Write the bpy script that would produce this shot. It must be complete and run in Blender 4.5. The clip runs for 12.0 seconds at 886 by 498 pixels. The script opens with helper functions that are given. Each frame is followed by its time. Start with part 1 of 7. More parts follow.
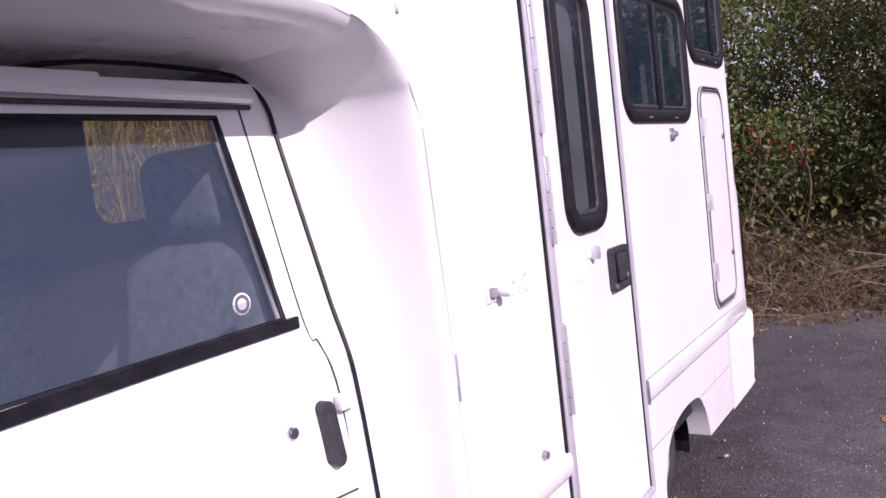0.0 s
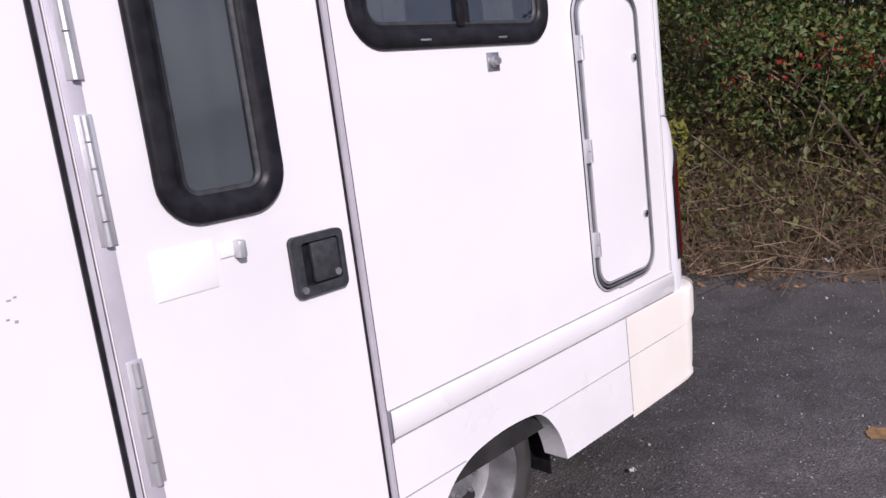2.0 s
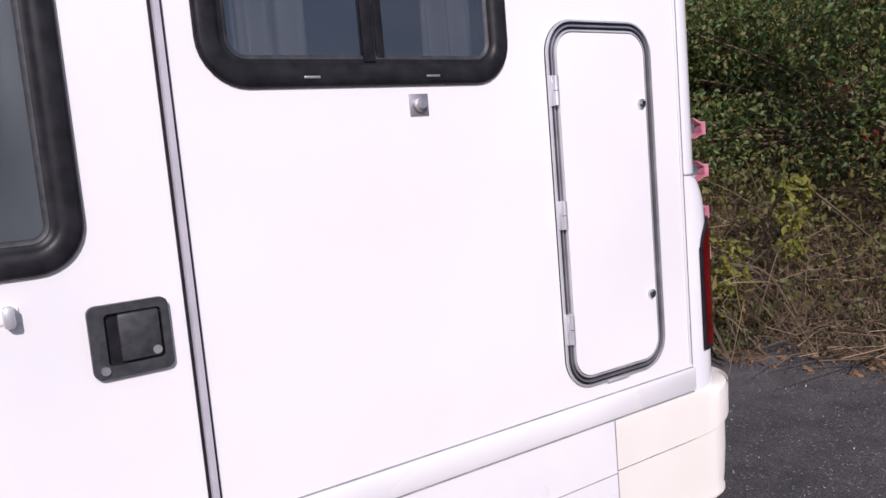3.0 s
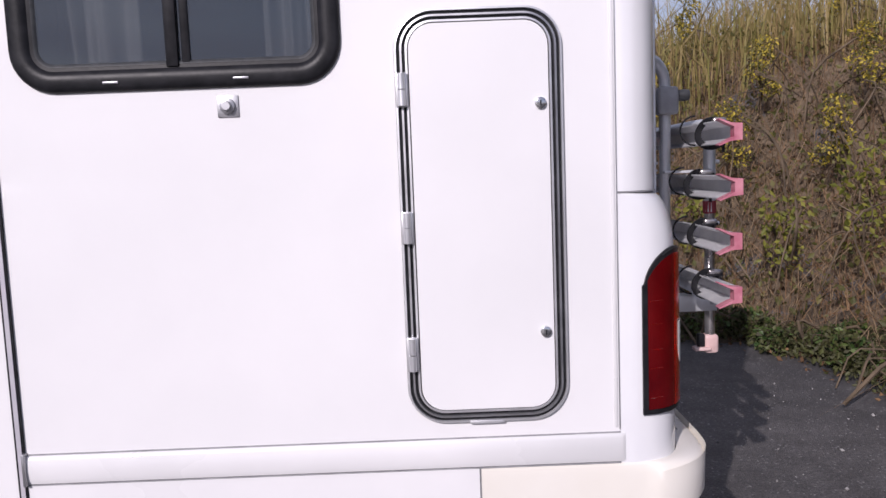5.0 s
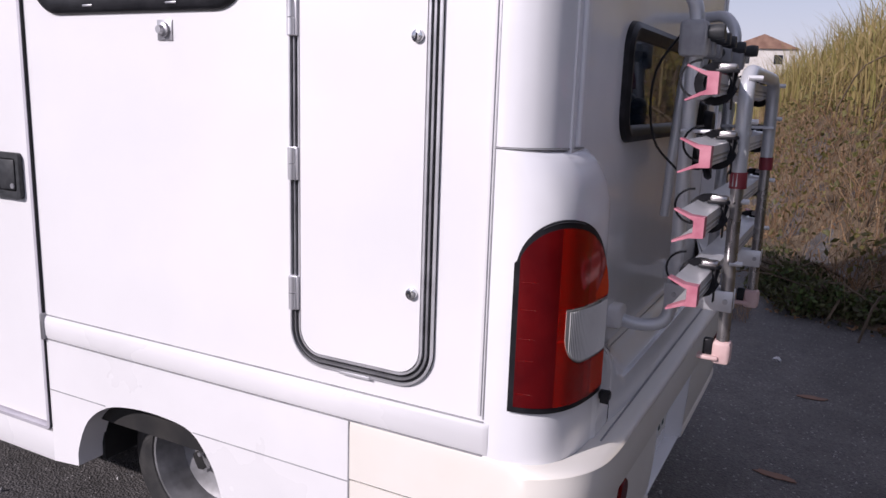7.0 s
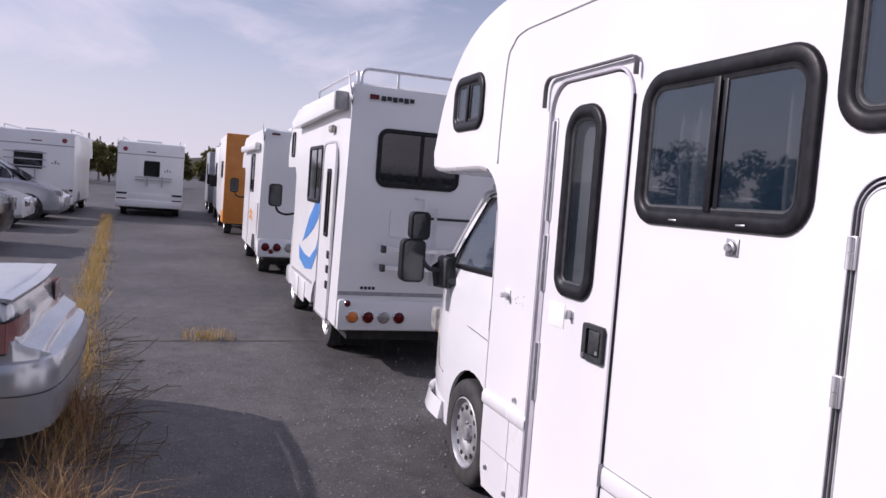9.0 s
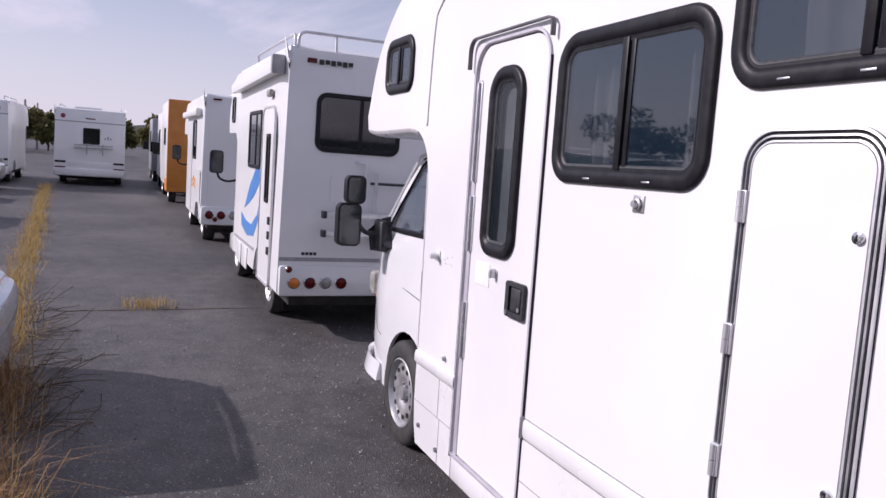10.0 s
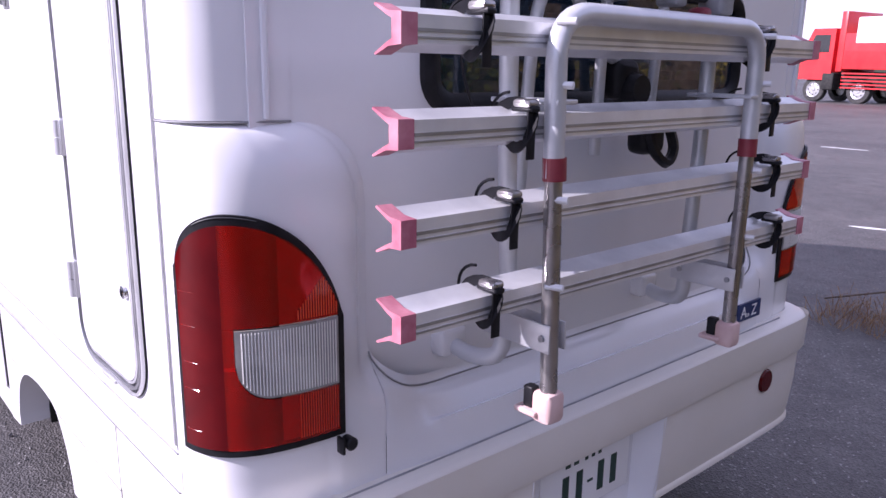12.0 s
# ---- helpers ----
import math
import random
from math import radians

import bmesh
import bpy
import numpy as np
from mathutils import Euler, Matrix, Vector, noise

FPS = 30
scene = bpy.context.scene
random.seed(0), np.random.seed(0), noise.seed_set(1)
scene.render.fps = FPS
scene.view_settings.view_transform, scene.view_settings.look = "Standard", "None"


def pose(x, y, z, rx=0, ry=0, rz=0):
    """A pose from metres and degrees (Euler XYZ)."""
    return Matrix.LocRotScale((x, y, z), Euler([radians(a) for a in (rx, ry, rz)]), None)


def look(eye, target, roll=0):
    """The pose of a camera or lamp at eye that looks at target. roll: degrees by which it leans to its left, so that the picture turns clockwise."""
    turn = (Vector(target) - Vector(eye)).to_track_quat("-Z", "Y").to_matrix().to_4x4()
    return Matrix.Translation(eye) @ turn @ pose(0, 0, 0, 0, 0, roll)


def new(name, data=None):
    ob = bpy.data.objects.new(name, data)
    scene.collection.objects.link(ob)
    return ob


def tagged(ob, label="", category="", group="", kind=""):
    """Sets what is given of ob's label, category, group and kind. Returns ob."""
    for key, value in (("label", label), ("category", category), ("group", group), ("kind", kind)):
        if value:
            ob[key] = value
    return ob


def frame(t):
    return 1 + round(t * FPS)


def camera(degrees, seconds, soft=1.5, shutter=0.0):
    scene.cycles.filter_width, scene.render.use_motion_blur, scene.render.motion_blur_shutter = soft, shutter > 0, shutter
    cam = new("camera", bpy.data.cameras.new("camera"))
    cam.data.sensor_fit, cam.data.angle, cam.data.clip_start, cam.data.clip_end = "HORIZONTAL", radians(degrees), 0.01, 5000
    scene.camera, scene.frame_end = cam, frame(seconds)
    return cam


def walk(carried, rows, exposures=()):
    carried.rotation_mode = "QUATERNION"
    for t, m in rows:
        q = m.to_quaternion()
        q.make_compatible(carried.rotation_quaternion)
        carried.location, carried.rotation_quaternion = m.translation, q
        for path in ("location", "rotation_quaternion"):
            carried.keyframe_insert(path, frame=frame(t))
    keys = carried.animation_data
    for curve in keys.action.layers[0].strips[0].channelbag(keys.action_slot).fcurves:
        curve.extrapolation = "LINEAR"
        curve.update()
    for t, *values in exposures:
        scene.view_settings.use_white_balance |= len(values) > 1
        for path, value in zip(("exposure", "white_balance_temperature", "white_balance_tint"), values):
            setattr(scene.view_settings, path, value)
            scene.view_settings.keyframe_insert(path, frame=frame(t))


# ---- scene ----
cam = camera(60.3, 12.0)
PATH = [
    (0, (-3.737, -0.874, 1.428), (-2.093, 0.251, 1.254), -6.8),
    (0.5, (-3.446, -0.936, 1.406), (-1.814, 0.183, 1.123), -7.2),
    (1, (-3.119, -0.998, 1.407), (-1.529, 0.163, 1.054), -7.8),
    (1.5, (-2.801, -1.181, 1.376), (-1.291, 0.075, 0.998), -7.7),
    (2, (-2.481, -1.346, 1.4), (-1.097, 0.052, 1.037), -7.2),
    (2.5, (-2.068, -1.414, 1.381), (-0.848, 0.134, 1.042), -6.2),
    (2.7, (-1.961, -1.423, 1.371), (-0.776, 0.164, 1.089), -5.7),
    (4.3, (-0.865, -1.665, 1.397), (-0.57, 0.301, 1.178), -3.1),
    (4.5, (-0.723, -1.682, 1.381), (-0.527, 0.297, 1.16), -2.9),
    (5, (-0.409, -1.75, 1.341), (-0.403, 0.24, 1.135), -2.2),
    (5.5, (-0.112, -1.671, 1.33), (-0.318, 0.301, 1.071), -1.6),
    (6, (0.158, -1.555, 1.359), (-0.254, 0.378, 1.054), -0.7),
    (6.5, (0.45, -1.478, 1.358), (-0.211, 0.378, 1.014), 0.4),
    (7, (0.603, -1.355, 1.368), (-0.308, 0.382, 0.976), 1.9),
    (7.5, (0.641, -1.295, 1.413), (-0.654, 0.177, 1.019), 3.1),
    (7.7, (0.665, -1.311, 1.44), (-0.791, 0.011, 1.076), 3.1),
    (9.3, (0.809, -1.428, 1.581), (-1.085, -0.797, 1.465), 4.8),
    (9.5, (0.811, -1.415, 1.569), (-1.082, -0.78, 1.449), 5.3),
    (10, (0.872, -1.336, 1.561), (-0.956, -0.551, 1.354), 3.9),
    (10.5, (1.047, -1.182, 1.479), (-0.645, -0.167, 1.151), 2.6),
    (10.6, (1.071, -1.141, 1.467), (-0.59, -0.089, 1.103), 2.5),
    (11, (1.167, -1.053, 1.391), (-0.369, 0.151, 0.956), 1.6),
    (11.5, (1.201, -0.793, 1.369), (-0.242, 0.503, 0.881), 1.2),
    (12, (1.192, -0.438, 1.36), (-0.28, 0.834, 0.896), 0.8),
]
# the motorhome stands nose-up on the slightly falling lot; the path is told in its own frame
LEAN = pose(0, 0, 0, 0, -0.7, 0)
walk(cam, [(t, LEAN @ look(eye, target, roll)) for t, eye, target, roll in PATH], [(0, 0.27, 6250, 39), (1.0, -0.04, 6250, 26), (2.7, -0.04, 6250, 24), (4.3, -0.17, 6250, 22), (6.0, -0.13, 6250, 22), (7.5, -0.03, 6250, 24), (9.5, 0.03, 6250, 25), (10.5, 0.06, 6200, 28), (11.0, 0.36, 6000, 37), (11.5, 0.64, 5900, 39), (12.0, 0.98, 5900, 33)])

# ---- light ----
SUN_FROM = Vector((-0.78, -1.63, 1.0)).normalized()
sun_el = math.asin(SUN_FROM.z)
sun_data = bpy.data.lights.new("sun", "SUN")
sun_data.energy, sun_data.angle, sun_data.color = 4.0, radians(0.55), (1.0, 0.955, 0.90)
sun = new("sun", sun_data)
sun.matrix_world = look(SUN_FROM * 60, (0, 0, 0))

world = bpy.data.worlds.new("sky")
world.use_nodes = True
scene.world = world
wn, wl = world.node_tree.nodes, world.node_tree.links
wn.clear()
sky = wn.new("ShaderNodeTexSky")
sky.sky_type, sky.sun_disc = "NISHITA", False
sky.sun_elevation, sky.sun_rotation = sun_el, math.atan2(SUN_FROM.x, SUN_FROM.y)
sky.air_density, sky.dust_density, sky.ozone_density = 1.0, 0.6, 2.0
tc = wn.new("ShaderNodeTexCoord")
mp = wn.new("ShaderNodeMapping")
mp.inputs["Scale"].default_value = (1.0, 1.6, 5.0)
mp.inputs["Rotation"].default_value = (0.12, -0.16, 0.35)
cn = wn.new("ShaderNodeTexNoise")
cn.inputs["Scale"].default_value, cn.inputs["Detail"].default_value, cn.inputs["Roughness"].default_value = 1.7, 9.0, 0.58
cn.inputs["Distortion"].default_value = 0.5
cr = wn.new("ShaderNodeValToRGB")
cr.color_ramp.elements[0].position, cr.color_ramp.elements[1].position = 0.37, 0.70
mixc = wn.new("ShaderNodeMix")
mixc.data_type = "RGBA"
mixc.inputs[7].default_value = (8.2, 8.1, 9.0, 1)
bg = wn.new("ShaderNodeBackground")
bg.inputs["Strength"].default_value = 0.088
wo = wn.new("ShaderNodeOutputWorld")
wl.new(tc.outputs["Generated"], mp.inputs["Vector"])
wl.new(mp.outputs["Vector"], cn.inputs["Vector"])
wl.new(cn.outputs["Fac"], cr.inputs["Fac"])
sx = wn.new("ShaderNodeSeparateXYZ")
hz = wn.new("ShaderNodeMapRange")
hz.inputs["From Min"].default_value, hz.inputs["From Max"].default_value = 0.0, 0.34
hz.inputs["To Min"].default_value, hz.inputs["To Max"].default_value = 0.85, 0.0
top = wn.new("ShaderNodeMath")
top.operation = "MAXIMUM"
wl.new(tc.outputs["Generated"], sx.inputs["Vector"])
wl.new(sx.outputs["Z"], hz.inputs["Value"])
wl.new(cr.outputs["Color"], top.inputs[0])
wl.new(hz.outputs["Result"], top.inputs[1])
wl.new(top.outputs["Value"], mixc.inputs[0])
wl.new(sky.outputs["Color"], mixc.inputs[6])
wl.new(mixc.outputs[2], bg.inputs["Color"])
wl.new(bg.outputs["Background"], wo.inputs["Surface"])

# ---- materials ----
def mat(name, c1, c2=None, rough=0.5, scale=6.0, detail=6.0, metal=0.0, bump=0.0, bscale=80.0, lo=0.35, hi=0.65, coat=0.0,
        rvar=0.0, rand=0.0, island=False, trans=0.0, sheen=0.0, stretch=(1, 1, 1), alpha=1.0, ior=1.45, thin=0.0, spec=0.5):
    m = bpy.data.materials.new(name)
    m.use_nodes = True
    n, l = m.node_tree.nodes, m.node_tree.links
    b = n["Principled BSDF"]
    b.inputs["Roughness"].default_value, b.inputs["Metallic"].default_value = rough, metal
    b.inputs["Coat Weight"].default_value, b.inputs["Transmission Weight"].default_value = coat, trans
    b.inputs["Coat Roughness"].default_value = 0.06
    b.inputs["IOR"].default_value, b.inputs["Alpha"].default_value = ior, alpha
    b.inputs["Specular IOR Level"].default_value = spec
    c2 = c2 or tuple(min(1.0, v * 1.12 + 0.004) for v in c1)
    tcn, mpn = n.new("ShaderNodeTexCoord"), n.new("ShaderNodeMapping")
    mpn.inputs["Scale"].default_value = stretch
    l.new(tcn.outputs["Object"], mpn.inputs["Vector"])
    nz = n.new("ShaderNodeTexNoise")
    nz.inputs["Scale"].default_value, nz.inputs["Detail"].default_value = scale, detail
    l.new(mpn.outputs["Vector"], nz.inputs["Vector"])
    rp = n.new("ShaderNodeValToRGB")
    rp.color_ramp.elements[0].position, rp.color_ramp.elements[1].position = lo, hi
    rp.color_ramp.elements[0].color, rp.color_ramp.elements[1].color = (*c1, 1), (*c2, 1)
    if island:
        gm = n.new("ShaderNodeNewGeometry")
        l.new(gm.outputs["Random Per Island"], rp.inputs["Fac"])
    else:
        l.new(nz.outputs["Fac"], rp.inputs["Fac"])
    col = rp.outputs["Color"]
    if rand:
        oi, hs = n.new("ShaderNodeObjectInfo"), n.new("ShaderNodeHueSaturation")
        mr = n.new("ShaderNodeMapRange")
        mr.inputs["To Min"].default_value, mr.inputs["To Max"].default_value = 1 - rand, 1 + rand
        l.new(oi.outputs["Random"], mr.inputs["Value"])
        l.new(mr.outputs["Result"], hs.inputs["Value"])
        l.new(col, hs.inputs["Color"])
        col = hs.outputs["Color"]
    l.new(col, b.inputs["Base Color"])
    if rvar:
        mr2 = n.new("ShaderNodeMapRange")
        mr2.inputs["To Min"].default_value, mr2.inputs["To Max"].default_value = max(0.02, rough - rvar), min(1, rough + rvar)
        l.new(nz.outputs["Fac"], mr2.inputs["Value"])
        l.new(mr2.outputs["Result"], b.inputs["Roughness"])
    if bump:
        nb, bp = n.new("ShaderNodeTexNoise"), n.new("ShaderNodeBump")
        nb.inputs["Scale"].default_value, nb.inputs["Detail"].default_value = bscale, 4.0
        l.new(mpn.outputs["Vector"], nb.inputs["Vector"])
        bp.inputs["Strength"].default_value, bp.inputs["Distance"].default_value = bump, 0.01
        l.new(nb.outputs["Fac"], bp.inputs["Height"])
        l.new(bp.outputs["Normal"], b.inputs["Normal"])
    if thin:
        tr, ad = n.new("ShaderNodeBsdfTranslucent"), n.new("ShaderNodeMixShader")
        ad.inputs["Fac"].default_value = thin
        l.new(col, tr.inputs["Color"])
        l.new(b.outputs["BSDF"], ad.inputs[1])
        l.new(tr.outputs["BSDF"], ad.inputs[2])
        l.new(ad.outputs["Shader"], n["Material Output"].inputs["Surface"])
    return m


WHITE = mat("white_panel", (0.76, 0.755, 0.76), (0.83, 0.82, 0.825), 0.32, 1.3, 5, coat=0.25, bump=0.02, bscale=7, rvar=0.08)
WHITE2 = mat("white_moulding", (0.74, 0.735, 0.74), (0.82, 0.81, 0.815), 0.28, 2.0, 5, coat=0.4, bump=0.015, bscale=9, rvar=0.08)
REARW = mat("white_gelcoat", (0.78, 0.78, 0.80), (0.85, 0.85, 0.865), 0.22, 2.2, 6, coat=0.5, bump=0.02, bscale=6, rvar=0.1)
CREAM = mat("aged_white_plastic", (0.76, 0.72, 0.64), (0.82, 0.79, 0.735), 0.4, 1.8, 5, bump=0.02, bscale=40)
CABW = mat("cab_white_paint", (0.78, 0.78, 0.79), (0.82, 0.82, 0.83), 0.22, 3.0, 4, coat=0.7)
RUBBER = mat("black_rubber", (0.010, 0.010, 0.012), (0.019, 0.019, 0.022), 0.40, 30, 4, spec=0.22, bump=0.03, bscale=120, rvar=0.08)
SEAL = mat("dark_gap", (0.03, 0.03, 0.032), (0.06, 0.06, 0.06), 0.7, 20)
PLASTIC = mat("grey_black_plastic", (0.025, 0.027, 0.03), (0.045, 0.047, 0.05), 0.5, 60, 4, bump=0.1, bscale=350)
ALU = mat("aluminium", (0.62, 0.62, 0.64), (0.74, 0.74, 0.76), 0.36, 14, 5, metal=0.6, bump=0.03, bscale=60, rvar=0.1)
ALUD = mat("dull_aluminium", (0.36, 0.36, 0.38), (0.5, 0.5, 0.52), 0.42, 14, 5, metal=0.85, bump=0.03, bscale=60, rvar=0.1)
CHROME = mat("chrome", (0.62, 0.62, 0.63), (0.78, 0.78, 0.79), 0.16, 20, 4, metal=1.0, rvar=0.08)
TUBE = mat("grey_painted_tube", (0.58, 0.59, 0.61), (0.70, 0.71, 0.73), 0.33, 9, 5, metal=0.35, rvar=0.1)
ALUR = mat("bright_rail_aluminium", (0.74, 0.74, 0.76), (0.86, 0.86, 0.87), 0.34, 14, 5, metal=0.45, bump=0.03, bscale=60, rvar=0.1)
TUBED = mat("steel_sleeve", (0.33, 0.31, 0.31), (0.46, 0.44, 0.43), 0.28, 16, 5, metal=0.85, rvar=0.1)
GREYPL = mat("grey_clamp_plastic", (0.30, 0.30, 0.31), (0.38, 0.38, 0.39), 0.5, 30, 4)
PINK = mat("faded_pink_plastic", (0.42, 0.12, 0.17), (0.60, 0.25, 0.30), 0.45, 22, 5, bump=0.03)
PINKP = mat("pale_pink_plastic", (0.62, 0.42, 0.40), (0.72, 0.53, 0.50), 0.5, 22, 5)
REDP = mat("dark_red_plastic", (0.22, 0.03, 0.045), (0.30, 0.05, 0.06), 0.4, 22, 4)
TYRE = mat("tyre_rubber", (0.022, 0.022, 0.023), (0.05, 0.048, 0.046), 0.75, 12, 6, bump=0.15, bscale=90)
BLACKIN = mat("dark_underbody", (0.012, 0.012, 0.013), (0.03, 0.028, 0.026), 0.8, 10, 5)
RIM = mat("silver_steel_wheel", (0.34, 0.34, 0.35), (0.50, 0.50, 0.51), 0.42, 14, 5, metal=0.6, rvar=0.08)
GLASS = mat("tinted_glass", (0.008, 0.018, 0.032), (0.012, 0.024, 0.040), 0.02, 3, 2, alpha=0.70, coat=0.3, ior=1.95)
# blue base colour stands in for reflected sky and haze on the glass
CABGLASS = mat("cab_glass", (0.050, 0.072, 0.105), (0.06, 0.085, 0.12), 0.02, 1.5, 4, alpha=0.36, coat=0.5, ior=1.75)
CURTAIN = mat("silver_curtain", (0.52, 0.54, 0.56), (0.66, 0.68, 0.69), 0.5, 4, 6, bump=0.2, bscale=6, thin=0.3)
INSIDE = mat("dim_interior", (0.16, 0.15, 0.14), (0.24, 0.22, 0.20), 0.7, 2, 4)
SEATF = mat("blue_grey_seat_fabric", (0.10, 0.115, 0.14), (0.16, 0.175, 0.20), 0.85, 40, 5, bump=0.2, bscale=200)
REDLENS = mat("red_lens", (0.80, 0.022, 0.010), (0.88, 0.035, 0.014), 0.10, 9, 3, trans=0.82, spec=0.35)
LENSBACK = mat("silver_lamp_bowl", (0.66, 0.64, 0.62), (0.80, 0.78, 0.76), 0.22, 16, 3, metal=0.75)
REDLENSB = mat("dark_red_lens", (0.075, 0.0015, 0.003), (0.12, 0.003, 0.004), 0.14, 9, 3, spec=0.35)
CLEARLENS = mat("clear_lens", (0.24, 0.235, 0.22), (0.40, 0.39, 0.36), 0.14, 14, 3, coat=0.3)
AMBER = mat("amber_lens", (0.55, 0.14, 0.015), (0.66, 0.20, 0.03), 0.15, 9, 3, coat=0.6)
INK = mat("black_print", (0.02, 0.02, 0.022), None, 0.5)
NAVY = mat("navy_sticker", (0.015, 0.03, 0.11), (0.02, 0.04, 0.14), 0.35)
GREENINK = mat("dark_plate_print", (0.02, 0.05, 0.04), None, 0.5)
BLUESTRIPE = mat("blue_vinyl", (0.07, 0.24, 0.60), (0.10, 0.30, 0.66), 0.3, 5)
ORANGE = mat("orange_paint", (0.62, 0.22, 0.04), (0.70, 0.28, 0.06), 0.4, 3)
REDPAINT = mat("red_truck_paint", (0.62, 0.025, 0.03), (0.70, 0.04, 0.04), 0.3, 2, coat=0.4)
SILVERP = mat("silver_car_paint", (0.42, 0.44, 0.47), (0.50, 0.52, 0.55), 0.26, 3, 4, metal=0.55, coat=0.8)
DARKP = mat("dark_car_paint", (0.008, 0.009, 0.012), (0.014, 0.015, 0.02), 0.22, 3, coat=0.2)
GREYBODY = mat("grey_van_paint", (0.25, 0.26, 0.28), (0.32, 0.33, 0.35), 0.35, 3, coat=0.3)
PAPER = mat("white_paper_label", (0.84, 0.84, 0.84), (0.88, 0.88, 0.88), 0.6, 8)
CONCRETE = mat("pole_concrete", (0.40, 0.39, 0.37), (0.52, 0.51, 0.48), 0.85, 5, 6, bump=0.2, bscale=60)
YELLOWP = mat("worn_yellow_paint", (0.17, 0.11, 0.06), (0.34, 0.20, 0.08), 0.8, 30, 6)
PEBBLE = mat("pale_gravel", (0.16, 0.15, 0.15), (0.45, 0.44, 0.43), 0.8, island=True, lo=0.0, hi=1.0)
LITTER = mat("white_litter", (0.70, 0.70, 0.72), (0.8, 0.8, 0.8), 0.6, 20)
REED = mat("reed_blades", (0.40, 0.29, 0.13), (0.26, 0.24, 0.07), 0.6, island=True, lo=0.0, hi=1.0, thin=0.35)
DRY = mat("dry_stems", (0.10, 0.065, 0.04), (0.26, 0.18, 0.11), 0.8, island=True, lo=0.0, hi=1.0, thin=0.15)
STRAW = mat("straw_grass", (0.30, 0.21, 0.09), (0.44, 0.34, 0.17), 0.7, island=True, lo=0.0, hi=1.0, thin=0.25)
RUST = mat("rusty_weed", (0.15, 0.08, 0.043), (0.30, 0.18, 0.09), 0.8, island=True, lo=0.0, hi=1.0, thin=0.2)
LEAFG = mat("bush_leaves", (0.035, 0.08, 0.02), (0.13, 0.18, 0.045), 0.5, island=True, lo=0.0, hi=1.0, thin=0.25)
LEAFO = mat("olive_leaves", (0.07, 0.075, 0.022), (0.17, 0.15, 0.045), 0.55, island=True, lo=0.0, hi=1.0, thin=0.25)
LEAFY = mat("yellow_green_leaves", (0.13, 0.15, 0.025), (0.30, 0.28, 0.05), 0.55, island=True, lo=0.0, hi=1.0, thin=0.3)
LEAFR = mat("red_leaves", (0.38, 0.02, 0.02), (0.55, 0.06, 0.04), 0.5, island=True, lo=0.0, hi=1.0, thin=0.25)
GOLDEN = mat("goldenrod_heads", (0.38, 0.30, 0.03), (0.55, 0.42, 0.06), 0.7, island=True, lo=0.0, hi=1.0, thin=0.2)
SOIL = mat("litter_soil", (0.065, 0.047, 0.031), (0.17, 0.125, 0.082), 0.9, 5, 8, bump=0.8, bscale=30)
WOODS = mat("far_woods", (0.016, 0.024, 0.014), (0.045, 0.05, 0.026), 0.9, 0.15, 8, bump=0.6, bscale=0.8)
ROOFT = mat("far_roof", (0.20, 0.11, 0.08), (0.30, 0.18, 0.13), 0.8, 1)
HOUSEW = mat("far_house_wall", (0.55, 0.52, 0.48), (0.65, 0.62, 0.58), 0.8, 1)


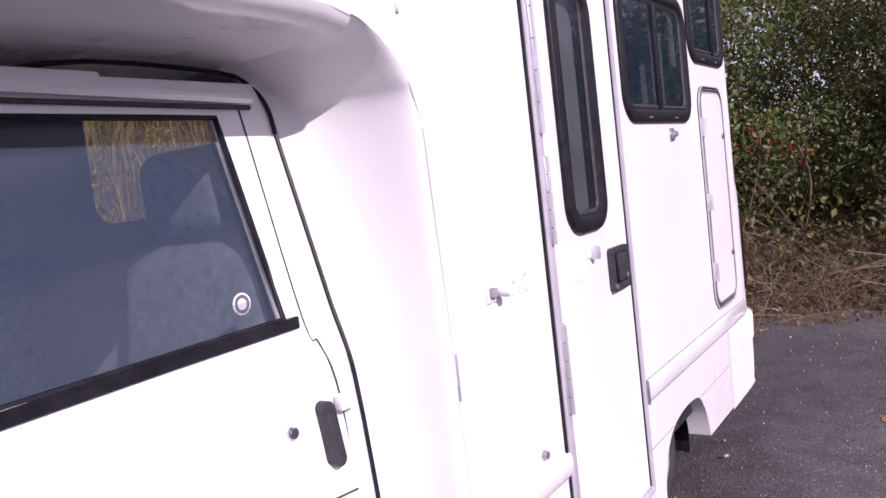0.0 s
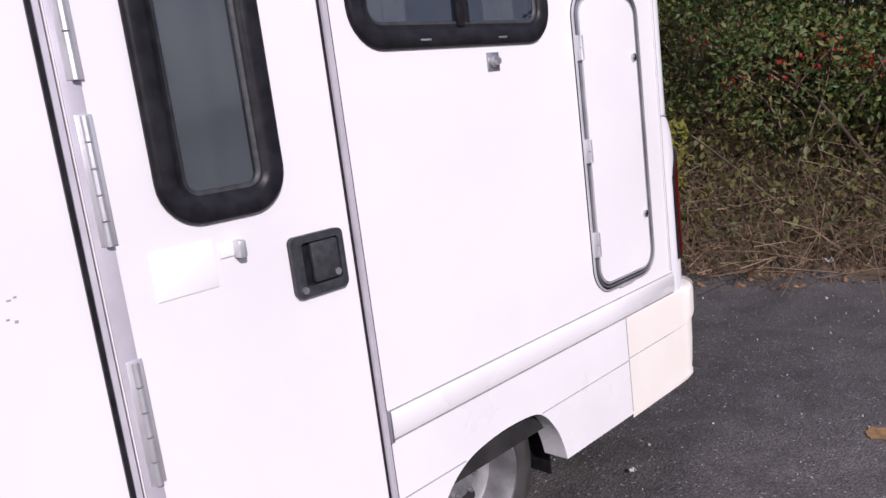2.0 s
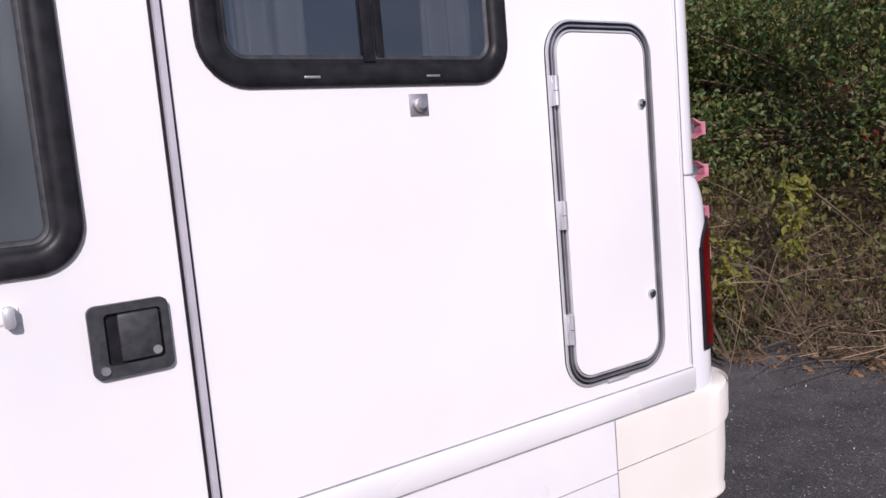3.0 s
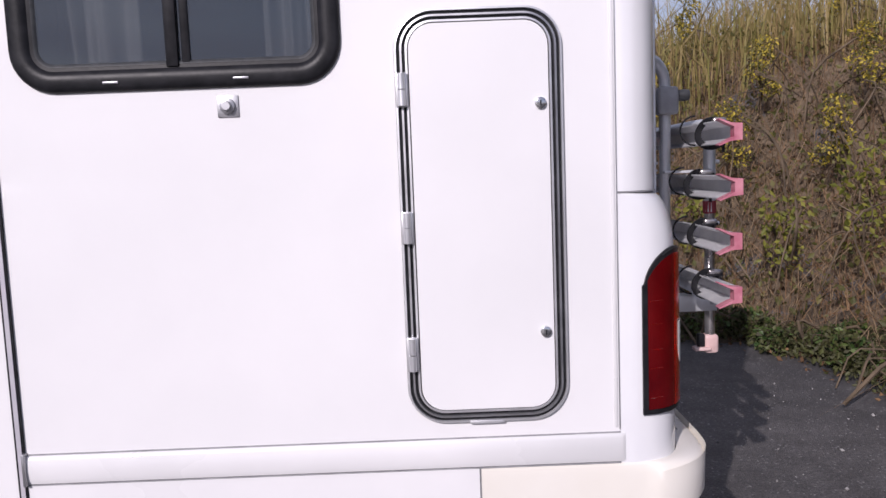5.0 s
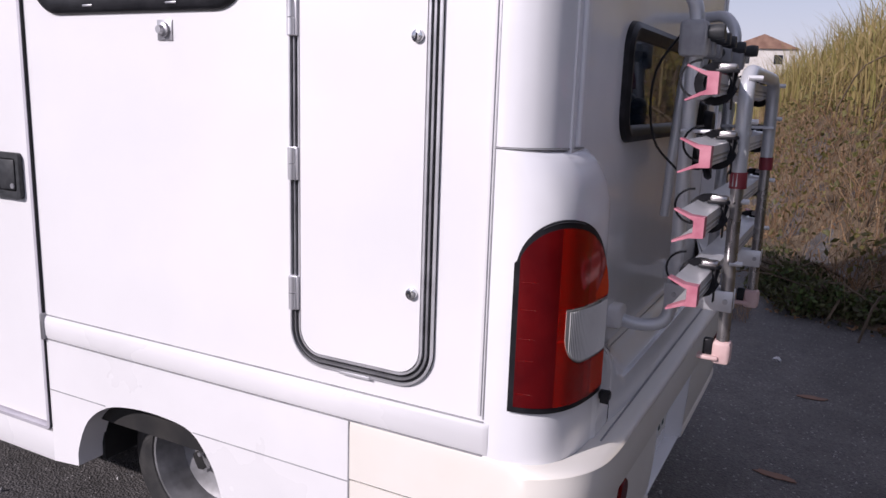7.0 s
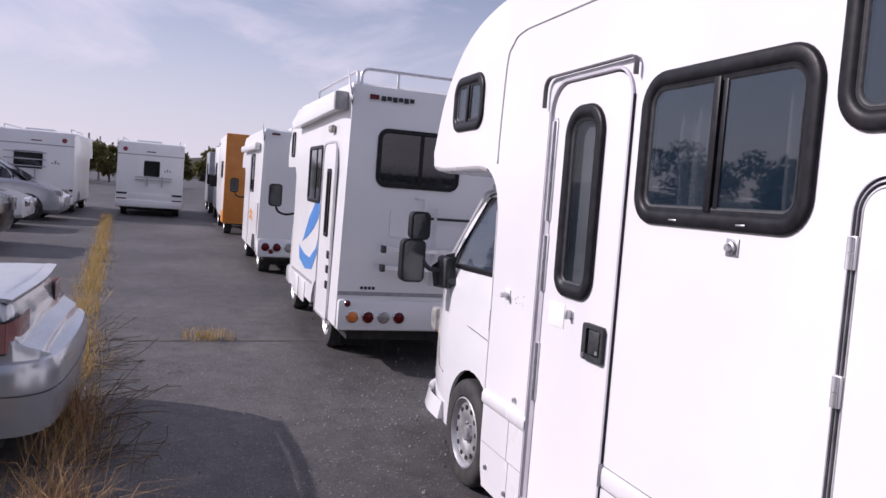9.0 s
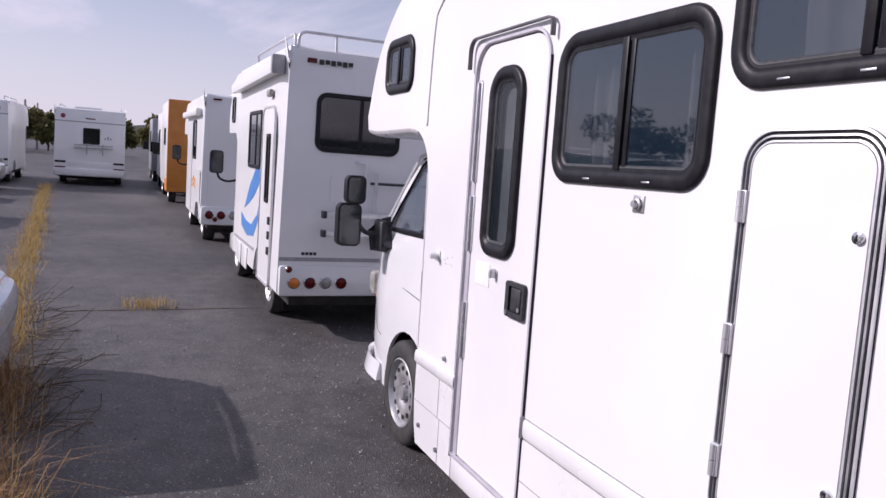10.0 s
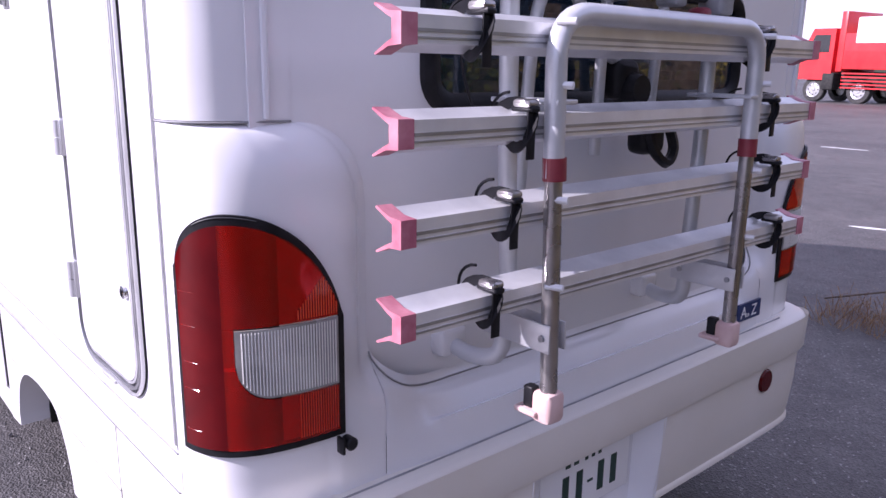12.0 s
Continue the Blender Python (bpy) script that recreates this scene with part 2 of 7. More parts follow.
def asphalt():
    m = bpy.data.materials.new("worn_asphalt")
    m.use_nodes = True
    n, l = m.node_tree.nodes, m.node_tree.links
    b = n["Principled BSDF"]
    tcn = n.new("ShaderNodeTexCoord")
    def noise_node(s, d=6.0):
        q = n.new("ShaderNodeTexNoise")
        q.inputs["Scale"].default_value, q.inputs["Detail"].default_value = s, d
        l.new(tcn.outputs["Object"], q.inputs["Vector"])
        return q
    def ramp(src, p0, p1, c0, c1):
        r = n.new("ShaderNodeValToRGB")
        r.color_ramp.elements[0].position, r.color_ramp.elements[1].position = p0, p1
        r.color_ramp.elements[0].color, r.color_ramp.elements[1].color = (*c0, 1), (*c1, 1)
        l.new(src, r.inputs["Fac"])
        return r.outputs["Color"]
    def mix(kind, fac, a, c):
        x = n.new("ShaderNodeMix")
        x.data_type, x.blend_type = "RGBA", kind
        if isinstance(fac, float):
            x.inputs[0].default_value = fac
        else:
            l.new(fac, x.inputs[0])
        l.new(a, x.inputs[6])
        l.new(c, x.inputs[7])
        return x.outputs[2]
    big = ramp(noise_node(0.55, 7).outputs["Fac"], 0.33, 0.68, (0.067, 0.064, 0.065), (0.122, 0.115, 0.113))
    mid = ramp(noise_node(5.0, 8).outputs["Fac"], 0.3, 0.7, (0.62, 0.62, 0.62), (1.2, 1.2, 1.2))
    c = mix("MULTIPLY", 0.8, big, mid)
    vo = n.new("ShaderNodeTexVoronoi")
    vo.inputs["Scale"].default_value = 130.0
    l.new(tcn.outputs["Object"], vo.inputs["Vector"])
    sp = n.new("ShaderNodeSeparateColor")
    l.new(vo.outputs["Color"], sp.inputs["Color"])
    grain = ramp(sp.outputs["Red"], 0.0, 1.0, (0.5, 0.5, 0.5), (1.5, 1.48, 1.45))
    c = mix("MULTIPLY", 0.75, c, grain)
    chips = ramp(sp.outputs["Green"], 0.972, 0.985, (0, 0, 0), (1, 1, 1))
    pale = n.new("ShaderNodeRGB")
    pale.outputs[0].default_value = (0.27, 0.26, 0.255, 1)
    c = mix("MIX", chips, c, pale.outputs[0])
    l.new(c, b.inputs["Base Color"])
    b.inputs["Roughness"].default_value = 0.60
    bp = n.new("ShaderNodeBump")
    bp.inputs["Strength"].default_value, bp.inputs["Distance"].default_value = 0.7, 0.006
    l.new(vo.outputs["Distance"], bp.inputs["Height"])
    l.new(bp.outputs["Normal"], b.inputs["Normal"])
    return m


ASPHALT = asphalt()

GLASSD = mat("dark_window_glass", (0.012, 0.014, 0.017), (0.02, 0.022, 0.026), 0.05, 2, 3, coat=0.6)
MIRRORD = mat("dim_mirror_glass", (0.05, 0.055, 0.06), (0.08, 0.085, 0.09), 0.10, 4, 3, metal=0.7)
GREYW = mat("off_white_body", (0.76, 0.765, 0.765), (0.82, 0.82, 0.815), 0.35, 1.2, 5, coat=0.3, bump=0.02, bscale=5)
SEAM = mat("grey_seam", (0.26, 0.26, 0.27), (0.36, 0.36, 0.37), 0.7, 20)
ALUL = mat("pale_anodised_strip", (0.50, 0.48, 0.53), (0.58, 0.56, 0.60), 0.45, 12, 4, metal=0.2)
# paler copy of the dry stems, sunlight put into the colour
DRYB = mat("sunny_dry_stems", (0.25, 0.175, 0.11), (0.47, 0.36, 0.23), 0.8, island=True, lo=0.0, hi=1.0, thin=0.2)
# browner copy, the bank plants' own shade put into the colour
DRYM = mat("shaded_brown_weeds", (0.13, 0.085, 0.05), (0.36, 0.255, 0.15), 0.8, island=True, lo=0.0, hi=1.0, thin=0.18)
# weed leaves with the verge's shade put into their colour
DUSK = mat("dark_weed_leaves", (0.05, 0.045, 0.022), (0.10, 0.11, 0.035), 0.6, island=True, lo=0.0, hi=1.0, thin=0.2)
SALRED = mat("faded_rose_lens", (0.24, 0.10, 0.10), (0.34, 0.17, 0.16), 0.15, 6, 3, coat=0.6)
FLUTE = mat("bright_lens_flute", (0.70, 0.69, 0.66), (0.80, 0.79, 0.76), 0.10, 7, 3, coat=0.5)
# orange colour imitates light glowing through the red lens
REDFLUTE = mat("orange_red_flute", (0.62, 0.035, 0.010), (0.78, 0.08, 0.02), 0.12, 7, 3, coat=0.3)

GUTTER = mat("dark_grey_gutter", (0.10, 0.10, 0.105), (0.16, 0.16, 0.165), 0.45, 20, 4)
GLASSC = mat("pale_tinted_glass", (0.02, 0.026, 0.032), (0.026, 0.032, 0.04), 0.03, 3, 2, alpha=0.38, coat=0.2, ior=1.5)
SHADE = mat("crumpled_silver_shade", (0.16, 0.185, 0.205), (0.22, 0.25, 0.27), 0.45, 3, 6, bump=0.6, bscale=5, metal=0.2)
GOLDG = mat("golden_dry_grass", (0.36, 0.23, 0.08), (0.60, 0.45, 0.18), 0.7, island=True, lo=0.0, hi=1.0, thin=0.25)
REDWEED = mat("reddish_dry_weed", (0.20, 0.10, 0.055), (0.44, 0.29, 0.14), 0.8, island=True, lo=0.0, hi=1.0, thin=0.2)
RIMD = mat("dull_steel_dish", (0.16, 0.16, 0.165), (0.30, 0.30, 0.31), 0.5, 14, 5, metal=0.4)

# ---- geometry helpers ----
def part(name, bm, material, parent=None, label="", angle=38):
    me = bpy.data.meshes.new(name)
    bmesh.ops.recalc_face_normals(bm, faces=bm.faces)
    for f in bm.faces:
        f.smooth = f.material_index == 0
        f.material_index = 0
    bm.to_mesh(me)
    bm.free()
    me.set_sharp_from_angle(angle=radians(angle))
    me.materials.append(material)
    ob = new(name, me)
    if parent:
        ob.parent = parent
    if label:
        ob["label"] = label
    return ob


def thing(name, label, category, at=(0, 0, 0), turn=0.0, group="", kind=""):
    ob = tagged(new(name), label, category, group, kind)
    ob.matrix_basis = pose(*at, 0, 0, turn)
    return ob


def raw(name, verts, faces, material, parent=None, label="", smooth=False):
    me = bpy.data.meshes.new(name)
    me.from_pydata(verts, [], faces)
    me.materials.append(material)
    if smooth:
        me.polygons.foreach_set("use_smooth", [True] * len(me.polygons))
    ob = new(name, me)
    if parent:
        ob.parent = parent
    if label:
        ob["label"] = label
    return ob


def box(x0, x1, y0, y1, z0, z1, bevel=0.0, seg=2, bm=None):
    own = bmesh.new()
    bmesh.ops.create_cube(own, size=1.0)
    for v in own.verts:
        v.co = ((x0 + x1) / 2 + v.co.x * (x1 - x0), (y0 + y1) / 2 + v.co.y * (y1 - y0), (z0 + z1) / 2 + v.co.z * (z1 - z0))
    for f in own.faces:
        f.material_index = 1
    if bevel:
        bmesh.ops.bevel(own, geom=list(own.edges), offset=bevel, segments=seg, affect="EDGES", profile=0.5, material=0)
    return join(bm, own)


def join(bm, own):
    if bm is None:
        return own
    me = bpy.data.meshes.new("scratch")
    own.to_mesh(me)
    own.free()
    bm.from_mesh(me)
    bpy.data.meshes.remove(me)
    return bm


def sweep(pts, r, n=10, bm=None, closed=False, shape=None):
    """A tube, or the closed outline shape (side, up), drawn along pts."""
    bm = bm or bmesh.new()
    pts = [Vector(p) for p in pts]
    shape = shape or [(r * math.cos(2 * math.pi * k / n), r * math.sin(2 * math.pi * k / n)) for k in range(n)]
    rings, up = [], None
    for i, p in enumerate(pts):
        a = pts[i - 1] if i or closed else p
        c = pts[(i + 1) % len(pts)] if i < len(pts) - 1 or closed else p
        d = (c - a).normalized()
        if up is None:
            up = Vector((0, 0, 1)) if abs(d.z) < 0.9 else Vector((1, 0, 0))
        side = d.cross(up).normalized()
        up = side.cross(d).normalized()
        rings.append([bm.verts.new(p + side * u + up * v) for u, v in shape])
    m = len(shape)
    for i in range(len(rings) - (0 if closed else 1)):
        q, w = rings[i], rings[(i + 1) % len(rings)]
        for k in range(m):
            bm.faces.new((q[k], q[(k + 1) % m], w[(k + 1) % m], w[k]))
    if not closed:
        bm.faces.new(rings[0])
        bm.faces.new(rings[-1])
    return bm


def bend(pts, r, n=5):
    """pts with their inner corners rounded to radius r."""
    pts = [Vector(p) for p in pts]
    out = [pts[0]]
    for a, p, c in zip(pts, pts[1:], pts[2:]):
        u, w = (a - p).normalized(), (c - p).normalized()
        k = min(r, (a - p).length * 0.49, (c - p).length * 0.49)
        s, e = p + u * k, p + w * k
        out += [(1 - t) ** 2 * s + 2 * t * (1 - t) * p + t * t * e for t in [j / n for j in range(n + 1)]]
    return out + [pts[-1]]


def rr(x0, x1, z0, z1, r, n=6):
    """Outline of a rounded rectangle; r may be four radii: bottom left, bottom right, top right, top left."""
    r = (r,) * 4 if isinstance(r, (int, float)) else r
    out = []
    for (cx, cz, a), q in zip(((x0, z0, 180), (x1, z0, 270), (x1, z1, 0), (x0, z1, 90)), r):
        sx, sz = (1 if cx == x0 else -1), (1 if cz == z0 else -1)
        for k in range(n + 1):
            t = radians(a + 90 * k / n)
            out.append((cx + sx * q + q * math.cos(t), cz + sz * q + q * math.sin(t)))
    return out


def panel(outline, holes, axis, d0, d1, bm=None):
    """A plate of the given outline with holes, from d0 to d1 along the axis; outline in the two other axes."""
    own = bmesh.new()
    def put(u, v):
        return {"x": (d0, u, v), "y": (u, d0, v), "z": (u, v, d0)}[axis]
    edges = []
    for loop in (outline, *holes):
        vs = [own.verts.new(put(u, v)) for u, v in loop]
        edges += [own.edges.new((vs[k], vs[(k + 1) % len(vs)])) for k in range(len(vs))]
    got = bmesh.ops.triangle_fill(own, edges=edges, use_beauty=True, use_dissolve=False)
    faces = [f for f in got["geom"] if isinstance(f, bmesh.types.BMFace)]
    ext = bmesh.ops.extrude_face_region(own, geom=faces)
    step = {"x": (d1 - d0, 0, 0), "y": (0, d1 - d0, 0), "z": (0, 0, d1 - d0)}[axis]
    bmesh.ops.translate(own, vec=step, verts=[v for v in ext["geom"] if isinstance(v, bmesh.types.BMVert)])
    own.normal_update()
    for f in own.faces:
        f.material_index = 1 if abs(f.normal["xyz".index(axis)]) > 0.99 else 0
    return join(bm, own)


def rim_frame(outline, axis, profile, at, bm=None):
    """A moulding along a closed outline; profile rows are (inwards, proud)."""
    bm = bm or bmesh.new()
    n = len(outline)
    cx, cz = sum(p[0] for p in outline) / n, sum(p[1] for p in outline) / n
    norm = []
    for k in range(n):
        a, c = outline[k - 1], outline[(k + 1) % n]
        d = Vector((c[0] - a[0], c[1] - a[1])).normalized()
        q = Vector((-d.y, d.x))
        norm.append(q if q.dot(Vector((cx - outline[k][0], cz - outline[k][1]))) > 0 else -q)
    rings = []
    for k in range(n):
        ring = []
        for inw, proud in profile:
            u, v = outline[k][0] + norm[k].x * inw, outline[k][1] + norm[k].y * inw
            ring.append(bm.verts.new({"y": (u, at - proud, v), "x": (at + proud, u, v)}[axis]))
        rings.append(ring)
    m = len(profile)
    for k in range(n):
        q, w = rings[k], rings[(k + 1) % n]
        for j in range(m):
            bm.faces.new((q[j], q[(j + 1) % m], w[(j + 1) % m], w[j]))
    return bm


def inset(outline, d):
    n = len(outline)
    cx, cz = sum(p[0] for p in outline) / n, sum(p[1] for p in outline) / n
    out = []
    for k in range(n):
        a, c = outline[k - 1], outline[(k + 1) % n]
        t = Vector((c[0] - a[0], c[1] - a[1])).normalized()
        q = Vector((-t.y, t.x))
        if q.dot(Vector((cx - outline[k][0], cz - outline[k][1]))) < 0:
            q = -q
        out.append((outline[k][0] + q.x * d, outline[k][1] + q.y * d))
    return out


def cyl(p0, p1, r0, r1=None, n=16, bm=None):
    r1 = r0 if r1 is None else r1
    bm = bm or bmesh.new()
    p0, p1 = Vector(p0), Vector(p1)
    d = (p1 - p0).normalized()
    u = d.orthogonal().normalized()
    w = d.cross(u)
    rings = [[bm.verts.new(p + (u * math.cos(2 * math.pi * k / n) + w * math.sin(2 * math.pi * k / n)) * r) for k in range(n)]
             for p, r in ((p0, r0), (p1, r1))]
    for k in range(n):
        bm.faces.new((rings[0][k], rings[0][(k + 1) % n], rings[1][(k + 1) % n], rings[1][k]))
    bm.faces.new(rings[0])
    bm.faces.new(rings[1])
    return bm


def lathe(rows, axis="y", at=(0, 0, 0), n=32, bm=None):
    """A turned body; rows are (along the axis, radius)."""
    bm = bm or bmesh.new()
    at = Vector(at)
    rings = []
    for a, r in rows:
        ring = []
        for k in range(n):
            c, s = r * math.cos(2 * math.pi * k / n), r * math.sin(2 * math.pi * k / n)
            ring.append(bm.verts.new(at + Vector({"y": (c, a, s), "x": (a, c, s), "z": (c, s, a)}[axis])))
        rings.append(ring)
    for q, w in zip(rings, rings[1:]):
        for k in range(n):
            bm.faces.new((q[k], q[(k + 1) % n], w[(k + 1) % n], w[k]))
    for (a, r), ring in ((rows[0], rings[0]), (rows[-1], rings[-1])):
        if r < 0.002:
            bm.faces.new(ring)
    return bm


def grid(rows, bm=None, close=False):
    """A skin over rows of points."""
    bm = bm or bmesh.new()
    vs = [[bm.verts.new(p) for p in row] for row in rows]
    for a, c in zip(vs, vs[1:]):
        for k in range(len(a) - (0 if close else 1)):
            q = (a[k], a[(k + 1) % len(a)], c[(k + 1) % len(a)], c[k])
            if len({v.co.to_tuple(6) for v in q}) > 2:
                bm.faces.new(q)
    return bm


def solid(bm, t):
    """Gives a skin the thickness t."""
    bmesh.ops.recalc_face_normals(bm, faces=bm.faces)
    bmesh.ops.solidify(bm, geom=list(bm.faces), thickness=t)
    return bm


def smooth_line(pts, n=6):
    """Catmull-Rom through pts."""
    pts = [Vector(p) for p in pts]
    q = [2 * pts[0] - pts[1], *pts, 2 * pts[-1] - pts[-2]]
    out = []
    for a, b, c, d in zip(q, q[1:], q[2:], q[3:]):
        for k in range(n):
            t = k / n
            out.append(0.5 * (2 * b + (c - a) * t + (2 * a - 5 * b + 4 * c - d) * t * t + (3 * b - a - 3 * c + d) * t ** 3))
    return out + [pts[-1]]


def blades(name, spots, material, height, width, lean=0.35, bow=0.3, parent=None, label="", seed=1):
    """Grass or stems: one tapered, bowed blade for each spot (x, y, z)."""
    rng = np.random.default_rng(seed)
    p = np.asarray(spots, float)
    n = len(p)
    h = height[0] + (height[1] - height[0]) * rng.random(n)
    w = width[0] + (width[1] - width[0]) * rng.random(n)
    a, b = rng.random(n) * 2 * np.pi, rng.random(n) * 2 * np.pi
    tilt = lean * rng.random(n)
    side = np.stack([np.cos(a), np.sin(a), 0 * a], 1) * (w / 2)[:, None]
    way = np.stack([np.cos(b), np.sin(b), 0 * b], 1)
    up = np.array([0, 0, 1.0])
    mid = p + up * (h * 0.55)[:, None] + way * (h * tilt * 0.4)[:, None]
    tip = p + up * (h * (1 - bow * tilt))[:, None] + way * (h * (tilt + bow * rng.random(n)))[:, None]
    v = np.concatenate([p - side, p + side, mid - side * 0.75, mid + side * 0.75, tip], 1).reshape(-1, 3)
    base = np.arange(n)[:, None] * 5
    quads = (base + [0, 1, 3, 2]).tolist()
    tris = (base + [2, 3, 4]).tolist()
    return raw(name, v.tolist(), quads + tris, material, parent, label)


def leaves(name, spots, material, size, parent=None, label="", seed=1, droop=0.5):
    """Small pointed leaves, folded along the middle, one for each spot."""
    rng = np.random.default_rng(seed)
    p = np.asarray(spots, float)
    n = len(p)
    s = (size[0] + (size[1] - size[0]) * rng.random(n))[:, None]
    d = rng.normal(size=(n, 3))
    d[:, 2] -= droop
    d /= np.linalg.norm(d, axis=1)[:, None]
    e = np.cross(d, rng.normal(size=(n, 3)))
    e /= np.linalg.norm(e, axis=1)[:, None]
    f = np.cross(d, e)
    v = np.concatenate([p, p + d * s * 0.5 + e * s * 0.28 + f * s * 0.06, p + d * s, p + d * s * 0.5 - e * s * 0.28 + f * s * 0.06], 1).reshape(-1, 3)
    base = np.arange(n)[:, None] * 4
    return raw(name, v.tolist(), (base + [0, 1, 2]).tolist() + (base + [0, 2, 3]).tolist(), material, parent, label)

# ---- ground, verge and distance ----
EDGE = [(4.6, -12.0), (3.9, -5.0), (3.3, -1.2), (2.95, -0.3), (2.45, 0.7), (2.18, 1.7), (2.06, 2.45), (1.98, 3.2), (1.72, 3.75), (1.0, 3.98), (0.35, 4.15),
        (0.02, 5.0), (-0.7, 7.5), (-1.8, 12.0), (-5.5, 26.0), (-14.0, 48.0)]


def edge_x(y):
    """Where the asphalt ends and the verge begins."""
    ys = [p[1] for p in EDGE]
    return float(np.interp(y, ys, [p[0] for p in EDGE]))


def verge_depth(x, y):
    """Metres into the verge, negative on the asphalt."""
    best = 1e9
    for (ax, ay), (bx, by) in zip(EDGE, EDGE[1:]):
        d = Vector((bx - ax, by - ay))
        t = max(0.0, min(1.0, ((x - ax) * d.x + (y - ay) * d.y) / d.length_squared))
        best = min(best, math.hypot(x - ax - d.x * t, y - ay - d.y * t))
    return best if x > edge_x(y) else -best


def land(x, y):
    """Height of the ground: flat asphalt, then a bank that rises behind the verge."""
    d = verge_depth(x, y)
    if d <= 0:
        return 0.0
    k = 1.0 / (1.0 + math.exp(-(y - 1.2) * 1.2))
    steep = min(1.0, max(0.0, (d - float(np.interp(y, [3, 5, 9], [0.35, 1.0, 0.6]))) / float(np.interp(y, [3, 6, 10], [6.0, 4.0, 2.2]))))
    top = 2.55 * k + 0.7 * (1 - k)
    far = max(0.0, 1.0 - max(0.0, y - 9.0) / 30.0)
    return 0.03 + top * far * steep ** 0.8 + 0.07 * noise.noise((x * 0.9, y * 0.9, 3.0)) * min(1, d)


def make_ground():
    xs = sorted(set([-900, -400, -200, -100, -60, -40, -30, -20, -12, -8, -5] + [round(-3 + 0.3 * k, 2) for k in range(60)] + [20, 30, 50, 90, 200, 400, 900]))
    ys = sorted(set([-900, -400, -200, -100, -50, -25, -12, -8] + [round(-6 + 0.3 * k, 2) for k in range(80)] + [20, 24, 30, 36, 44, 60, 100, 200, 400, 900]))
    verts = [(x, y, land(x, y) if -14 < x < 60 and -12 < y < 48 else 0.0) for y in ys for x in xs]
    w = len(xs)
    faces = [(j * w + i, j * w + i + 1, (j + 1) * w + i + 1, (j + 1) * w + i) for j in range(len(ys) - 1) for i in range(w - 1)]
    ob = raw("ground", verts, faces, ASPHALT, smooth=True)
    tagged(ob, "worn dark grey asphalt with pale stone chips", "ground", kind="structure")
    # the verge's soil lies on the sheet
    top = []
    for j in range(110):
        y = -9 + 0.27 * j
        for i in range(60):
            d = 0.02 + 0.21 * i
            x = edge_x(y) + d
            wob = 0.10 * noise.noise((x * 2.1, y * 2.1, 7.0)) + 0.05 * noise.noise((x * 7, y * 7, 1.0))
            top.append((x + wob, y, land(x, y) + 0.014 + (0.0 if i else -0.03)))
    f2 = [(j * 60 + i, j * 60 + i + 1, (j + 1) * 60 + i + 1, (j + 1) * 60 + i) for j in range(109) for i in range(59)]
    tagged(raw("verge", top, f2, SOIL, smooth=True), "brown leaf litter and soil of the roadside bank", "verge", kind="structure")


make_ground()


def bare(x, y):
    """A trodden strip of open ground behind the asphalt's end."""
    return 4.75 < y < 6.7 and x < 0.60 + 0.35 * noise.noise((x * 2, y * 2, 5.0))


def scatter(n, x0, x1, y0, y1, dmin, dmax, seed):
    rng = random.Random(seed)
    out = []
    while len(out) < n:
        x, y = rng.uniform(x0, x1), rng.uniform(y0, y1)
        d = verge_depth(x, y)
        if dmin < d < dmax and (rng.random() < 0.22 or not bare(x, y)):
            out.append((x, y, land(x, y)))
    return out


def hills():
    """Low wooded hills that close the view all round."""
    rows = []
    n = 180
    for level, (r, lift) in enumerate(((150, 0.0), (165, 0.55), (190, 0.9), (230, 1.0), (280, 0.0))):
        row = []
        for k in range(n):
            a = 2 * math.pi * k / n
            c, s = math.cos(a), math.sin(a)
            h = 6.0 + 5.0 * noise.noise((c * 2.2, s * 2.2, 0.0)) + 2.4 * noise.noise((c * 9, s * 9, level)) + 1.2 * noise.noise((c * 30, s * 30, level))
            h *= 1.0 + 0.5 * max(0.0, -s - 0.25)
            row.append((r * c, r * s, -0.5 + lift * max(2.0, h)))
        rows.append(row)
    ob = part("backdrop", grid(rows, close=True), WOODS, angle=180)
    tagged(ob, "distant low hills covered with dark woods", "hills", kind="structure")


hills()

# ---- the white motorhome ----
def cap_profile(n=10):
    """Outline of the side wall above the belt, from the rear foot round the roof and the nose to the front foot."""
    nose = smooth_line([(-2.36, 2.535, 0), (-2.66, 2.515, 0), (-2.95, 2.445, 0), (-3.16, 2.325, 0), (-3.35, 2.13, 0), (-3.48, 1.84, 0)], 5)
    under = smooth_line([(-3.46, 1.765, 0), (-3.3, 1.752, 0), (-3.0, 1.753, 0), (-2.72, 1.752, 0), (-2.60, 1.718, 0), (-2.515, 1.64, 0), (-2.478, 1.54, 0)], 5)
    return [(0.0, 0.707), (0.0, 2.56)] + [(-1.2, 2.56)] + [(p.x, p.y) for p in nose] + [(p.x, p.y) for p in under] + [(-2.465, 1.1), (-2.463, 0.60), (-1.985, 0.60), (-1.985, 0.712 - 0.10), (-1.39, 0.712)]


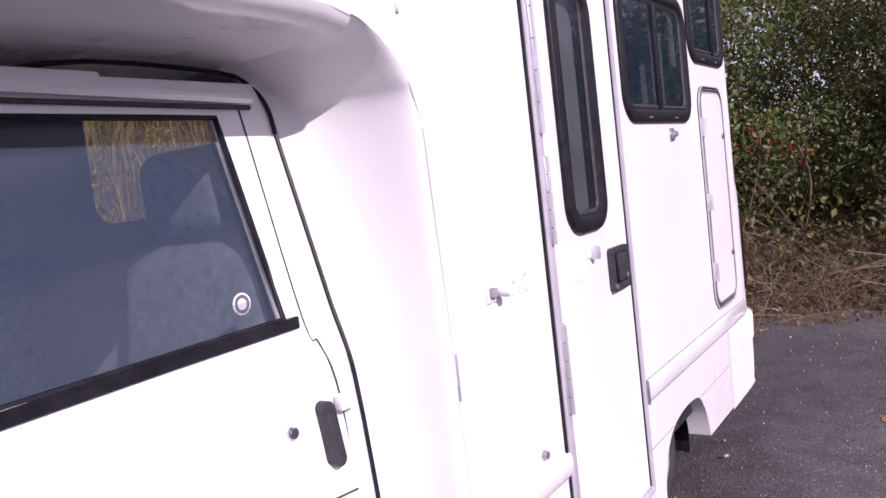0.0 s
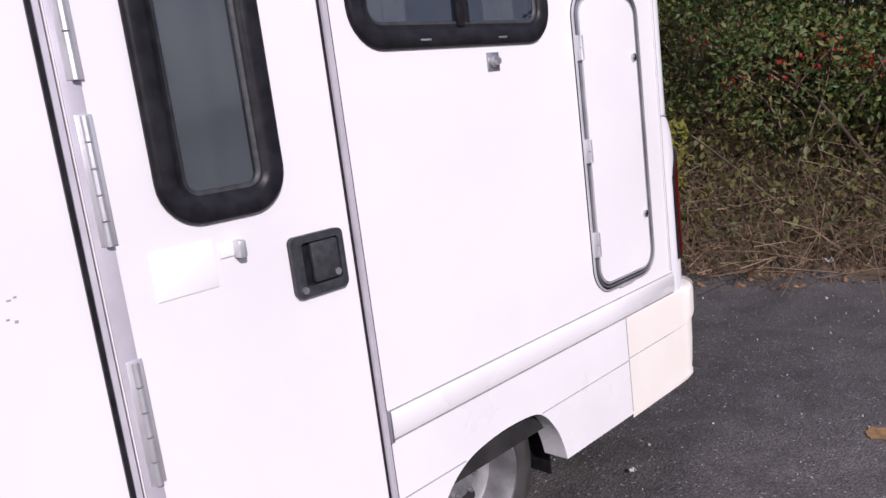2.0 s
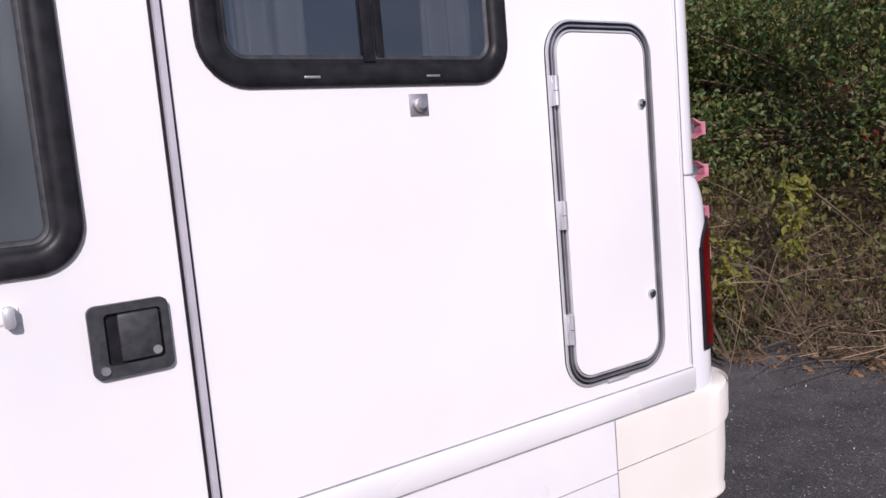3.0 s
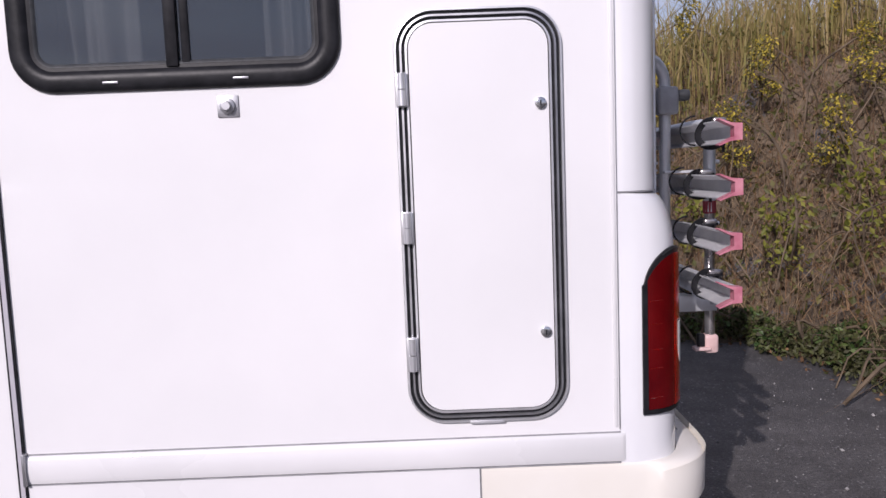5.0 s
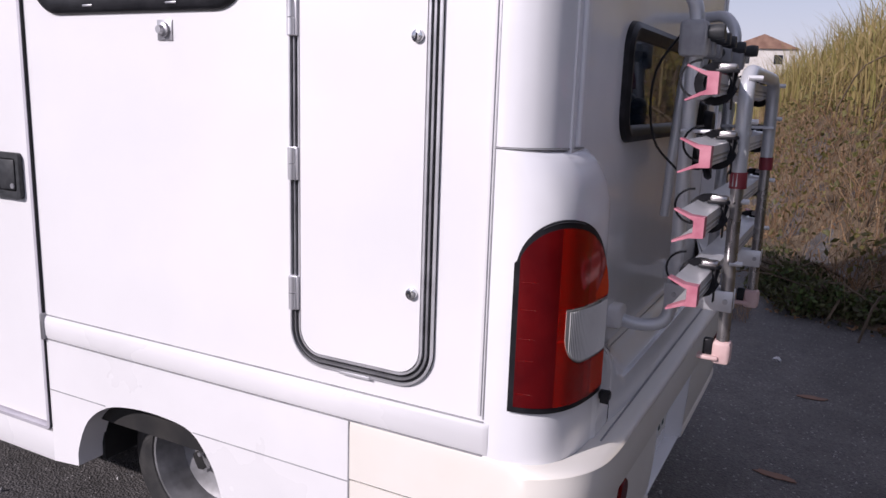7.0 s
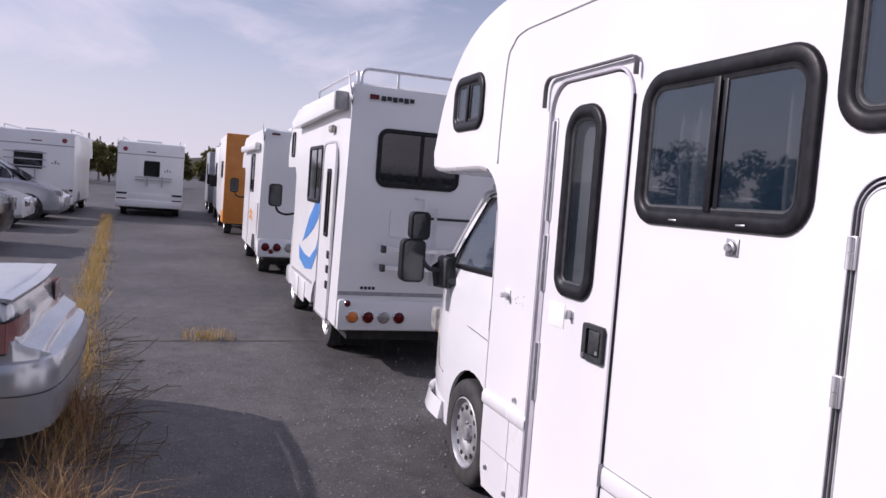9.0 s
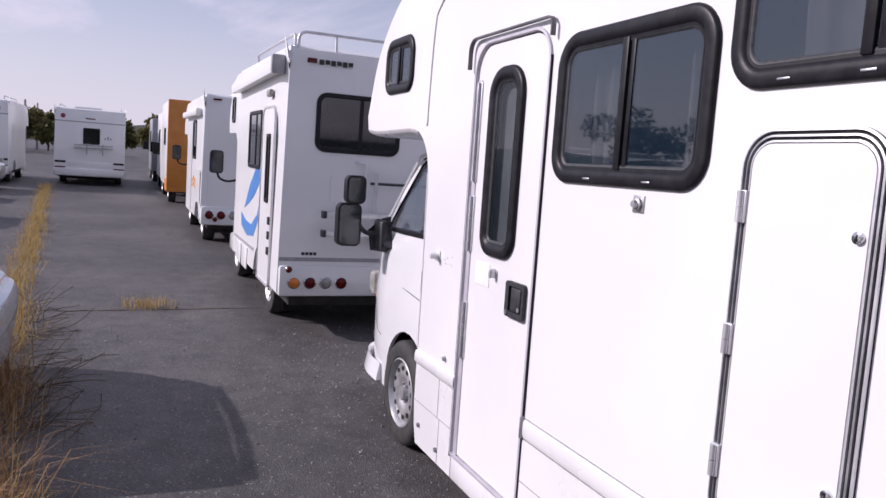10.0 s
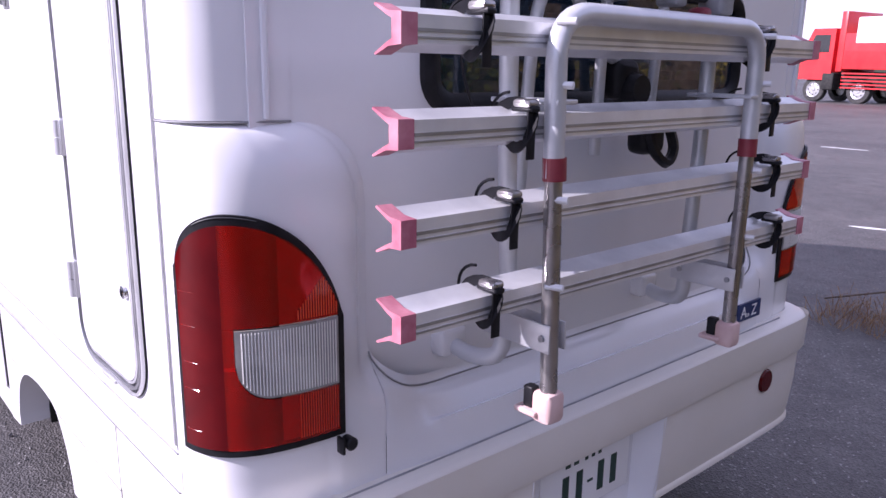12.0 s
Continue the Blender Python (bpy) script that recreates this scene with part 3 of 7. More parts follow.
def window_unit(van, outline, name, label, split=None, rails=True, frame_w=0.045, glass=None):
    """A rubber-framed acrylic window in the side wall, with a curtain behind."""
    win = new(name)
    win.parent = van
    win["label"] = label
    part("rubber_frame", rim_frame(outline, "y", [(-0.012, 0.0), (-0.0118, 0.006), (-0.008, 0.0115), (-0.001, 0.0142), (0.014, 0.0152), (0.025, 0.0140), (0.032, 0.010), (0.036, 0.006), (frame_w, 0.005), (frame_w, -0.02), (-0.004, -0.02)], 0.0), RUBBER, win)
    inner = inset(outline, frame_w - 0.003)
    part("pane", panel(inner, [], "y", -0.001, 0.004), glass or GLASS, win, "tinted grey glass").visible_shadow = False
    part("inner_trim", rim_frame(inset(outline, frame_w - 0.001), "y", [(0, 0.006), (0.006, 0.004), (0.009, 0.0), (0, 0.0)], 0.0), PLASTIC, win)
    xs, zs = [p[0] for p in inner], [p[1] for p in inner]
    if split is not None:
        z0, z1 = min(zs) - 0.004, max(zs) + 0.004
        part("mullion", box(split - 0.022, split + 0.006, -0.011, 0.004, z0, z1, 0.003), RUBBER, win)
        part("sliding_stile", box(split + 0.012, split + 0.032, -0.005, 0.006, z0, z1, 0.003), RUBBER, win)
    if rails:
        z0 = min(p[1] for p in outline)
        for dx in (0.27, 0.73):
            xx = min(xs) + dx * (max(xs) - min(xs))
            part("drain_slot", box(xx - 0.018, xx + 0.018, -0.0172, -0.012, z0 + 0.004, z0 + 0.010, 0.002), ALUD, win, "pale drain slot")
    return win


def curtain(van, x0, x1, z0, z1, y, seed, sway=0.018, label="silvery grey curtain", material=None):
    material = material or CURTAIN
    rows = []
    for j in range(12):
        z = z0 + (z1 - z0) * j / 11
        rows.append([(x0 + (x1 - x0) * i / 40, y + sway * (math.sin(i * 0.42 + seed) + 0.6 * noise.noise((i * 0.35, z * 3, seed))), z) for i in range(41)])
    return part("curtain", solid(grid(rows), 0.003), material, van, label, 180)


MAIN_WIN = rr(-1.344, -0.627, 1.556, 2.012, (0.085, 0.085, 0.10, 0.10), 8)
DOOR_WIN = rr(-1.849, -1.595, 1.250, 1.953, (0.075, 0.075, 0.10, 0.10), 8)
NOSE_WIN = rr(-3.160, -2.762, 1.950, 2.216, (0.07, 0.07, 0.085, 0.085), 8)
REAR_BUNK_WIN = rr(-0.563, -0.03, 1.800, 2.21, (0.09, 0.09, 0.10, 0.10), 8)
DOOR = rr(-1.988, -1.430, 0.368, 2.058, (0.012, 0.012, 0.11, 0.11), 8)
DOOR_HOLE = rr(-2.000, -1.418, 0.355, 2.071, (0.012, 0.012, 0.115, 0.115), 8)


def camper():
    van = thing("motorhome", "white cab-over motorhome with black rubber-framed windows, parked on asphalt", "motorhome")
    van.matrix_basis = LEAN
    # side wall: one skin down to the belt, with the door's opening running on below
    side = [(0.0, 0.707), (0.0, 2.56), (-1.2, 2.56)] + cap_profile()[3:-3]
    side = [p for p in side if p[1] > 0.61] + [(-2.463, 0.700), (-2.000, 0.700)]
    notch = [p for p in DOOR_HOLE]
    # the door's opening cuts the lower edge, so it is walked as part of the outline
    top = [p for p in notch if p[1] > 1.0]
    top = sorted([p for p in top if p[0] < -1.7], key=lambda p: p[1]) + sorted([p for p in top if p[0] >= -1.7], key=lambda p: -p[1])
    side = side + top + [(-1.418, 0.707)]
    grow = lambda o: inset(o, 0.004)
    part("side_wall", panel(side, [grow(MAIN_WIN), grow(NOSE_WIN), grow(REAR_BUNK_WIN)], "y", 0.0, 0.03), WHITE, van, "glossy white side panel")
    far = [(0.0, 0.62), (0.0, 2.56), (-1.2, 2.56)] + cap_profile()[3:-3]
    part("side_wall", panel(far, [rr(-1.98, -1.30, 1.42, 1.95, 0.07, 6)], "y", 1.97, 2.0), WHITE, van)
    # roof and nose skin follow the outline between the two sides
    line = [(0.12, 2.46), (0.10, 2.52), (0.04, 2.558), (0.0, 2.5605), (-1.2, 2.5605)] + [(p[0], p[1] + 0.001) for p in cap_profile()[3:33]]
    part("roof", grid([[(x, 0.0005 if 0.02 < j < 0.98 else 0.0005, z) if j == 0 else (x, 2.0 * j, z) for x, z in line] for j in (0.0, 0.5, 0.9998)]), WHITE2, van)
    under = [p for p in cap_profile() if p[1] < 1.80 and p[0] < -2.65]
    part("alcove_floor", grid([[(x, y, z - d) for x, z in under] for y, d in ((0.0, 0.0), (0.006, 0.013), (0.018, 0.023), (0.036, 0.029), (0.06, 0.031), (1.0, 0.031), (1.94, 0.031), (2.0, 0.0))]), WHITE2, van, "rounded white underside of the sleeping alcove")
    # seam moulding round the alcove
    seam = smooth_line([(-2.522, -0.002, 1.76), (-2.520, -0.002, 1.9), (-2.496, -0.002, 2.22), (-2.445, -0.002, 2.300), (-2.34, -0.002, 2.342), (-2.0, -0.002, 2.348), (-0.0, -0.002, 2.348)], 6)
    part("seam_moulding", sweep(seam, 0.005, 6), WHITE2, van, angle=180)
    # floor and dim inner box
    part("floor_pan", box(-2.42, 0.1, 0.05, 1.95, 0.40, 0.46), BLACKIN, van)
    part("inner_lining", panel(rr(-1.36, 0.05, 0.55, 2.5, 0.05), [], "y", 0.6, 0.62), INSIDE, van)
    window_unit(van, MAIN_WIN, "side_window", "wide black-framed sliding window with drawn curtains", split=-0.984)
    window_unit(van, NOSE_WIN, "alcove_window", "small black-framed window in the sleeping alcove", split=-2.96, rails=False)
    window_unit(van, REAR_BUNK_WIN, "bunk_window", "black-framed window high at the rear", split=-0.20)
    curtain(van, -1.30, -1.09, 1.54, 2.02, 0.10, 1.0)
    curtain(van, -0.80, -0.64, 1.54, 2.02, 0.09, 4.0)
    curtain(van, -0.52, -0.05, 1.80, 2.16, 0.12, 2.0)
    curtain(van, -3.13, -2.79, 1.97, 2.20, 0.12, 6.0)
    return van


VAN = camper()


def entry_door(van):
    door = new("entry_door")
    door.parent = van
    door["label"] = "closed white entry door with a tall narrow window"
    part("leaf", panel(DOOR, [inset(DOOR_WIN, 0.004)], "y", 0.003, 0.035), WHITE, door)
    part("door_seal", rim_frame(DOOR_HOLE, "y", [(-0.006, 0.0), (-0.006, 0.009), (0.004, 0.010), (0.007, 0.002), (0.007, -0.02), (-0.006, -0.02)], 0.0), ALUL, door, "thin grey door frame and seal")
    part("gap_line", box(-2.0155, -2.0065, -0.006, 0.004, 0.34, 1.96), RUBBER, door)
    part("gap_line", box(-1.4135, -1.4080, -0.007, 0.004, 0.36, 1.97), RUBBER, door, "dark rubber line beside the door")
    part("gap_line", box(-1.4315, -1.4265, -0.001, 0.006, 0.37, 1.95), RUBBER, door)
    part("gap", rim_frame(DOOR_HOLE, "y", [(0.0, -0.024), (0.045, -0.024), (0.045, -0.030), (0.0, -0.030)], 0.0), SEAL, door)
    window_unit(door, DOOR_WIN, "door_window", "tall black-framed door window with crumpled silver curtain", rails=False, frame_w=0.044, glass=GLASSC)
    curtain(van, -1.86, -1.585, 1.24, 1.96, 0.030, 9.0, 0.0015, "crumpled silver-grey window shade", SHADE)
    part("edge_strip", box(-1.986, -1.952, -0.001, 0.0045, 0.35, 1.93, 0.001), ALUL, door, "pale aluminium edge strip")
    # rain gutter over the door
    arc = bend([(-2.045, -0.018, 1.975), (-2.045, -0.018, 2.095), (-1.395, -0.018, 2.095), (-1.395, -0.018, 2.03)], 0.12, 8)
    part("rain_gutter", sweep(arc, 0, shape=[(-0.009, -0.003), (0.009, -0.003), (0.009, 0.003), (-0.009, 0.003)]), GUTTER, door, "dark grey rain gutter over the door")
    # hinges
    for z0, z1 in ((1.52, 1.92), (1.235, 1.463), (0.785, 1.025)):
        hinge = new("hinge")
        hinge.parent = door
        n = 5
        for k in range(n):
            a, b = z0 + (z1 - z0) * k / n, z0 + (z1 - z0) * (k + 1) / n - 0.003
            part("knuckle", cyl((-1.962, -0.009, a), (-1.962, -0.009, b), 0.007, n=8), ALU, hinge)
        part("hinge_leaf", box(-1.975, -1.945, -0.003, 0.004, z0, z1, 0.0015), ALU, hinge)
    # paddle handle
    h = new("door_handle")
    h.parent = door
    h["label"] = "black recessed paddle handle with two locks"
    o = rr(-1.602, -1.464, 1.040, 1.172, 0.014, 4)
    part("bezel", panel(o, [rr(-1.576, -1.478, 1.062, 1.156, 0.008, 4)], "y", -0.012, 0.002), PLASTIC, h)
    part("well", box(-1.581, -1.473, 0.0, 0.003, 1.058, 1.160), RUBBER, h)
    part("paddle", box(-1.554, -1.482, -0.015, -0.002, 1.066, 1.153, 0.005), PLASTIC, h)
    for x, z in ((-1.583, 1.056), (-1.492, 1.078)):
        part("lock", lathe([(-0.019, 0.0004), (-0.019, 0.008), (-0.006, 0.009)], "y", (x, 0.002, z), 14), ALUD, h)
    part("paper_label", box(-1.893, -1.768, 0.0002, 0.004, 1.113, 1.206, 0.0008), PAPER, door, "blank white paper label")
    b = new("hook_bracket")
    b.parent = door
    part("base", box(-1.756, -1.702, -0.001, 0.004, 1.165, 1.191, 0.001), WHITE2, b)
    part("hook", box(-1.727, -1.709, -0.026, 0.002, 1.160, 1.196, 0.005), ALU, b)
    return door


entry_door(VAN)


def locker_hatch(van):
    hatch = new("locker_hatch")
    hatch.parent = van
    hatch["label"] = "tall white locker hatch with triple aluminium rim"
    o = rr(-0.498, -0.120, 0.748, 1.700, 0.088, 10)
    for off, m in ((0.0, ALU), (0.0125, ALUD), (0.0245, ALU)):
        part("rim", rim_frame(inset(o, off), "y", [(0.0, 0.0), (0.001, 0.009), (0.0055, 0.010), (0.007, 0.0)], 0.0), m, hatch)
    part("rubber_seal", rim_frame(o, "y", [(0.0, 0.0), (0.0, 0.004), (0.034, 0.004), (0.034, 0.0)], 0.0), RUBBER, hatch)
    part("leaf", panel(inset(o, 0.033), [], "y", -0.010, -0.0005), WHITE, hatch)
    for z0, z1 in ((1.485, 1.561), (1.175, 1.249), (0.877, 0.957)):
        hg = new("hinge")
        hg.parent = hatch
        part("leaf", box(-0.497, -0.470, -0.017, -0.002, z0, z1, 0.003), ALU, hg)
        zm = (z0 + z1) / 2
        part("knuckle", cyl((-0.483, -0.018, z0 + 0.002), (-0.483, -0.018, zm - 0.001), 0.009, n=10), ALU, hg)
        part("knuckle", cyl((-0.483, -0.018, zm + 0.001), (-0.483, -0.018, z1 - 0.002), 0.009, n=10), ALU, hg)
    for z in (1.483, 0.960):
        lk = part("lock", lathe([(-0.0185, 0.0004), (-0.0185, 0.009), (-0.017, 0.0125), (-0.010, 0.0135)], "y", (-0.172, 0, z), 18), CHROME, hatch, "round chrome lock")
        part("keyhole", box(-0.1735, -0.1705, -0.0195, -0.018, z - 0.006, z + 0.006), RUBBER, lk)
    part("joint_piece", box(-0.355, -0.275, -0.013, 0.0, 0.746, 0.754, 0.001), ALU, hatch)


locker_hatch(VAN)

# ---- motorhome: rear body, bumper, lamps ----
POD = smooth_line([(0.0, 0.0, 0), (0.045, 0.0, 0), (0.088, 0.008, 0), (0.124, 0.030, 0), (0.148, 0.066, 0), (0.162, 0.11, 0), (0.170, 0.165, 0), (0.171, 0.220, 0), (0.158, 0.258, 0), (0.133, 0.285, 0), (0.119, 0.31, 0)], 5)
PILLAR = smooth_line([(0.0, 0.0, 0), (0.02, 0.0, 0), (0.045, 0.006, 0), (0.072, 0.022, 0), (0.094, 0.048, 0), (0.108, 0.080, 0), (0.116, 0.112, 0), (0.119, 0.14, 0), (0.120, 0.17, 0)], 6)


VW = 1.97


def mirror_copy(ob, width=2.0):
    """The same part on the other side, mirrored about the van's long axis."""
    me = ob.data.copy()
    me.transform(Matrix.Translation((0, width, 0)) @ Matrix.Diagonal((1, -1, 1, 1)))
    me.flip_normals()
    c = new(ob.name.split(".")[0], me)
    c.parent = ob.parent
    for key in ("label",):
        if key in ob:
            c[key] = ob[key]
    return c


def pod_point(i, z):
    p = POD[i]
    if z > 1.13:
        t = min(1.0, (z - 1.13) / 0.142)
        c = math.sqrt(max(0.0, 1 - t * t))
        q = PILLAR[min(len(PILLAR) - 1, int(i * len(PILLAR) / len(POD)))]
        y = p.y * (0.60 + 0.40 * c)
        x = q.x * (1 - c) * 0.985 + p.x * c
        return (x, max(y, 0.0), z)
    if p.y > 0.20 and z < 0.87:
        k = min(1.0, (0.87 - z) / 0.10)
        k = k * k * (3 - 2 * k)
        return (p.x * (1 - k) + 0.177 * k, p.y, z)
    return (p.x, p.y, z)


def pod_flank(z):
    """How far the corner moulding's inner edge stands out at a height."""
    k = min(1.0, max(0.0, (0.87 - z) / 0.10))
    k = k * k * (3 - 2 * k)
    return 0.119 * (1 - k) + 0.177 * k


def rear_body(van):
    zs = [0.60, 0.632, 0.70, 0.76, 0.79, 0.81, 0.83, 0.85, 0.88, 0.94, 1.0, 1.08, 1.13, 1.17, 1.20, 1.225, 1.245, 1.258, 1.266, 1.271, 1.272]
    rows = [[pod_point(i, z) for i in range(len(POD))] for z in zs]
    rows.append([(p[0] * 0.8, p[1] * 0.8 + 0.02, 1.2735) for p in rows[-1]])
    pod = part("corner_moulding", grid(rows), REARW, van, "rounded glossy white corner moulding round the tail lamp", 60)
    mirror_copy(pod, VW)
    rows = [[(p.x, p.y, z) for p in PILLAR] for z in (1.277, 1.6, 2.0, 2.45)]
    pil = part("corner_pillar", solid(grid(rows), 0.004), REARW, van, "rounded white corner pillar", 60)
    mirror_copy(pil, VW)
    rib = part("pillar_rib", sweep([(0.121, 0.128, 1.279), (0.121, 0.128, 2.44)], 0.006, 8), REARW, van)
    mirror_copy(rib, VW)
    seal = part("cracked_sealant", sweep(smooth_line([(p.x * 1.004, p.y - 0.0005, 1.2745) for p in PILLAR[::4]], 3), 0.0018, 5), SEAM, van, "grey cracked sealant line")
    mirror_copy(seal, VW)
    part("pillar_seam", box(-0.0025, 0.0005, -0.0012, 0.01, 0.715, 2.3), ALUD, van)
    part("edge_strip", box(-0.014, -0.006, -0.004, 0.0, 0.722, 2.3, 0.0015), WHITE2, van)
    hole = rr(0.44, 1.505, 1.282, 1.548, 0.065, 8)
    part("rear_wall", panel([(0.10, 0.74), (VW - 0.10, 0.74), (VW - 0.10, 2.50), (0.10, 2.50)], [inset(hole, 0.004)], "x", 0.118, 0.095), REARW, van, "glossy white rear wall in shade")
    win = new("rear_window")
    win.parent = van
    win["label"] = "low wide black-framed rear window"
    part("rubber_frame", rim_frame(hole, "x", [(-0.010, 0.0), (-0.008, 0.012), (0.006, 0.02), (0.022, 0.017), (0.032, 0.008), (0.032, -0.015), (0.0, -0.015)], 0.118), RUBBER, win)
    part("pane", panel(inset(hole, 0.03), [], "x", 0.117, 0.122), GLASS, win, "dark tinted glass").visible_shadow = False
    part("inner_frame", rim_frame(inset(hole, 0.055), "x", [(0, 0.0), (0, -0.012), (0.022, -0.012), (0.022, 0.0)], 0.112), RUBBER, win)
    # the lower panel leans out to the bumper; its upper edge is a rolled line
    rows = []
    for k in range(41):
        y = 0.31 + (VW - 0.62) * (0.5 - 0.5 * math.cos(math.pi * k / 40))
        e = max(0.0, min(1.0, min(y - 0.31, VW - 0.31 - y) / 0.20))
        zt = 0.757 + 0.10 * (1 - math.sqrt(max(0.0, 1 - (1 - e) ** 2)))
        w = (1 - e) ** 1.5
        line = [(0.117, zt + 0.02), (0.122, zt), (0.134, zt - 0.006), (0.148, zt - 0.022), (0.165, zt - 0.055), (0.182, 0.71), (0.190, 0.685), (0.193, 0.64), (0.194, 0.60)]
        rows.append([(x + (pod_flank(z) + 0.0015 - x) * w, y, z) for x, z in line])
    part("rear_apron", grid(rows), REARW, van, "white apron above the bumper", 50)
    part("bumper_seam", sweep([(0.1955, 0.20 + (VW - 0.4) * k / 8, 0.6365) for k in range(9)], 0.0022, 5), SEAM, van)
    part("apron_line", sweep([(r[1][0] + 0.001, r[1][1], r[1][2] + 0.002) for r in rows], 0.0020, 5), SEAM, van)


rear_body(VAN)


def bumper(van):
    b = new("bumper")
    b.parent = van
    b["label"] = "large white moulded rear bumper with cream aged side ends"
    def half_plan(end):
        return smooth_line([(-0.333, 0.0, 0), (-0.15, 0.0, 0), (0.03, 0.0, 0), (0.10, 0.006, 0), (0.155, 0.035, 0), (0.188, 0.085, 0), (0.200, 0.16, 0), (0.203, 0.3, 0), (0.204, 0.5, 0), (0.205, end, 0)], 5)
    half = half_plan(0.66)
    other = half_plan(VW - 1.135)

    def ring(i, path, prof):
        a, c = path[max(0, i - 1)], path[min(len(path) - 1, i + 1)]
        d = (c - a).normalized()
        nrm = Vector((d.y, -d.x, 0))
        f = min(1.0, max(0.0, nrm.x)) ** 0.7
        k = 0.06 + 0.94 * f
        out = []
        for o, z in prof:
            if z > 0.6:
                z = z - 0.002 * (1 - f)
            elif z > 0.47:
                z += 0.036 * f
            q = path[i] + nrm * (o * k)
            out.append((q.x, q.y, z))
        return out
    up = [(-0.03, 0.62), (-0.03, 0.635), (-0.010, 0.636), (0.018, 0.633), (0.032, 0.627), (0.040, 0.615), (0.043, 0.600), (0.042, 0.57), (0.040, 0.499), (0.036, 0.490), (-0.03, 0.488)]
    low = [(-0.03, 0.486), (0.024, 0.4855), (0.022, 0.42), (0.014, 0.33), (0.008, 0.297), (0.014, 0.291), (0.014, 0.280), (-0.004, 0.273), (-0.03, 0.275)]
    full = half + [Vector((p.x, VW - p.y, 0)) for p in reversed(other)]
    part("upper_band", grid([ring(i, full, up) for i in range(len(full))]), CREAM, b, "aged cream-white upper bumper band", 50)
    part("lower_band", grid([ring(i, half, low) for i in range(len(half))]), CREAM, b, "aged cream-white lower bumper band", 50)
    part("lower_band", grid([[(x, VW - y, z) for x, y, z in ring(i, other, low)] for i in range(len(other))]), CREAM, b, "aged cream-white lower bumper band", 50)
    # plate bay between the two lower bands
    bay = bmesh.new()
    grid([[(0.229, 0.652, 0.522), (0.172, 0.71, 0.520), (0.172, 1.085, 0.520), (0.229, 1.143, 0.522)],
          [(0.214, 0.652, 0.275), (0.168, 0.71, 0.275), (0.168, 1.085, 0.275), (0.214, 1.143, 0.275)]], bay)
    part("plate_bay", solid(bay, 0.004), REARW, b)
    part("bay_lip", box(0.14, 0.212, 0.66, 1.135, 0.276, 0.284, 0.002), REARW, b)
    plate = new("number_plate")
    plate.parent = b
    plate["label"] = "white number plate with dark green-black bars"
    part("plate", box(0.174, 0.178, 0.735, 1.065, 0.338, 0.503, 0.0015), PAPER, plate)
    for y0, y1, z0, z1 in ((0.905, 0.922, 0.413, 0.438), (0.935, 0.952, 0.413, 0.438), (0.975, 0.986, 0.413, 0.438), (1.0, 1.011, 0.413, 0.438), (1.025, 1.036, 0.413, 0.438),
                           (0.838, 0.858, 0.320, 0.350), (0.897, 0.919, 0.315, 0.392), (0.947, 0.969, 0.315, 0.392), (0.988, 1.008, 0.350, 0.356), (1.027, 1.049, 0.315, 0.392), (1.077, 1.099, 0.315, 0.392)):
        part("bar", box(0.178, 0.1795, y0 - 0.085, y1 - 0.085, z0 + 0.05, z1 + 0.05), GREENINK, plate)
    part("plate_bolt", lathe([(0.178, 0.008), (0.182, 0.006), (0.183, 0.0004)], "x", (0, 0.815, 0.488), 12), ALUD, plate)
    part("plate_bolt", lathe([(0.178, 0.008), (0.182, 0.006), (0.183, 0.0004)], "x", (0, 0.985, 0.488), 12), ALUD, plate)
    for y in (0.30, VW - 0.315):
        part("reflector", lathe([(0.205, 0.036), (0.229, 0.036), (0.234, 0.032), (0.235, 0.0005)], "x", (0, y, 0.475), 22), REDLENSB, b, "round dark red reflector")
    for x in (-0.3345,):
        part("joint_line", box(x - 0.0012, x + 0.0012, -0.0035, 0.005, 0.30, 0.632), SEAM, b)
    tow = part("tow_eye", sweep(bend([(0.13, 0.62, 0.30), (0.2, 0.62, 0.25), (0.2, 0.70, 0.25), (0.13, 0.70, 0.30)], 0.03), 0.011, 8), BLACKIN, b)


bumper(VAN)


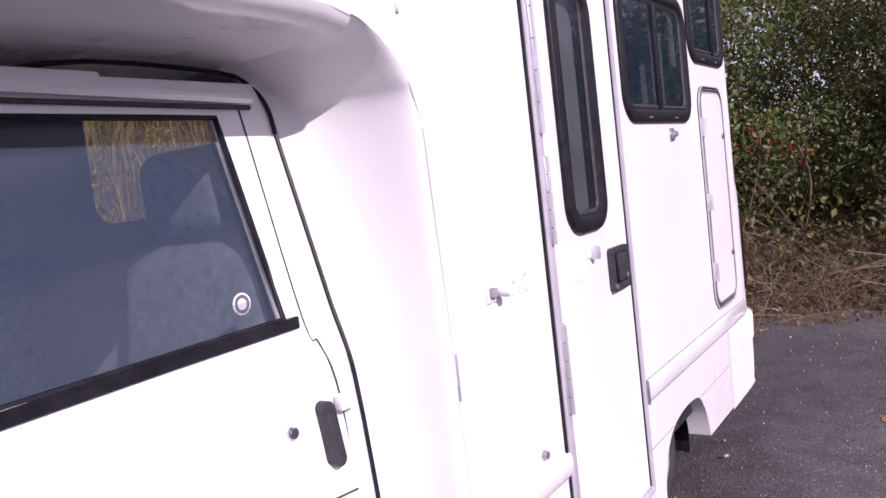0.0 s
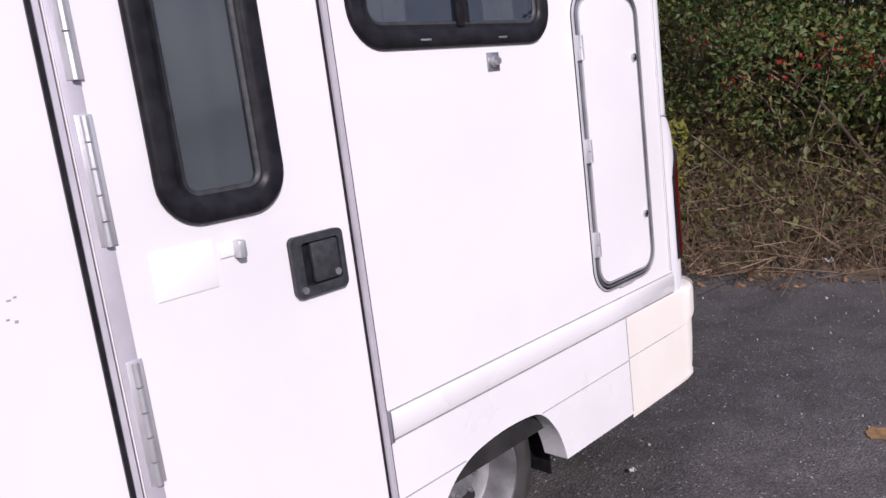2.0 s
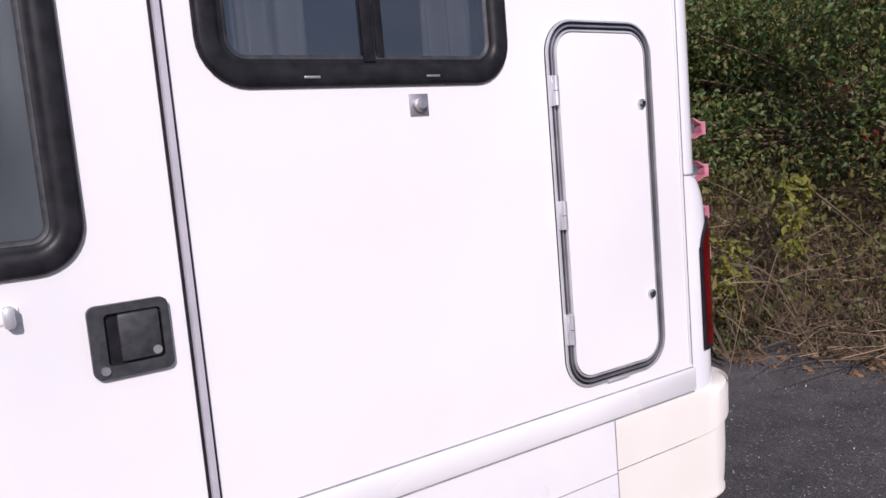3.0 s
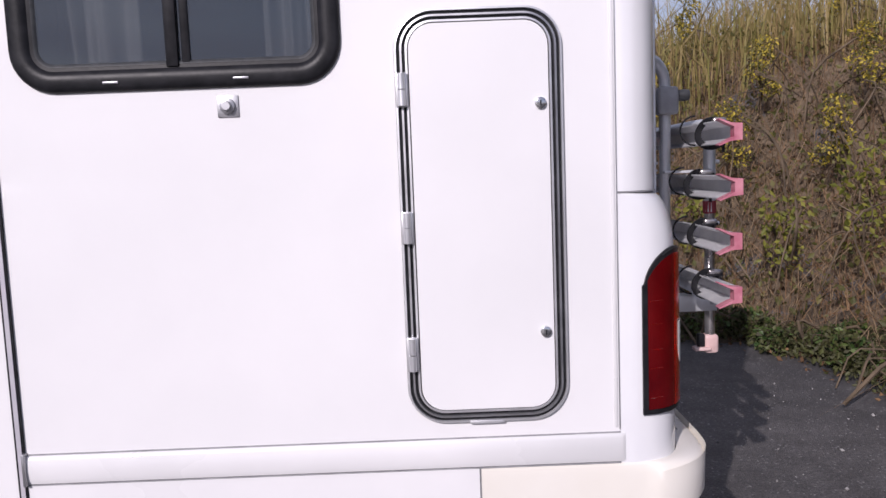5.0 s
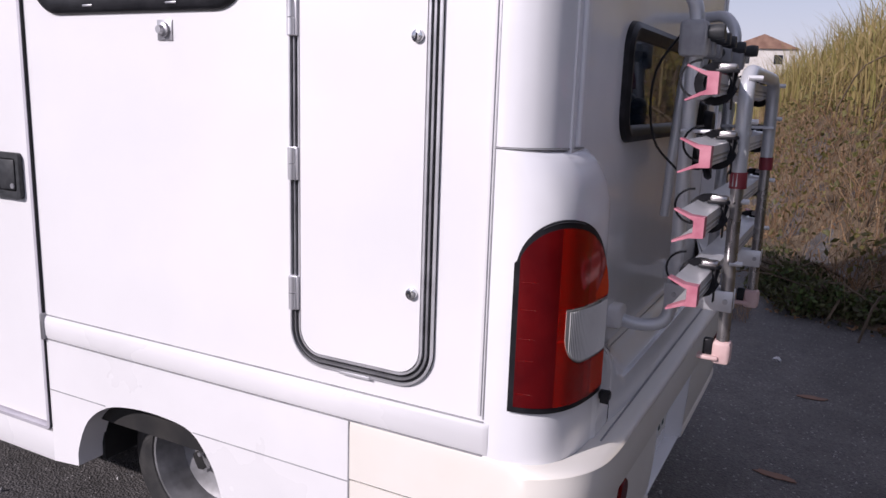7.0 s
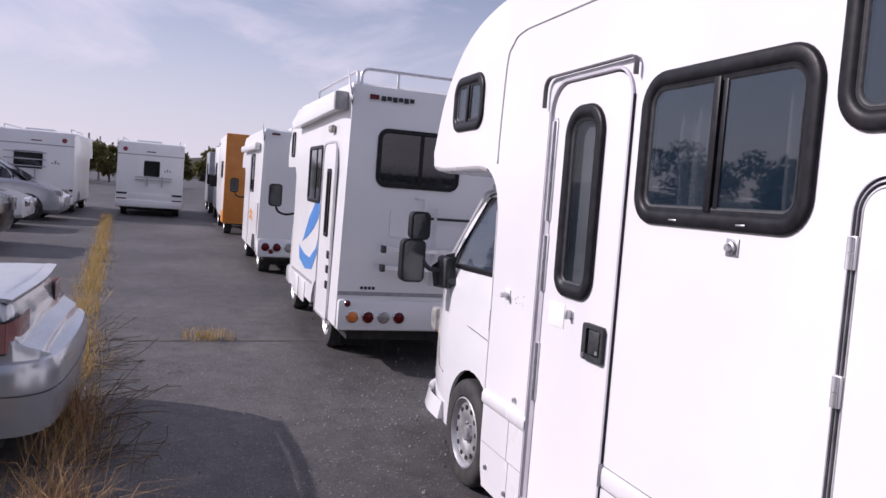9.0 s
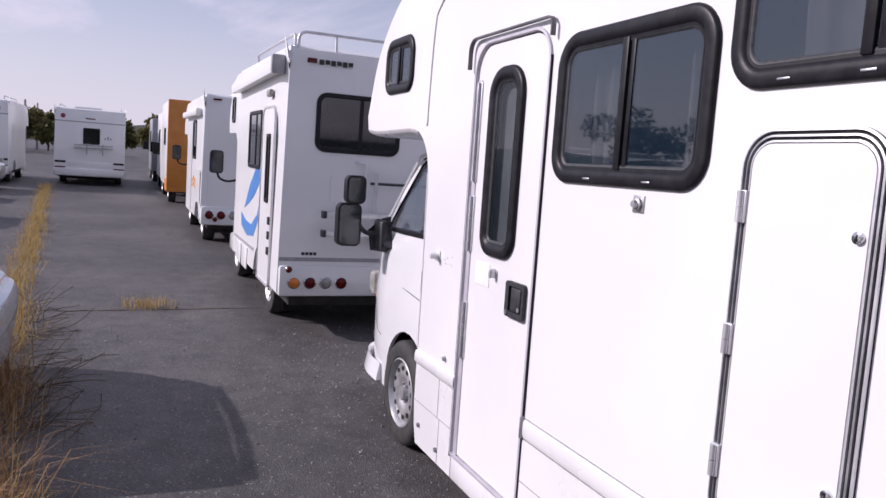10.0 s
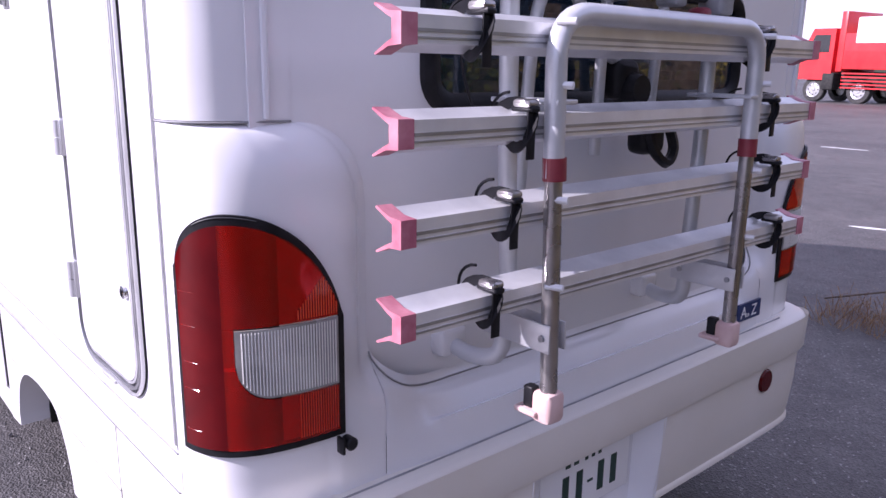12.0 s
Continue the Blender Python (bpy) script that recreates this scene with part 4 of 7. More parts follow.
def tail_lamp(van):
    lamp = new("tail_lamp")
    lamp.parent = van
    lamp["label"] = "tall tail lamp with red lenses, one clear lens and black surround"
    # arc length along the corner
    pts = POD[: next(i for i, p in enumerate(POD) if p.y > 0.238)]
    acc = [0.0]
    for a, c in zip(pts, pts[1:]):
        acc.append(acc[-1] + (c - a).length)
    s0, s1 = 0.057, acc[-1] - 0.018

    def at(s, z, off):
        x, y = float(np.interp(s, acc, [p.x for p in pts])), float(np.interp(s, acc, [p.y for p in pts]))
        e = 0.004
        dx = float(np.interp(s + e, acc, [p.x for p in pts])) - float(np.interp(s - e, acc, [p.x for p in pts]))
        dy = float(np.interp(s + e, acc, [p.y for p in pts])) - float(np.interp(s - e, acc, [p.y for p in pts]))
        q = math.hypot(dx, dy) or 1
        return (x + dy / q * off, y - dx / q * off, z)

    def top(s):
        u = (s - s0) / (s1 - s0)
        if u < 0.33:
            return 1.140 - 0.105 * (1 - math.sqrt(max(0.0, 1 - ((0.33 - u) / 0.335) ** 2)))
        return 0.90 + 0.240 * math.sqrt(max(0.0, 1 - ((u - 0.33) / 0.69) ** 2))

    def skin(name, sa, sb, lo, hi, material, off=0.009, n=22, m=10, label=""):
        rows = []
        for i in range(n + 1):
            s = sa + (sb - sa) * i / n
            a, c = lo(s), hi(s)
            rows.append([at(s, a + (c - a) * j / m, off) for j in range(m + 1)])
        ob = part(name, solid(grid(rows), -0.006 if material is not REDLENS else -0.002), material, lamp, label, 50)
        ob.visible_shadow = material is not REDLENS
        return ob
    bot = lambda s: 0.762
    tip = lambda s: top(s) - 0.013
    skin("surround", s0 - 0.004, s1 + 0.002, lambda s: 0.749, lambda s: top(min(s1, max(s0, s))) + 0.003, RUBBER, 0.003, 60, 6, "black rubber surround")
    cl = s0 + 0.36 * (s1 - s0)
    mid = s0 + 0.30 * (s1 - s0)
    lens_lo = lambda s: 0.846 + 0.060 * (1 - math.sqrt(max(0.0, 1 - max(0.0, 1 - (s - cl) / 0.055) ** 2)))
    lens_hi = lambda s: 0.962
    # silver skin added only behind the end of the lenses that looks bright
    bright = s0 + 0.60 * (s1 - s0)
    skin("reflector", bright, s1 - 0.012, lambda s: 0.768, lambda s: max(0.80, tip(s) - 0.004), LENSBACK, 0.0036, 40, 8, "thin silver skin added to brighten one end of the lenses")
    skin("side_lens", s0 + 0.008, mid, bot, tip, REDLENSB, 0.0055, 26, 12, "dark red side lens")
    skin("upper_lens", mid, s1 - 0.011, lambda s: 0.9655, lambda s: max(0.967, tip(s)), REDLENS, 0.0103, 44, 8, "bright red upper lens")
    skin("lower_lens", mid, s1 - 0.011, bot, lambda s: lens_lo(max(s, cl)) - 0.003, REDLENS, 0.0103, 60, 6, "red lower lens")
    skin("red_filler", mid, cl - 0.001, lambda s: 0.897, lambda s: 0.964, REDLENS, 0.0103, 4, 3)
    skin("clear_lens", cl, s1 - 0.05, lens_lo, lens_hi, CLEARLENS, 0.0065, 40, 4, "ribbed clear reversing lens")
    skin("grey_lens", s1 - 0.049, s1 - 0.011, lens_lo, lens_hi, ALUD, 0.0062, 8, 4, "dull grey end of the clear lens")
    # fine upright flutes
    for k in range(32):
        s = cl + 0.010 + (s1 - 0.016 - cl - 0.010) * k / 31
        part("flute", sweep([at(s, lens_lo(s) + 0.004, 0.0124), at(s, 0.958, 0.0124)], 0.0013, 4), FLUTE, lamp)
    # orange flutes paint the glow at the red lenses' inner end
    for k in range(16):
        s = s1 - 0.080 + 0.066 * k / 15
        part("flute", sweep([at(s, 0.969, 0.0118), at(s, min(tip(s) - 0.004, 0.985 + 0.075 * k / 15), 0.0118)], 0.0014, 4), REDFLUTE, lamp)
        part("flute", sweep([at(s, 0.766, 0.0116), at(s, 0.842, 0.0116)], 0.0012, 4), REDFLUTE, lamp)
    for z in (1.02, 0.965, 0.905, 0.86, 0.79):
        part("lens_rib", sweep([at(s0 + 0.012 + 0.006 * j, z, 0.0114) for j in range(6)], 0.0007, 5), REDLENS, lamp)
    body_pts = [at(s0 + (s1 - s0) * i / 24, top(s0 + (s1 - s0) * i / 24) - 0.001, 0.0095) for i in range(25)]
    part("chrome_edge", sweep(body_pts[4:13], 0.0012, 5), PLASTIC, lamp)
    for o in [c for c in lamp.children]:
        mirror_copy(o, VW)


tail_lamp(VAN)


def side_skirts(van):
    belt = [(-0.001, 0.7075), (-0.005, 0.705), (-0.0085, 0.697), (-0.0095, 0.675), (-0.008, 0.650), (-0.004, 0.638), (0.03, 0.636), (0.03, 0.7075)]
    part("belt_moulding", grid([[(x, y, z) for y, z in belt] for x in (-1.405, -1.0, -0.5, 0.0)] + [[(0.012, y * 0.1 if y < 0 else y, z) for y, z in belt]], close=True), WHITE2, van, "rounded white belt moulding", 40)
    part("belt_end", box(-1.411, -1.404, -0.018, 0.03, 0.636, 0.715, 0.002), ALUD, van)
    part("belt_line", box(-1.405, 0.0, -0.0030, 0.01, 0.7075, 0.7105), SEAM, van)
    arch = [(p.x, p.y) for p in smooth_line([(-1.298, 0.262, 0), (-1.292, 0.32, 0), (-1.245, 0.415, 0), (-1.16, 0.475, 0), (-1.05, 0.498, 0), (-0.93, 0.500, 0), (-0.835, 0.482, 0), (-0.772, 0.415, 0), (-0.742, 0.350, 0), (-0.728, 0.294, 0)], 4)]
    o = [(-1.408, 0.633), (-1.408, 0.250)] + arch + [(-0.337, 0.290), (-0.337, 0.633)]
    part("rear_skirt", panel(o, [], "y", -0.003, 0.085), WHITE2, van, "white side skirt with open wheel arch")
    part("skirt_groove", box(-1.407, -1.165, -0.0042, 0.01, 0.4785, 0.4815), SEAM, van)
    part("skirt_groove", box(-0.828, -0.338, -0.0042, 0.01, 0.4815, 0.4845), SEAM, van)
    part("skirt_groove", box(-1.407, 0.0, -0.0044, 0.01, 0.6335, 0.6362), SEAM, van)
    # sill under the entry door
    part("door_sill", box(-2.0, -1.41, -0.002, 0.06, 0.245, 0.352, 0.008), WHITE2, van)
    part("sill_strip", box(-2.0, -1.41, -0.006, 0.03, 0.346, 0.354), ALUD, van)
    # front lockers
    fo = [(-2.002, 0.633), (-2.463, 0.633), (-2.463, 0.455), (-2.448, 0.335), (-2.418, 0.250), (-2.002, 0.250)]
    part("front_skirt", panel(fo, [], "y", -0.002, 0.06), WHITE2, van, "white front skirt with small locker lids")
    for x0, x1, z0, z1 in ((-2.463, -2.002, 0.6305, 0.6335), (-2.463, -2.002, 0.4535, 0.4565)):
        part("skirt_groove", box(x0, x1, -0.0035, 0.01, z0, z1), SEAM, van)
    for x0, z0, z1 in ((-2.172, 0.457, 0.631), (-2.148, 0.255, 0.454)):
        part("skirt_groove", box(x0 - 0.0012, x0 + 0.0012, -0.0035, 0.01, z0, z1), SEAM, van)
    for x, z in ((-2.38, 0.35), (-2.16, 0.31), (-2.13, 0.735)):
        part("turn_button", lathe([(-0.012, 0.0004), (-0.012, 0.010), (0.0, 0.013)], "y", (x, 0, z), 12), ALUD, van, "small chrome turn button")
    bl = [(0.0, 0.700), (-0.008, 0.695), (-0.014, 0.680), (-0.014, 0.647), (-0.006, 0.635), (0.03, 0.635), (0.03, 0.700)]
    part("belt_moulding", grid([[(x, y, z) for y, z in bl] for x in (-2.463, -2.2, -2.002)], close=True), WHITE2, van, "", 40)
    # far side, plain
    part("side_skirt", box(-2.43, -0.33, 1.97, 2.003, 0.25, 0.63), WHITE2, van)
    # dark wheel wells and chassis
    part("wheel_well", box(-1.32, -0.64, 0.45, 0.48, 0.20, 0.62), BLACKIN, van)
    part("wheel_well", box(-1.40, -0.30, 0.08, 0.5, 0.585, 0.60), BLACKIN, van)
    part("wheel_well", box(-1.30, -1.285, 0.08, 0.5, 0.25, 0.6), BLACKIN, van)
    part("chassis_rail", box(-3.7, 0.12, 0.55, 0.65, 0.28, 0.42), BLACKIN, van)
    part("chassis_rail", box(-3.7, 0.12, 1.35, 1.45, 0.28, 0.42), BLACKIN, van)
    part("mud_flap", box(-0.692, -0.684, 0.10, 0.42, 0.20, 0.52), RUBBER, van, "black rubber mud flap")
    part("rear_axle", cyl((-0.975, 0.3, 0.28), (-0.975, 1.7, 0.28), 0.05), BLACKIN, van)


side_skirts(VAN)


def wheel(van, x, y, flip, r=0.268, w=0.165, dual=False, name="front_wheel"):
    wh = new(name)
    wh.parent = van
    wh["label"] = "dusty black tyre on a silver steel wheel"
    s = -1 if not flip else 1
    rim = r * 0.645
    c = Vector((x, y, r - 0.01222 * x))
    rows = [(0.012, rim), (-0.004, rim + 0.012), (-0.010, r * 0.80), (-0.004, r * 0.93), (0.012, r * 0.985), (0.03, r), (w - 0.03, r), (w - 0.01, r * 0.97), (w, r * 0.8), (w - 0.01, rim)]
    part("tyre", lathe([(-s * a, q) for a, q in rows], "y", c, 40), TYRE, wh, "dusty black tyre")
    if dual:
        rows = [(-0.002, rim + 0.006), (-0.004, rim - 0.004), (0.012, rim - 0.012), (0.03, rim - 0.018), (0.085, rim - 0.028), (0.10, rim - 0.05), (0.105, 0.085), (0.075, 0.06), (0.07, 0.03), (0.07, 0.0004)]
    else:
        rows = [(-0.002, rim + 0.006), (-0.006, rim - 0.002), (0.006, rim - 0.012), (0.022, rim - 0.020), (0.02, rim - 0.045), (0.012, rim - 0.07), (0.02, 0.075), (0.032, 0.06), (0.034, 0.045), (0.004, 0.036), (0.0, 0.02), (0.0, 0.0004)]
    part("rim", lathe([(-s * a, q) for a, q in rows], "y", c, 40), RIMD if dual else RIM, wh, "silver painted steel rim")
    n, rr_, depth = (4, 0.105, 0.1035) if dual else (12, rim - 0.052, 0.0165)
    for k in range(n):
        a = 2 * math.pi * (k + 0.3) / n
        p = c + Vector((math.cos(a) * rr_, -s * (depth - 0.006), math.sin(a) * rr_))
        q = 0.030 if dual else 0.0140
        part("vent_hole", cyl(p, p + Vector((0, -s * 0.004, 0)), q, n=10), BLACKIN, wh)
    for k in range(6):
        a = 2 * math.pi * k / 6
        p = c + Vector((math.cos(a) * 0.052, -s * (0.07 if dual else 0.03), math.sin(a) * 0.052))
        part("wheel_nut", cyl(p, p + Vector((0, s * 0.014, 0)), 0.0085, 0.007, 6), ALUD, wh)
    return wh


wheel(VAN, -2.965, 0.115, False, 0.288)
wheel(VAN, -2.965, 1.885, True, 0.288)
wheel(VAN, -0.975, 0.15, False, dual=True, name="rear_wheel")
wheel(VAN, -0.975, 1.805, True, dual=True, name="rear_wheel")


def small_fittings(van):
    la = new("window_latch")
    la.parent = van
    part("plate", box(-0.900, -0.852, -0.004, 0.001, 1.478, 1.526, 0.001), ALUD, la, "square steel latch plate")
    part("knob", lathe([(-0.024, 0.0004), (-0.024, 0.009), (-0.014, 0.011), (-0.012, 0.017), (-0.002, 0.018)], "y", (-0.876, 0, 1.502), 16), ALUD, la)
    for dx in (-0.018, 0.018):
        part("screw", lathe([(-0.005, 0.0004), (-0.005, 0.004), (-0.002, 0.004)], "y", (-0.876 + dx, 0, 1.500), 8), ALUD, la)
    ho = new("door_holder")
    ho.parent = van
    ho["label"] = "white door-holder clip with flaked paint beside it"
    part("base", box(-2.316, -2.260, -0.006, 0.001, 1.148, 1.196, 0.004), WHITE2, ho)
    part("clip", lathe([(-0.045, 0.0004), (-0.045, 0.012), (-0.03, 0.014), (-0.004, 0.011)], "y", (-2.279, 0, 1.172), 12), WHITE2, ho)
    part("clip_slot", box(-2.309, -2.292, -0.02, -0.004, 1.161, 1.183, 0.003), SEAM, ho)
    rng = random.Random(4)
    for k in range(9):
        x, z = -2.17 + rng.uniform(-0.05, 0.05), 1.180 + rng.uniform(-0.04, 0.012)
        part("paint_chip", box(x, x + rng.uniform(0.002, 0.008), -0.0008, 0.001, z, z + rng.uniform(0.002, 0.006)), SEAM, ho)
    part("tow_socket", lathe([(0.18, 0.011), (0.200, 0.012), (0.203, 0.009), (0.204, 0.0004)], "x", (0, 0.222, 0.735), 14), RUBBER, van, "small black rubber socket")
    part("socket_tab", box(0.185, 0.205, 0.200, 0.206, 0.722, 0.752, 0.002), RUBBER, van)


small_fittings(VAN)


def sticker(van):
    st = new("navy_sticker")
    st.parent = van
    st["label"] = "small navy blue sticker lettered A to Z"
    part("ground", box(0.186, 0.1935, 1.525, 1.645, 0.672, 0.722), NAVY, st)
    for text, y, size, z in (("A", 1.534, 0.040, 0.681), ("to", 1.562, 0.018, 0.681), ("Z", 1.592, 0.040, 0.681)):
        cu = bpy.data.curves.new("lettering", "FONT")
        cu.body, cu.size, cu.extrude = text, size * 1.2, 0.0004
        tmp = bpy.data.objects.new("lettering", cu)
        scene.collection.objects.link(tmp)
        bpy.context.view_layer.update()
        me = bpy.data.meshes.new_from_object(tmp.evaluated_get(bpy.context.evaluated_depsgraph_get()))
        bpy.data.objects.remove(tmp)
        me.transform(Matrix.Translation((0.1942, y, z)) @ Matrix(((0, 0, 1, 0), (1, 0, 0, 0), (0, 1, 0, 0), (0, 0, 0, 1))))
        me.materials.append(PAPER)
        o = new("lettering", me)
        o.parent = st
    part("underline", box(0.1966, 0.1972, 1.665, 1.765, 0.648, 0.6505), PAPER, st)


sticker(VAN)

# ---- bicycle rack on the rear wall ----
def bike_rack():
    rack = thing("bicycle_rack", "folded grey tubular bicycle rack with pink rail caps", "bike rack", (0.12, 1.0, 0.9))
    off = Vector((0.12, 1.0, 0.9))
    rack.matrix_basis = LEAN @ pose(0.106, 0.997, 0.890)
    def P(name, bm, m, parent=rack, label="", angle=45):
        bmesh.ops.translate(bm, vec=-off, verts=bm.verts)
        return part(name, bm, m, parent, label, angle)
    def mir(pts, far):
        return [(x, 1.645 - y, z) for x, y, z in pts] if far else pts
    for far in (False, True):
        P("inner_post", sweep(bend(mir([(0.128, 0.50, 0.850), (0.20, 0.505, 0.832), (0.268, 0.52, 0.845), (0.275, 0.53, 0.95), (0.275, 0.515, 1.2), (0.275, 0.505, 1.60), (0.24, 0.49, 1.645), (0.13, 0.40, 1.645)], far), 0.05, 5), 0.0165, 12), TUBE, label="grey painted steel tube")
        y0 = 1.645 - 0.40 if far else 0.40
        ym = 1.645 - 0.50 if far else 0.50
        P("wall_mount", box(0.110, 0.165, ym - 0.034, ym + 0.034, 0.822, 0.880, 0.012), WHITE2)
        P("wall_mount", box(0.118, 0.150, y0 - 0.022, y0 + 0.022, 1.625, 1.672, 0.005), PLASTIC)
        y1 = 1.635 - 0.492 if far else 0.492
        P("clamp", box(0.245, 0.305, y1 - 0.028, y1 + 0.028, 1.485, 1.565, 0.010), GREYPL, label="grey plastic clamp block")
        P("clamp_knob", lathe([(0.298, 0.014), (0.325, 0.018), (0.34, 0.016), (0.342, 0.0004)], "x", (0, y1, 1.54), 10), PLASTIC)
        y2 = 1.600 - 0.503 if far else 0.503
        P("link_plate", box(0.262, 0.418, y2 - 0.022, y2 - 0.018, 0.905, 0.955, 0.0015), ALU, label="flat aluminium link plate")
        P("link_plate", box(0.262, 0.418, y2 + 0.018, y2 + 0.022, 0.905, 0.955, 0.0015), ALU)
        for x in (0.285, 0.402):
            P("bolt", cyl((x, y2 - 0.026, 0.93), (x, y2 + 0.026, 0.93), 0.006, n=8), ALUD)
        P("link_plate", box(0.265, 0.415, y2 - 0.024, y2 + 0.024, 1.315, 1.323, 0.002), TUBE)
        P("sleeve", cyl((0.404, y2, 0.81), (0.400, y2 - 0.01 if not far else y2 + 0.01, 1.215), 0.0150, n=14), TUBED, label="bare steel sleeve")
        P("red_band", cyl((0.401, y2 - 0.008 if not far else y2 + 0.008, 1.195), (0.400, y2 - 0.009 if not far else y2 + 0.009, 1.232), 0.0195, n=14), REDP, label="dark red plastic collar")
        P("foot", box(0.382, 0.425, y2 - 0.022, y2 + 0.022, 0.775, 0.832, 0.010), PINKP, label="pale pink plastic foot")
        P("foot_lug", box(0.350, 0.40, y2 - 0.030, y2 + 0.005, 0.785, 0.796, 0.004), PINKP)
        P("foot_pad", box(0.362, 0.384, y2 - 0.02, y2 + 0.0, 0.795, 0.835, 0.004), RUBBER)
    P("outer_frame", sweep(bend([(0.400, 0.493, 1.20), (0.398, 0.488, 1.455), (0.398, 1.112, 1.455), (0.400, 1.107, 1.20)], 0.075, 7), 0.0175, 12), TUBE, label="bent grey tube hoop")
    for y in (0.486, 1.112):
        for z in (1.44, 1.345, 1.165, 1.02):
            P("pin", cyl((0.40, y, z), (0.428, y + 0.012, z), 0.006, n=8), LITTER)
    # four wheel channels, opening towards the van
    sec = [(0.378, 0.019), (0.378, -0.019), (0.352, -0.021), (0.330, -0.031), (0.329, -0.028), (0.350, -0.0175), (0.372, -0.015), (0.372, 0.015), (0.350, 0.0175), (0.329, 0.028), (0.330, 0.031), (0.352, 0.021)]
    capsec = [(0.381, 0.021), (0.381, -0.021), (0.353, -0.023), (0.322, -0.035), (0.320, -0.032), (0.348, -0.018), (0.360, -0.013), (0.360, 0.013), (0.348, 0.018), (0.320, 0.032), (0.322, 0.035), (0.353, 0.023)]
    for k, (z, a, c) in enumerate(((1.420, 0.20, 1.435), (1.280, 0.195, 1.45), (1.140, 0.20, 1.455), (1.000, 0.20, 1.46))):
        rail = new("wheel_rail")
        rail.parent = rack
        rail["label"] = "aluminium wheel channel with pink end caps and black straps"
        P("channel", grid([[(x, y, z + dz) for x, dz in sec] for y in (a + 0.012, c - 0.012)], close=True), ALUR, rail, "ribbed aluminium channel", 25)
        P("groove", box(0.3775, 0.3795, a + 0.03, c - 0.03, z - 0.004, z + 0.001), ALUD, rail)
        P("groove", box(0.3775, 0.3795, a + 0.03, c - 0.03, z - 0.013, z - 0.010), ALUD, rail)
        for e, s in ((a, 1), (c, -1)):
            cap = grid([[(x, e, z + dz) for x, dz in capsec], [(x, e + s * 0.028, z + dz * 0.98) for x, dz in capsec]], close=True)
            for yy in (e, e + s * 0.028):
                loop = [v for v in cap.verts if abs(v.co.y - yy) < 1e-5]
                cap.faces.new(loop)
            P("end_cap", cap, PINK, rail, "faded pink plastic end cap", 25)
            cy = e + s * (0.15 + 0.035 * ((k * 7 + (0 if s > 0 else 3)) % 4))
            strap = [(0.354 + 0.036 * math.cos(q), cy + 0.008 * math.sin(q * 2), z + 0.002 + 0.036 * math.sin(q)) for q in [2 * math.pi * j / 20 for j in range(20)]]
            P("strap", sweep(strap, 0, closed=True, shape=[(-0.0014, -0.009), (0.0014, -0.009), (0.0014, 0.009), (-0.0014, 0.009)]), RUBBER, rail, "black ratchet strap")
            P("strap_tail", box(0.386, 0.389, cy - 0.009, cy + 0.009, z - 0.050, z + 0.036, 0.001), RUBBER, rail)
            P("strap_pad", box(0.350, 0.398, cy - 0.010, cy + 0.010, z + 0.024, z + 0.034, 0.004), RUBBER, rail)
            P("buckle", box(0.356, 0.394, cy - 0.013, cy + 0.013, z + 0.030, z + 0.044, 0.006), TUBED, rail, "grey ratchet buckle")
            loop = [(0.318 - 0.042 * math.sin(q), cy + s * 0.02, z + 0.012 + 0.040 * math.cos(q)) for q in [math.pi * j / 10 for j in range(11)]]
            P("strap_loop", sweep(loop, 0.0028, 5), RUBBER, rail)
    # cross bar with hanging holder arms
    P("cross_bar", sweep([(0.262, 0.50, 1.525), (0.262, 1.14, 1.525)], 0.013, 10), PLASTIC, label="dark cross bar")
    for y, dy, z1 in ((0.62, -0.02, 1.10), (0.70, 0.19, 1.38), (0.80, 0.02, 1.20), (0.99, 0.01, 1.26)):
        arm = new("holder_arm")
        arm.parent = rack
        arm["label"] = "grey holder arm with black rubber grip"
        P("arm_clamp", box(0.238, 0.290, y - 0.022, y + 0.022, 1.497, 1.552, 0.008), GREYPL, arm)
        P("arm_tube", sweep(smooth_line([(0.250, y, 1.51), (0.235, y + dy * 0.5, 1.42), (0.222, y + dy, z1)], 4), 0.012, 10), TUBE, arm)
        P("knob", lathe([(0.0, 0.012), (0.02, 0.017), (0.034, 0.015), (0.035, 0.0004)], "x", (0.29, y, 1.54), 10), PLASTIC, arm)
        if z1 > 1.22:
            P("grip", box(0.19, 0.25, y + dy - 0.038, y + dy + 0.038, z1 - 0.07, z1 + 0.012, 0.02, 3), RUBBER, arm, "black rubber frame grip")
    P("round_grip", lathe([(0.215, 0.0005), (0.216, 0.030), (0.245, 0.036), (0.272, 0.030), (0.273, 0.0005)], "x", (0, 0.90, 1.33), 16), RUBBER, label="black round rubber grip")
    P("maroon_grip", box(0.255, 0.30, 1.06, 1.095, 1.42, 1.50, 0.01), REDP)
    P("hanging_strap", sweep(smooth_line([(0.24, 0.97, 1.25), (0.25, 0.99, 1.20), (0.25, 1.04, 1.17), (0.24, 1.08, 1.20), (0.23, 1.07, 1.25)], 4), 0.012, 6), RUBBER)
    P("cable", sweep(smooth_line([(0.27, 0.53, 1.58), (0.20, 0.47, 1.45), (0.20, 0.50, 1.30), (0.26, 0.53, 1.22)], 5), 0.003, 5), RUBBER)


bike_rack()

